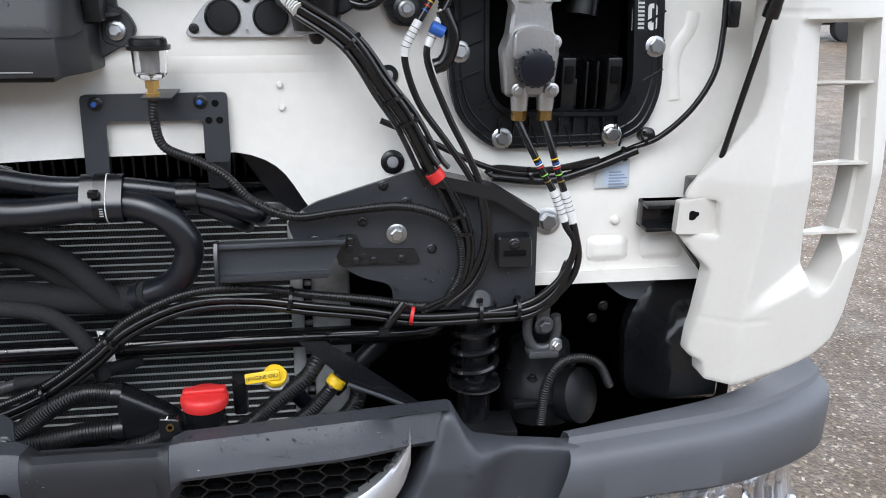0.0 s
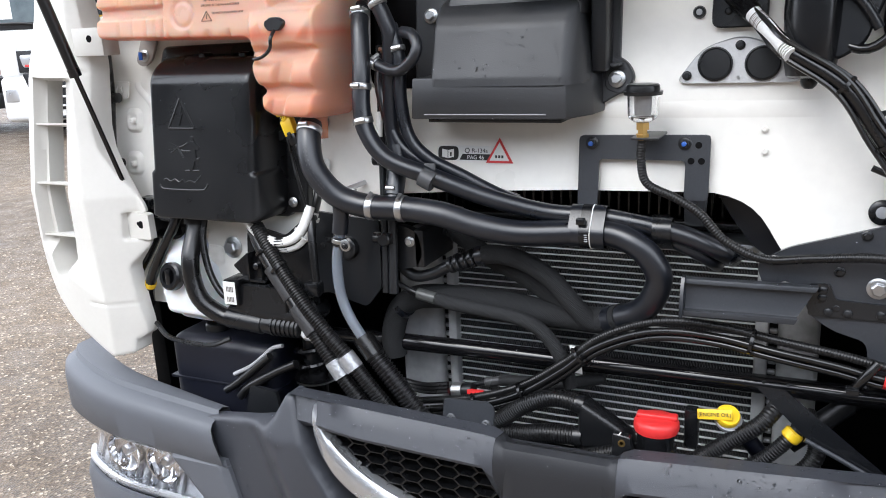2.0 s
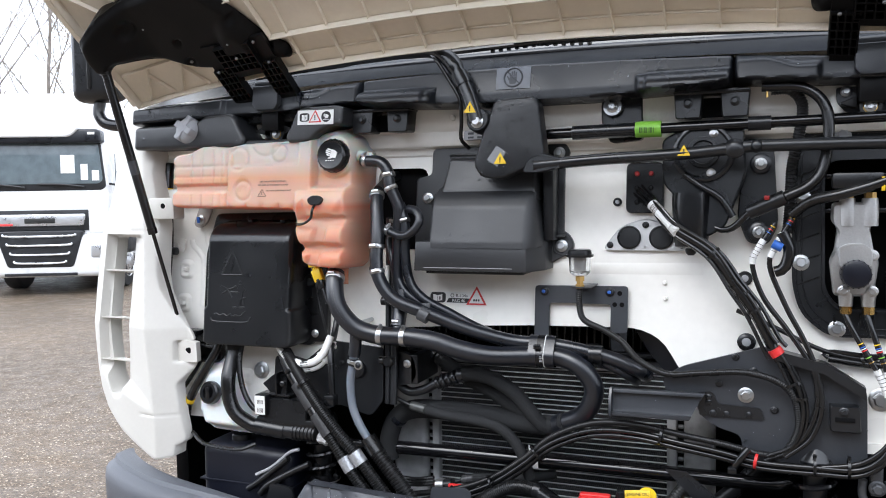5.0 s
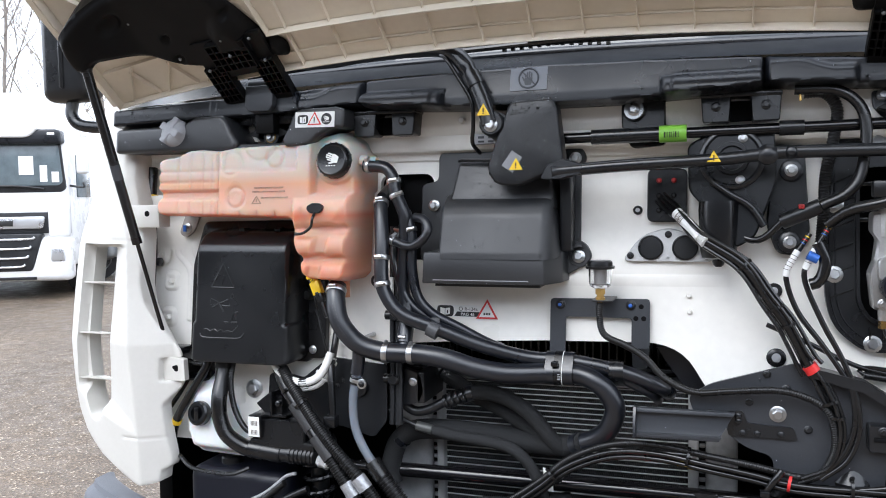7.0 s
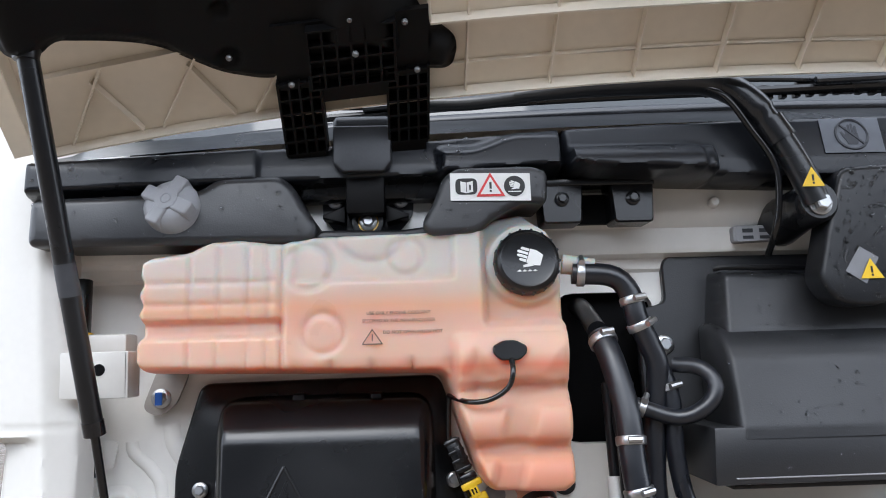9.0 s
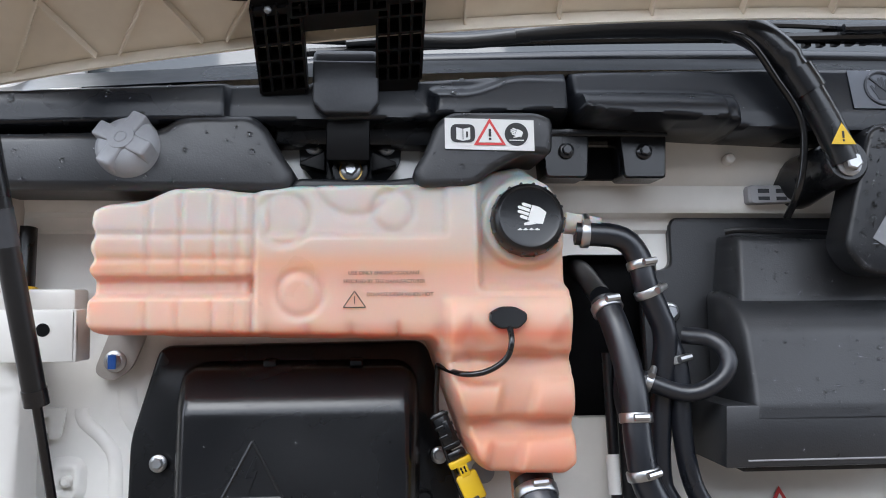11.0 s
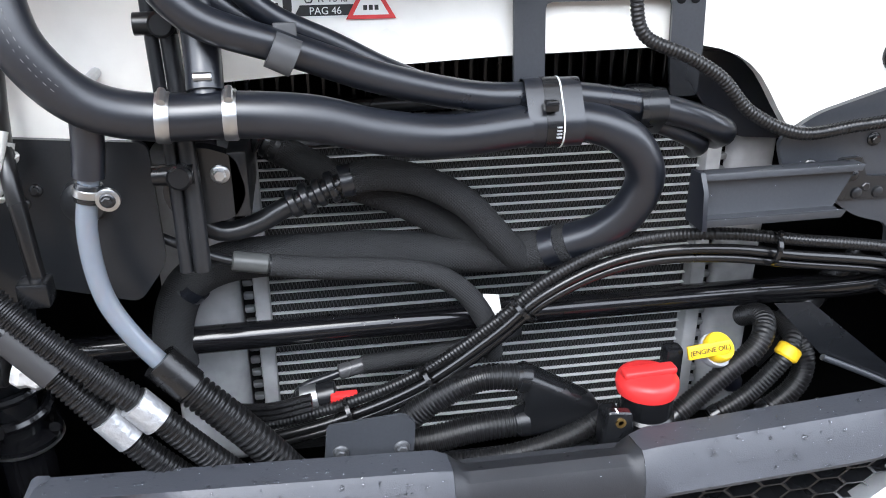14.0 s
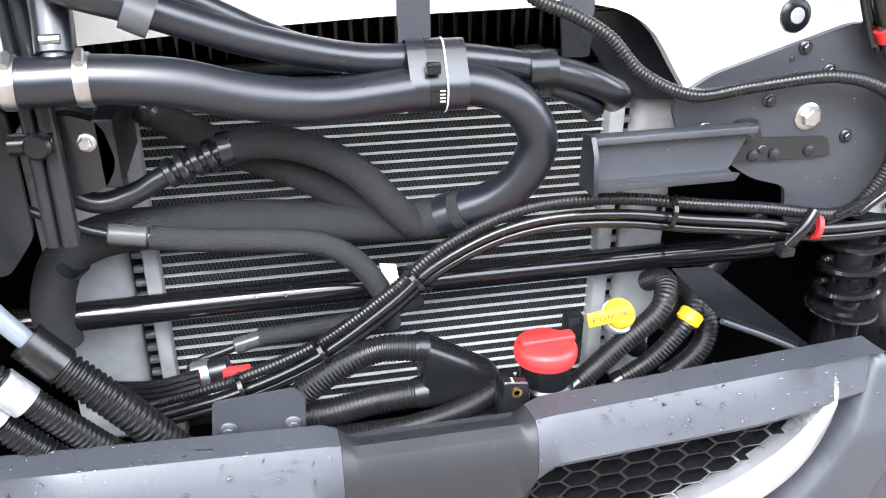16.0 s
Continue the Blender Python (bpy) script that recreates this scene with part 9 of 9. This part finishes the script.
hose("thin_cable", [W(-1.262, 0.05, 1.27), (-1.262, 1.50, 1.2), (-1.245, 1.49, 1.13), (-1.21, 1.485, 1.08), (-1.17, 1.49, 1.065)], 0.008, "thin black cable beside the thick one", "cable", cable_m)
lbp = thing("connector_label", "white barcode label on the connector block", "label", (-1.2, 1.46, 1.08))
sheet([(-1.187, 1.462, 1.068), (-1.154, 1.462, 1.068), (-1.154, 1.462, 1.121), (-1.187, 1.462, 1.121)], label_w, lbp, "paper", 0.001)
for k in range(5):
    for z in (1.074, 1.098):
        sheet([(-1.178 + k * 0.004, 1.4605, z), (-1.1762 + k * 0.004, 1.4605, z), (-1.1762 + k * 0.004, 1.4605, z + 0.012), (-1.178 + k * 0.004, 1.4605, z + 0.012)], print_g, lbp, "code_bar", 0.0004)
part("holder", box(-1.189, -1.150, 1.463, 1.525, 1.064, 1.124, 0.004), black_s, lbp)

# washer bottle
wbt = thing("washer_bottle", "milky white washer fluid bottle with a black cap", "bottle", (-1.32, 1.5, 0.98))
part("body", relief(rounded([(-1.43, 1.07), (-1.40, 0.99), (-1.22, 0.985), (-1.215, 1.01), (-1.252, 1.062), (-1.282, 1.15), (-1.30, 1.225), (-1.37, 1.235), (-1.405, 1.20)], 0.03, 4), lambda x, z, s: 0.0 + 0.062 * step(s, 0, 0.04) - 0.012 * step(z, 1.16, 1.18), 0.006, back=0.0), bottle, wbt, smooth=75)
part("cap", turned((-1.352, 1.492, 1.110), (-0.1, -1, 0.25), [(0, 0.033), (0.006, 0.034), (0.018, 0.033), (0.022, 0.028), (0.022, 0.02), (0.012, 0.018), (0.012, 0.0)], 28), black_s, wbt, "round black bottle cap")
part("cap_grip", box(-1.360, -1.346, 1.466, 1.486, 1.092, 1.132, 0.003), black_s, wbt)
sheet([(-1.405, 1.505, 1.055), (-1.385, 1.488, 1.055), (-1.383, 1.488, 1.105), (-1.403, 1.505, 1.105)], label_w, wbt, "label", 0.001, "white printed label")
part("pump_hose", tube([(-1.42, 1.48, 0.99), (-1.36, 1.46, 0.965), (-1.25, 1.46, 0.96), (-1.20, 1.48, 0.975)], 0.006, 8), cable_m, wbt)
tk = thing("dark_reservoir", "dark blue-black plastic reservoir below the washer bottle", "reservoir", (-1.25, 1.55, 0.75))
part("body", box(-1.41, -1.10, 1.50, 1.66, 0.62, 0.955, 0.03, seg=4), navy, tk)
part("seam", box(-1.413, -1.097, 1.497, 1.663, 0.842, 0.849, 0.002), navy, tk)
part("neck_cap", turned((-1.31, 1.57, 0.955), (0, 0, 1), [(0, 0.03), (0.014, 0.03), (0.018, 0.026), (0.018, 0.0)], 22), black_s, tk)
hl2 = thing("loose_hoses", "loose white and black pipes beside a spring strut", "pipe", (-1.15, 1.5, 0.82))
part("white_pipe", tube([(-1.07, 1.50, 0.965), (-1.10, 1.50, 0.955), (-1.13, 1.50, 0.93), (-1.17, 1.50, 0.90), (-1.21, 1.49, 0.88)], 0.0048, 10), cap_grey, hl2, "white plastic pipe")
part("black_pipe", tube([(-1.03, 1.49, 0.93), (-1.09, 1.49, 0.90), (-1.16, 1.48, 0.86), (-1.19, 1.48, 0.83)], 0.01, 10), cable_m, hl2)
part("black_pipe", tube([(-1.10, 1.49, 0.94), (-1.15, 1.49, 0.90), (-1.20, 1.48, 0.86), (-1.23, 1.48, 0.84)], 0.009, 10), cable_m, hl2)
part("bracket", plate(rounded([(-1.15, 0.868), (-1.08, 0.862), (-1.07, 0.80), (-1.17, 0.80)], 0.01), -0.01, 0.0, put=ycon(1.47)), black_m, hl2, "black bracket")

# wires by the fuse cover
yc = thing("yellow_connector", "yellow and black cable connector hanging beside the tank", "connector", W(-1.02, 0.09, 1.46))
cp = [W(-1.034, 0.11, 1.612), W(-1.036, 0.10, 1.56), W(-1.030, 0.095, 1.525), W(-1.015, 0.095, 1.48), W(-0.998, 0.095, 1.435), W(-0.992, 0.09, 1.40), W(-0.978, 0.09, 1.35), W(-0.962, 0.085, 1.295), W(-0.955, 0.08, 1.27)]
part("wire", tube(cp, 0.0035, 8), cable_m, yc)
def along(k, out=0.0):
    """A place on the connector's axis, k from its top end to its plug."""
    return W(-1.034 + 0.056 * k, 0.093 + out, 1.552 - 0.125 * k)


ca_x = (along(1) - along(0)).normalized()
ca_s = ca_x.cross(OUT).normalized()
con_m = Matrix((ca_s, OUT, ca_x)).transposed().to_4x4()


def conbox(k, w, dep, h, bev=0.002, side=0.0, out=0.0):
    m = con_m.copy()
    m.translation = along(k, out) + ca_s * side
    return box(-w, w, -dep, dep, -h, h, bev, m=m)


sock = part("socket", conbox(0.17, 0.0105, 0.010, 0.024, 0.004), black_s, yc, "black ribbed socket")
for k in (0.03, 0.13, 0.22, 0.31):
    part("rib", conbox(k, 0.0115, 0.011, 0.0022, 0.001), black_s, sock)
part("latch", conbox(0.16, 0.004, 0.002, 0.011, 0.001, -0.004, 0.0115), black_s, sock)
part("seal", conbox(0.40, 0.0115, 0.011, 0.0055, 0.003), cable_m, yc)
yb = part("yellow_collar", conbox(0.475, 0.0145, 0.012, 0.0045, 0.002), yellow, yc, "yellow plastic collar")
part("yellow_latch", conbox(0.535, 0.006, 0.0115, 0.010, 0.001), yellow, yc)
for q in (-0.0022, 0.0022):
    for k in (0.52, 0.55):
        part("slot", conbox(k, 0.0011, 0.0004, 0.0018, 0, q, 0.0117), black_s, yb)
part("yellow_body", conbox(0.71, 0.0135, 0.0105, 0.0175, 0.003), yellow, yc, "yellow plastic body")
part("plug", conbox(0.90, 0.0105, 0.010, 0.014, 0.005), black_s, yc)
part("plug_hook", conbox(0.83, 0.004, 0.002, 0.006, 0.001, 0.0, 0.0115), black_s, yc)
part("sleeve", tube([along(0.98), along(1.12), along(1.3)], 0.0075, 12), cable_m, yc)
part("paint_mark", turned(W(-0.968, 0.004, 1.463), OUT, [(0, 0.0155), (0.004, 0.0155), (0.006, 0.012), (0.006, 0.0)], 22), cap_grey, yc, "dull grey plug in the bulkhead")
wh = thing("ground_leads", "white and black battery leads looping below the fuse cover", "cable", W(-1.04, 0.07, 1.2))
for k in range(4):
    o = Vector((0.0, -0.006 * k, 0.008 * (k - 1.5)))
    pts = [W(-1.135, 0.055, 1.268), W(-1.10, 0.07, 1.232), W(-1.045, 0.075, 1.208), W(-0.995, 0.075, 1.216), W(-0.968, 0.07, 1.245), W(-0.956, 0.06, 1.285)]
    part("lead", tube([p + o for p in pts], 0.0105 if k % 2 else 0.007, 10), label_w if k % 2 else cable_m, wh)
    if k % 2:
        part("tape", tube([W(-1.035, 0.075, 1.207) + o, W(-1.012, 0.075, 1.210) + o], 0.0110, 10), cable_m, wh)
tie(wh, W(-0.96, 0.07, 1.268), (0.3, 0, 1), 0.017, label_w)
tie(wh, W(-0.975, 0.075, 1.235), (0.7, 0, 0.7), 0.019, label_w)
ter = thing("cable_terminal", "black cable with a metal lug bolted to the bulkhead", "terminal", W(-0.965, 0.01, 1.37))
part("lug", plate(rounded([(-0.985, 1.345), (-0.952, 1.345), (-0.952, 1.385), (-0.985, 1.385)], 0.006), 0.004, 0.014), label_w, ter)
bolt(ter, W(-0.968, 0.015, 1.367), 0.009)
part("cable", tube([W(-0.968, 0.02, 1.345), W(-0.965, 0.04, 1.30), W(-0.953, 0.08, 1.26), W(-0.945, 0.09, 1.20), W(-0.938, 0.09, 1.12)], 0.0095, 10), cable_m, ter)
part("connector", box(-0.958, -0.925, wall(1.13) - 0.11, wall(1.13) - 0.08, 1.112, 1.142, 0.004), black_s, ter)
blc = thing("blue_grommet", "blue plastic collar on a black hose below the fuse cover", "collar", W(-1.335, 0.05, 1.265))
part("collar", rod(W(-1.335, 0.06, 1.275), W(-1.338, 0.06, 1.255), 0.0165, 16, bevel=0.003), blue, blc)
part("hose", tube([W(-1.338, 0.06, 1.256), W(-1.350, 0.065, 1.22), W(-1.385, 0.065, 1.165), (-1.425, 1.495, 1.105), (-1.452, 1.505, 1.065), (-1.48, 1.53, 1.02)], 0.0125, 10), cable_m, blc)
part("yellow_tape", tube([(-1.437, 1.499, 1.087), (-1.445, 1.502, 1.075)], 0.0138, 14), yellow, blc, "yellow tape band")
lw = thing("door_harness", "black harness with yellow and blue clips beside the fuse cover", "harness", W(-1.575, 0.03, 1.3))
part("harness", tube([W(-1.570, 0.03, 1.79), W(-1.565, 0.035, 1.68), W(-1.560, 0.03, 1.55), W(-1.563, 0.03, 1.42), W(-1.560, 0.03, 1.33)], 0.015, 10), cable_m, lw)
for z, c in ((1.70, yellow), (1.36, blue)):
    part("clip", tube([W(-1.5651, 0.032, z), W(-1.5651, 0.032, z + 0.012)], 0.0165, 12), c, lw)
part("white_tag", box(-1.580, -1.550, wall(1.4) - 0.055, wall(1.4) - 0.045, 1.38, 1.43, 0.003), label_w, lw)
for z in (1.52, 1.365):
    part("knob", turned(W(-1.543, 0.03, z), (1, 0, 0), [(0, 0.012), (0.015, 0.012), (0.018, 0.006)], 12), black_s, lw)

# ---- wing mirror ----
def mirror_(m):
    mi = thing("wing_mirror", "large black truck wing mirror on a curved arm", "mirror", (m(-1.95), 1.8, 1.9), "wing mirrors")
    part("housing", box(min(m(-2.355), m(-2.14)), max(m(-2.355), m(-2.14)), 1.99, 2.11, 2.055, 2.72, 0.045, seg=4), black_s, mi)
    part("ridge", box(min(m(-2.255), m(-2.235)), max(m(-2.255), m(-2.235)), 1.982, 2.01, 2.10, 2.62, 0.008), black_s, mi)
    part("arm", tube([(m(-2.25), 2.05, 2.07), (m(-2.25), 2.04, 2.005), (m(-2.18), 2.04, 1.965), (m(-1.90), 2.03, 1.955), (m(-1.60), 2.02, 1.955)], 0.022, 12), black_s, mi)


mirror_(lambda x: x)
mirror_(mx)

# ---- parked trucks across the yard ----
def truck(m, label, tall=True):
    """A cab with its front at y = 0, facing -y, centred on x, standing on z = 0."""
    t = thing("parked_truck", label, "truck", (0, 0, 0), "parked trucks")
    t.matrix_world = m
    def tp(nm, bm, mat, lab=""):
        o = part(nm, bm, mat, None, lab)
        o.parent = t
        return o
    w = 1.15
    tp("cab", box(-w, w, 0.0, 2.0, 0.55, 2.85, 0.10, seg=3), white_far)
    if tall:
        tp("roof", box(-w + 0.18, w - 0.18, 0.20, 2.0, 2.80, 3.57, 0.16, seg=4), white_far, "rounded white roof spoiler")
    else:
        tp("roof", box(-w + 0.03, w - 0.03, 0.02, 2.0, 2.78, 2.96, 0.07, seg=3), black_far, "low dark roof")
    fp = lambda x, d, z: Vector((x, -d, z))
    visor_m = slate_p
    tp("sun_visor", slab(rounded([(-1.13, 2.66), (1.13, 2.66), (1.12, 2.86), (1.05, 2.90), (-1.05, 2.90), (-1.12, 2.86)], 0.05, 4), -0.05, 0.17, 0.04, put=fp), visor_m)
    if tall:
        tp("roof_lip", slab(rounded([(-0.62, 2.76), (0.62, 2.76), (0.80, 2.94), (-0.80, 2.94)], 0.10, 5), 0.0, 0.21, 0.03, put=fp), white_far)
    for x in (-0.97, 0.97):
        tp("visor_lamp", box(x - 0.06, x + 0.06, -0.18, -0.15, 2.80, 2.845, 0.01), label_w)
    tp("screen_border", slab(rounded([(-1.13, 1.90), (-1.06, 1.84), (1.06, 1.84), (1.13, 1.90), (1.07, 2.70), (-1.07, 2.70)], 0.06, 4), -0.05, 0.008, 0.01, put=fp), black_far)
    tp("windscreen", slab(rounded([(-1.09, 2.02), (-1.02, 1.955), (1.02, 1.955), (1.09, 2.02), (1.03, 2.66), (-1.03, 2.66)], 0.05, 4), -0.02, 0.016, 0.006, put=fp), wind_far)
    for x in (-0.62, 0.40):
        tp("wiper", tube([(x - 0.42, -0.03, 1.955), (x, -0.04, 1.945), (x + 0.38, -0.03, 1.90)], 0.018, 8), black_far)
    for x, z, a, h in ((0.50, 2.30, 0.12, 0.16), (0.78, 2.16, 0.06, 0.14), (0.97, 2.10, 0.06, 0.09), (-0.90, 2.18, 0.11, 0.16)):
        tp("paper", box(x - a, x + a, -0.024, -0.019, z - h, z + h, 0), label_w)
    tp("interior_mirror", box(-0.88, -0.68, -0.022, -0.018, 2.36, 2.50, 0.0), black_far)
    tp("badge_surround", slab(rounded([(-0.84, 1.14), (0.84, 1.14), (0.86, 1.50), (-0.86, 1.50)], 0.03, 3), -0.02, 0.03, 0.01, put=fp), black_far)
    tp("badge_panel", slab(rounded([(-0.74, 1.22), (0.74, 1.22), (0.78, 1.43), (-0.78, 1.43)], 0.05, 3), 0.0, 0.06, 0.015, put=fp), silver)
    tp("badge_bar", box(-0.26, 0.26, -0.068, -0.058, 1.27, 1.36, 0.005), label_k)
    tp("badge_mark", box(-0.70, -0.46, -0.068, -0.058, 1.23, 1.27, 0.005), label_r)
    tp("grille", slab(rounded([(-0.56, 0.50), (0.56, 0.50), (0.76, 1.14), (-0.76, 1.14)], 0.06, 3), -0.02, 0.118, 0.02, put=fp), black_far)
    for z, k in ((1.05, 0.62), (0.89, 0.56), (0.73, 0.51), (0.58, 0.45)):
        tp("grille_slat", tube([(-k, -0.120, z + 0.035), (-k + 0.07, -0.130, z), (0, -0.134, z - 0.008), (k - 0.07, -0.130, z), (k, -0.120, z + 0.035)], 0.020, 8), silver)
    tp("bumper", box(-w - 0.02, w + 0.02, -0.10, 0.3, 0.32, 1.08, 0.10, seg=4), white_far)
    tp("bumper_slot", box(-0.62, 0.62, -0.112, -0.08, 0.35, 0.40, 0.01), black_far)
    for x in (-0.98, 0.98):
        tp("headlight", box(x - 0.13, x + 0.13, -0.115, 0.0, 0.64, 0.92, 0.05, seg=3), silver)
        tp("corner", box(x - 0.17, x + 0.17, -0.05, 0.2, 1.06, 1.80, 0.06, seg=3), white_far)
    for s in (-1, 1):
        tp("mirror", box(s * 1.40 - 0.1, s * 1.40 + 0.1, 0.0, 0.12, 2.15, 2.62, 0.05, seg=3), white_far)
        tp("mirror_arm", tube([(s * 1.15, 0.15, 1.95), (s * 1.40, 0.06, 1.92), (s * 1.40, 0.06, 2.0)], 0.02, 8), black_far)
        tp("side_window", box(s * w - 0.02, s * w + 0.02, 0.5, 1.25, 1.75, 2.5, 0.01), wind_far)
        tp("wheel_arch", box(s * w - 0.12, s * w + 0.03, 0.75, 1.85, 0.6, 1.18, 0.15, seg=3), black_far)
        for y in (1.3, 5.2):
            wh_ = tp("wheel", turned((s * 1.10, y, 0.5), (-s, 0, 0), [(0, 0.36), (0.02, 0.48), (0.06, 0.50), (0.26, 0.50), (0.30, 0.46)], 28), tyre_m)
            o = part("rim", turned((s * 1.115, y, 0.5), (-s, 0, 0), [(-0.06, 0.05), (-0.05, 0.12), (0.02, 0.2), (0.03, 0.28), (0.0, 0.30), (0.02, 0.32)], 20), silver)
            o.parent = wh_
        tp("frame_rail", box(s * 0.42 - 0.05, s * 0.42 + 0.05, 2.0, 6.2, 0.72, 1.0, 0.01), black_far)
        tp("fuel_tank", box(s * 0.95 - 0.25, s * 0.95 + 0.25, 2.6, 4.0, 0.5, 1.0, 0.1, seg=3), alu_dark)
    tp("underside", box(-1.0, 1.0, 0.2, 6.0, 0.45, 0.72, 0.02), black_far)
    return t


t1 = truck(pose(-11.75, 10.6, 0, 0, 0, 25.6), "white parked truck with a sleek grille and roof spoiler")
copy_thing(t1, pose(-19.0, 24.5, 0, 0, 0, 30))
copy_thing(t1, pose(-16.0, 9.75, 0, 0, 0, -30))
truck(pose(-9.75, 14.6, 0, 0, 0, 24), "white parked truck with a low dark roof", tall=False)
dark_van = thing("parked_van", "dark parked van across the yard", "van", (11, 17, 0))
part("body", box(10.2, 14.7, 16.9, 18.7, 0.35, 1.25, 0.15, seg=3), black_far, dark_van)
part("cabin", box(10.5, 14.5, 17.0, 18.6, 1.2, 2.0, 0.25, seg=3), wind_far, dark_van)
for x in (11.1, 13.8):
    part("wheel", turned((x, 16.88, 0.33), (0, 1, 0), [(0, 0.2), (0.02, 0.32), (0.2, 0.33)], 22), tyre_m, dark_van)
part("lettering_bar", box(10.5, 11.9, 16.885, 16.9, 1.05, 1.12, 0), label_w, dark_van)

# ---- bare trees ----
def tree(at, h, seed, name_label="tall bare winter tree with thin branches"):
    rnd = random.Random(seed)
    t = thing("bare_tree", name_label, "tree", at, "bare trees")
    base = Vector(at)
    top = base + Vector((rnd.uniform(-0.8, 0.8), rnd.uniform(-0.5, 0.5), h))
    trunk = [base.lerp(top, k / 6) + Vector((rnd.uniform(-0.15, 0.15), rnd.uniform(-0.15, 0.15), 0)) * (k > 0) for k in range(7)]
    part("trunk", tube(trunk, 0.075 * h / 14, 9, 0.6, taper=lambda q: 1.05 - 0.9 * q), bark, t)
    b = bmesh.new()
    tw = bmesh.new()
    def limb(p, d, L, r, depth):
        mid = p + d * L * 0.5 + Vector((rnd.uniform(-1, 1), rnd.uniform(-1, 1), rnd.uniform(0, 1))) * L * 0.07
        end = p + d * L + Vector((0, 0, L * 0.12))
        dst = b if depth > 1 else tw
        pts = [p, mid, end]
        path = [p, p.lerp(mid, 0.5), mid, mid.lerp(end, 0.5), end]
        rings(dst, path, [r, r * 0.85, r * 0.7, r * 0.5, r * 0.25], frames(path), 5 if depth > 1 else 3)
        if depth:
            for k in range(rnd.randint(4, 6) if depth > 1 else 5):
                q = p.lerp(end, rnd.uniform(0.25, 1.0))
                nd = (d + Vector((rnd.uniform(-1, 1), rnd.uniform(-1, 1), rnd.uniform(-0.1, 0.8))) * 0.8).normalized()
                limb(q, nd, L * rnd.uniform(0.4, 0.65), r * 0.5, depth - 1)
    for k in range(22):
        f = 0.2 + 0.78 * k / 22
        a = rnd.uniform(0, 6.28)
        d = Vector((math.cos(a) * 0.75, math.sin(a) * 0.75, 0.9)).normalized()
        limb(base.lerp(top, f), d, h * 0.26 * (1.1 - f * 0.7), 0.030 * (1.15 - f) * h / 14, 2)
    tagged(part("branchwork", b, bark, t), kind="stuff")
    tagged(part("crown", tw, twig, t), kind="stuff")


for i, (x, y, h) in enumerate(((-21.3, 18.2, 15), (-21.8, 20.6, 15.5), (-19.2, 19.6, 14), (-22.4, 23.5, 16), (-22.8, 26.2, 14), (-21.4, 28.2, 15), (-19.6, 27.6, 13), (-29, 24, 17), (-30, 17, 17), (-26, 33, 18), (-17, 33, 15))):
    tree((x, y, 0), h, 10 + i)
hd = thing("dry_hedge", "brown dry hedge along the edge of the yard", "hedge", (-20, 36, 0))
b = bmesh.new()
rnd = random.Random(5)
for i in range(9000):
    x = rnd.uniform(-52, 6)
    y = 44 + 0.62 * x * 0.6 + rnd.gauss(0, 0.8)
    z = rnd.uniform(0, 1) ** 0.7 * (2.6 + 0.5 * math.sin(x * 0.7))
    a = rnd.uniform(0, 3.14)
    L = rnd.uniform(0.3, 0.8)
    d = Vector((math.cos(a) * 0.5, 0.2, 0.8)).normalized() * L
    s = Vector((0.02, 0, 0.0))
    p = Vector((x, y, z))
    b.faces.new([b.verts.new(v) for v in (p - s, p + s, p + d)])
tagged(part("crown", b, hedge_m, hd), kind="stuff")


# ---- unseen wall added behind the camera to darken reflections and block low sky ----
yw = thing("yard_wall", "unseen dark grey wall added behind the camera", "wall", (0, -9.5, 0), kind="structure")
cladding = material("unseen_wall_grey", (0.07, 0.072, 0.075), 0.6, vary=0.15, grain=4)
part("wall", box(-30, 30, -9.8, -9.5, 0, 6.0, 0.02), cladding, yw)
part("plinth", box(-30, 30, -9.5, -9.42, 0, 0.5, 0.02), asphalt_m, yw)
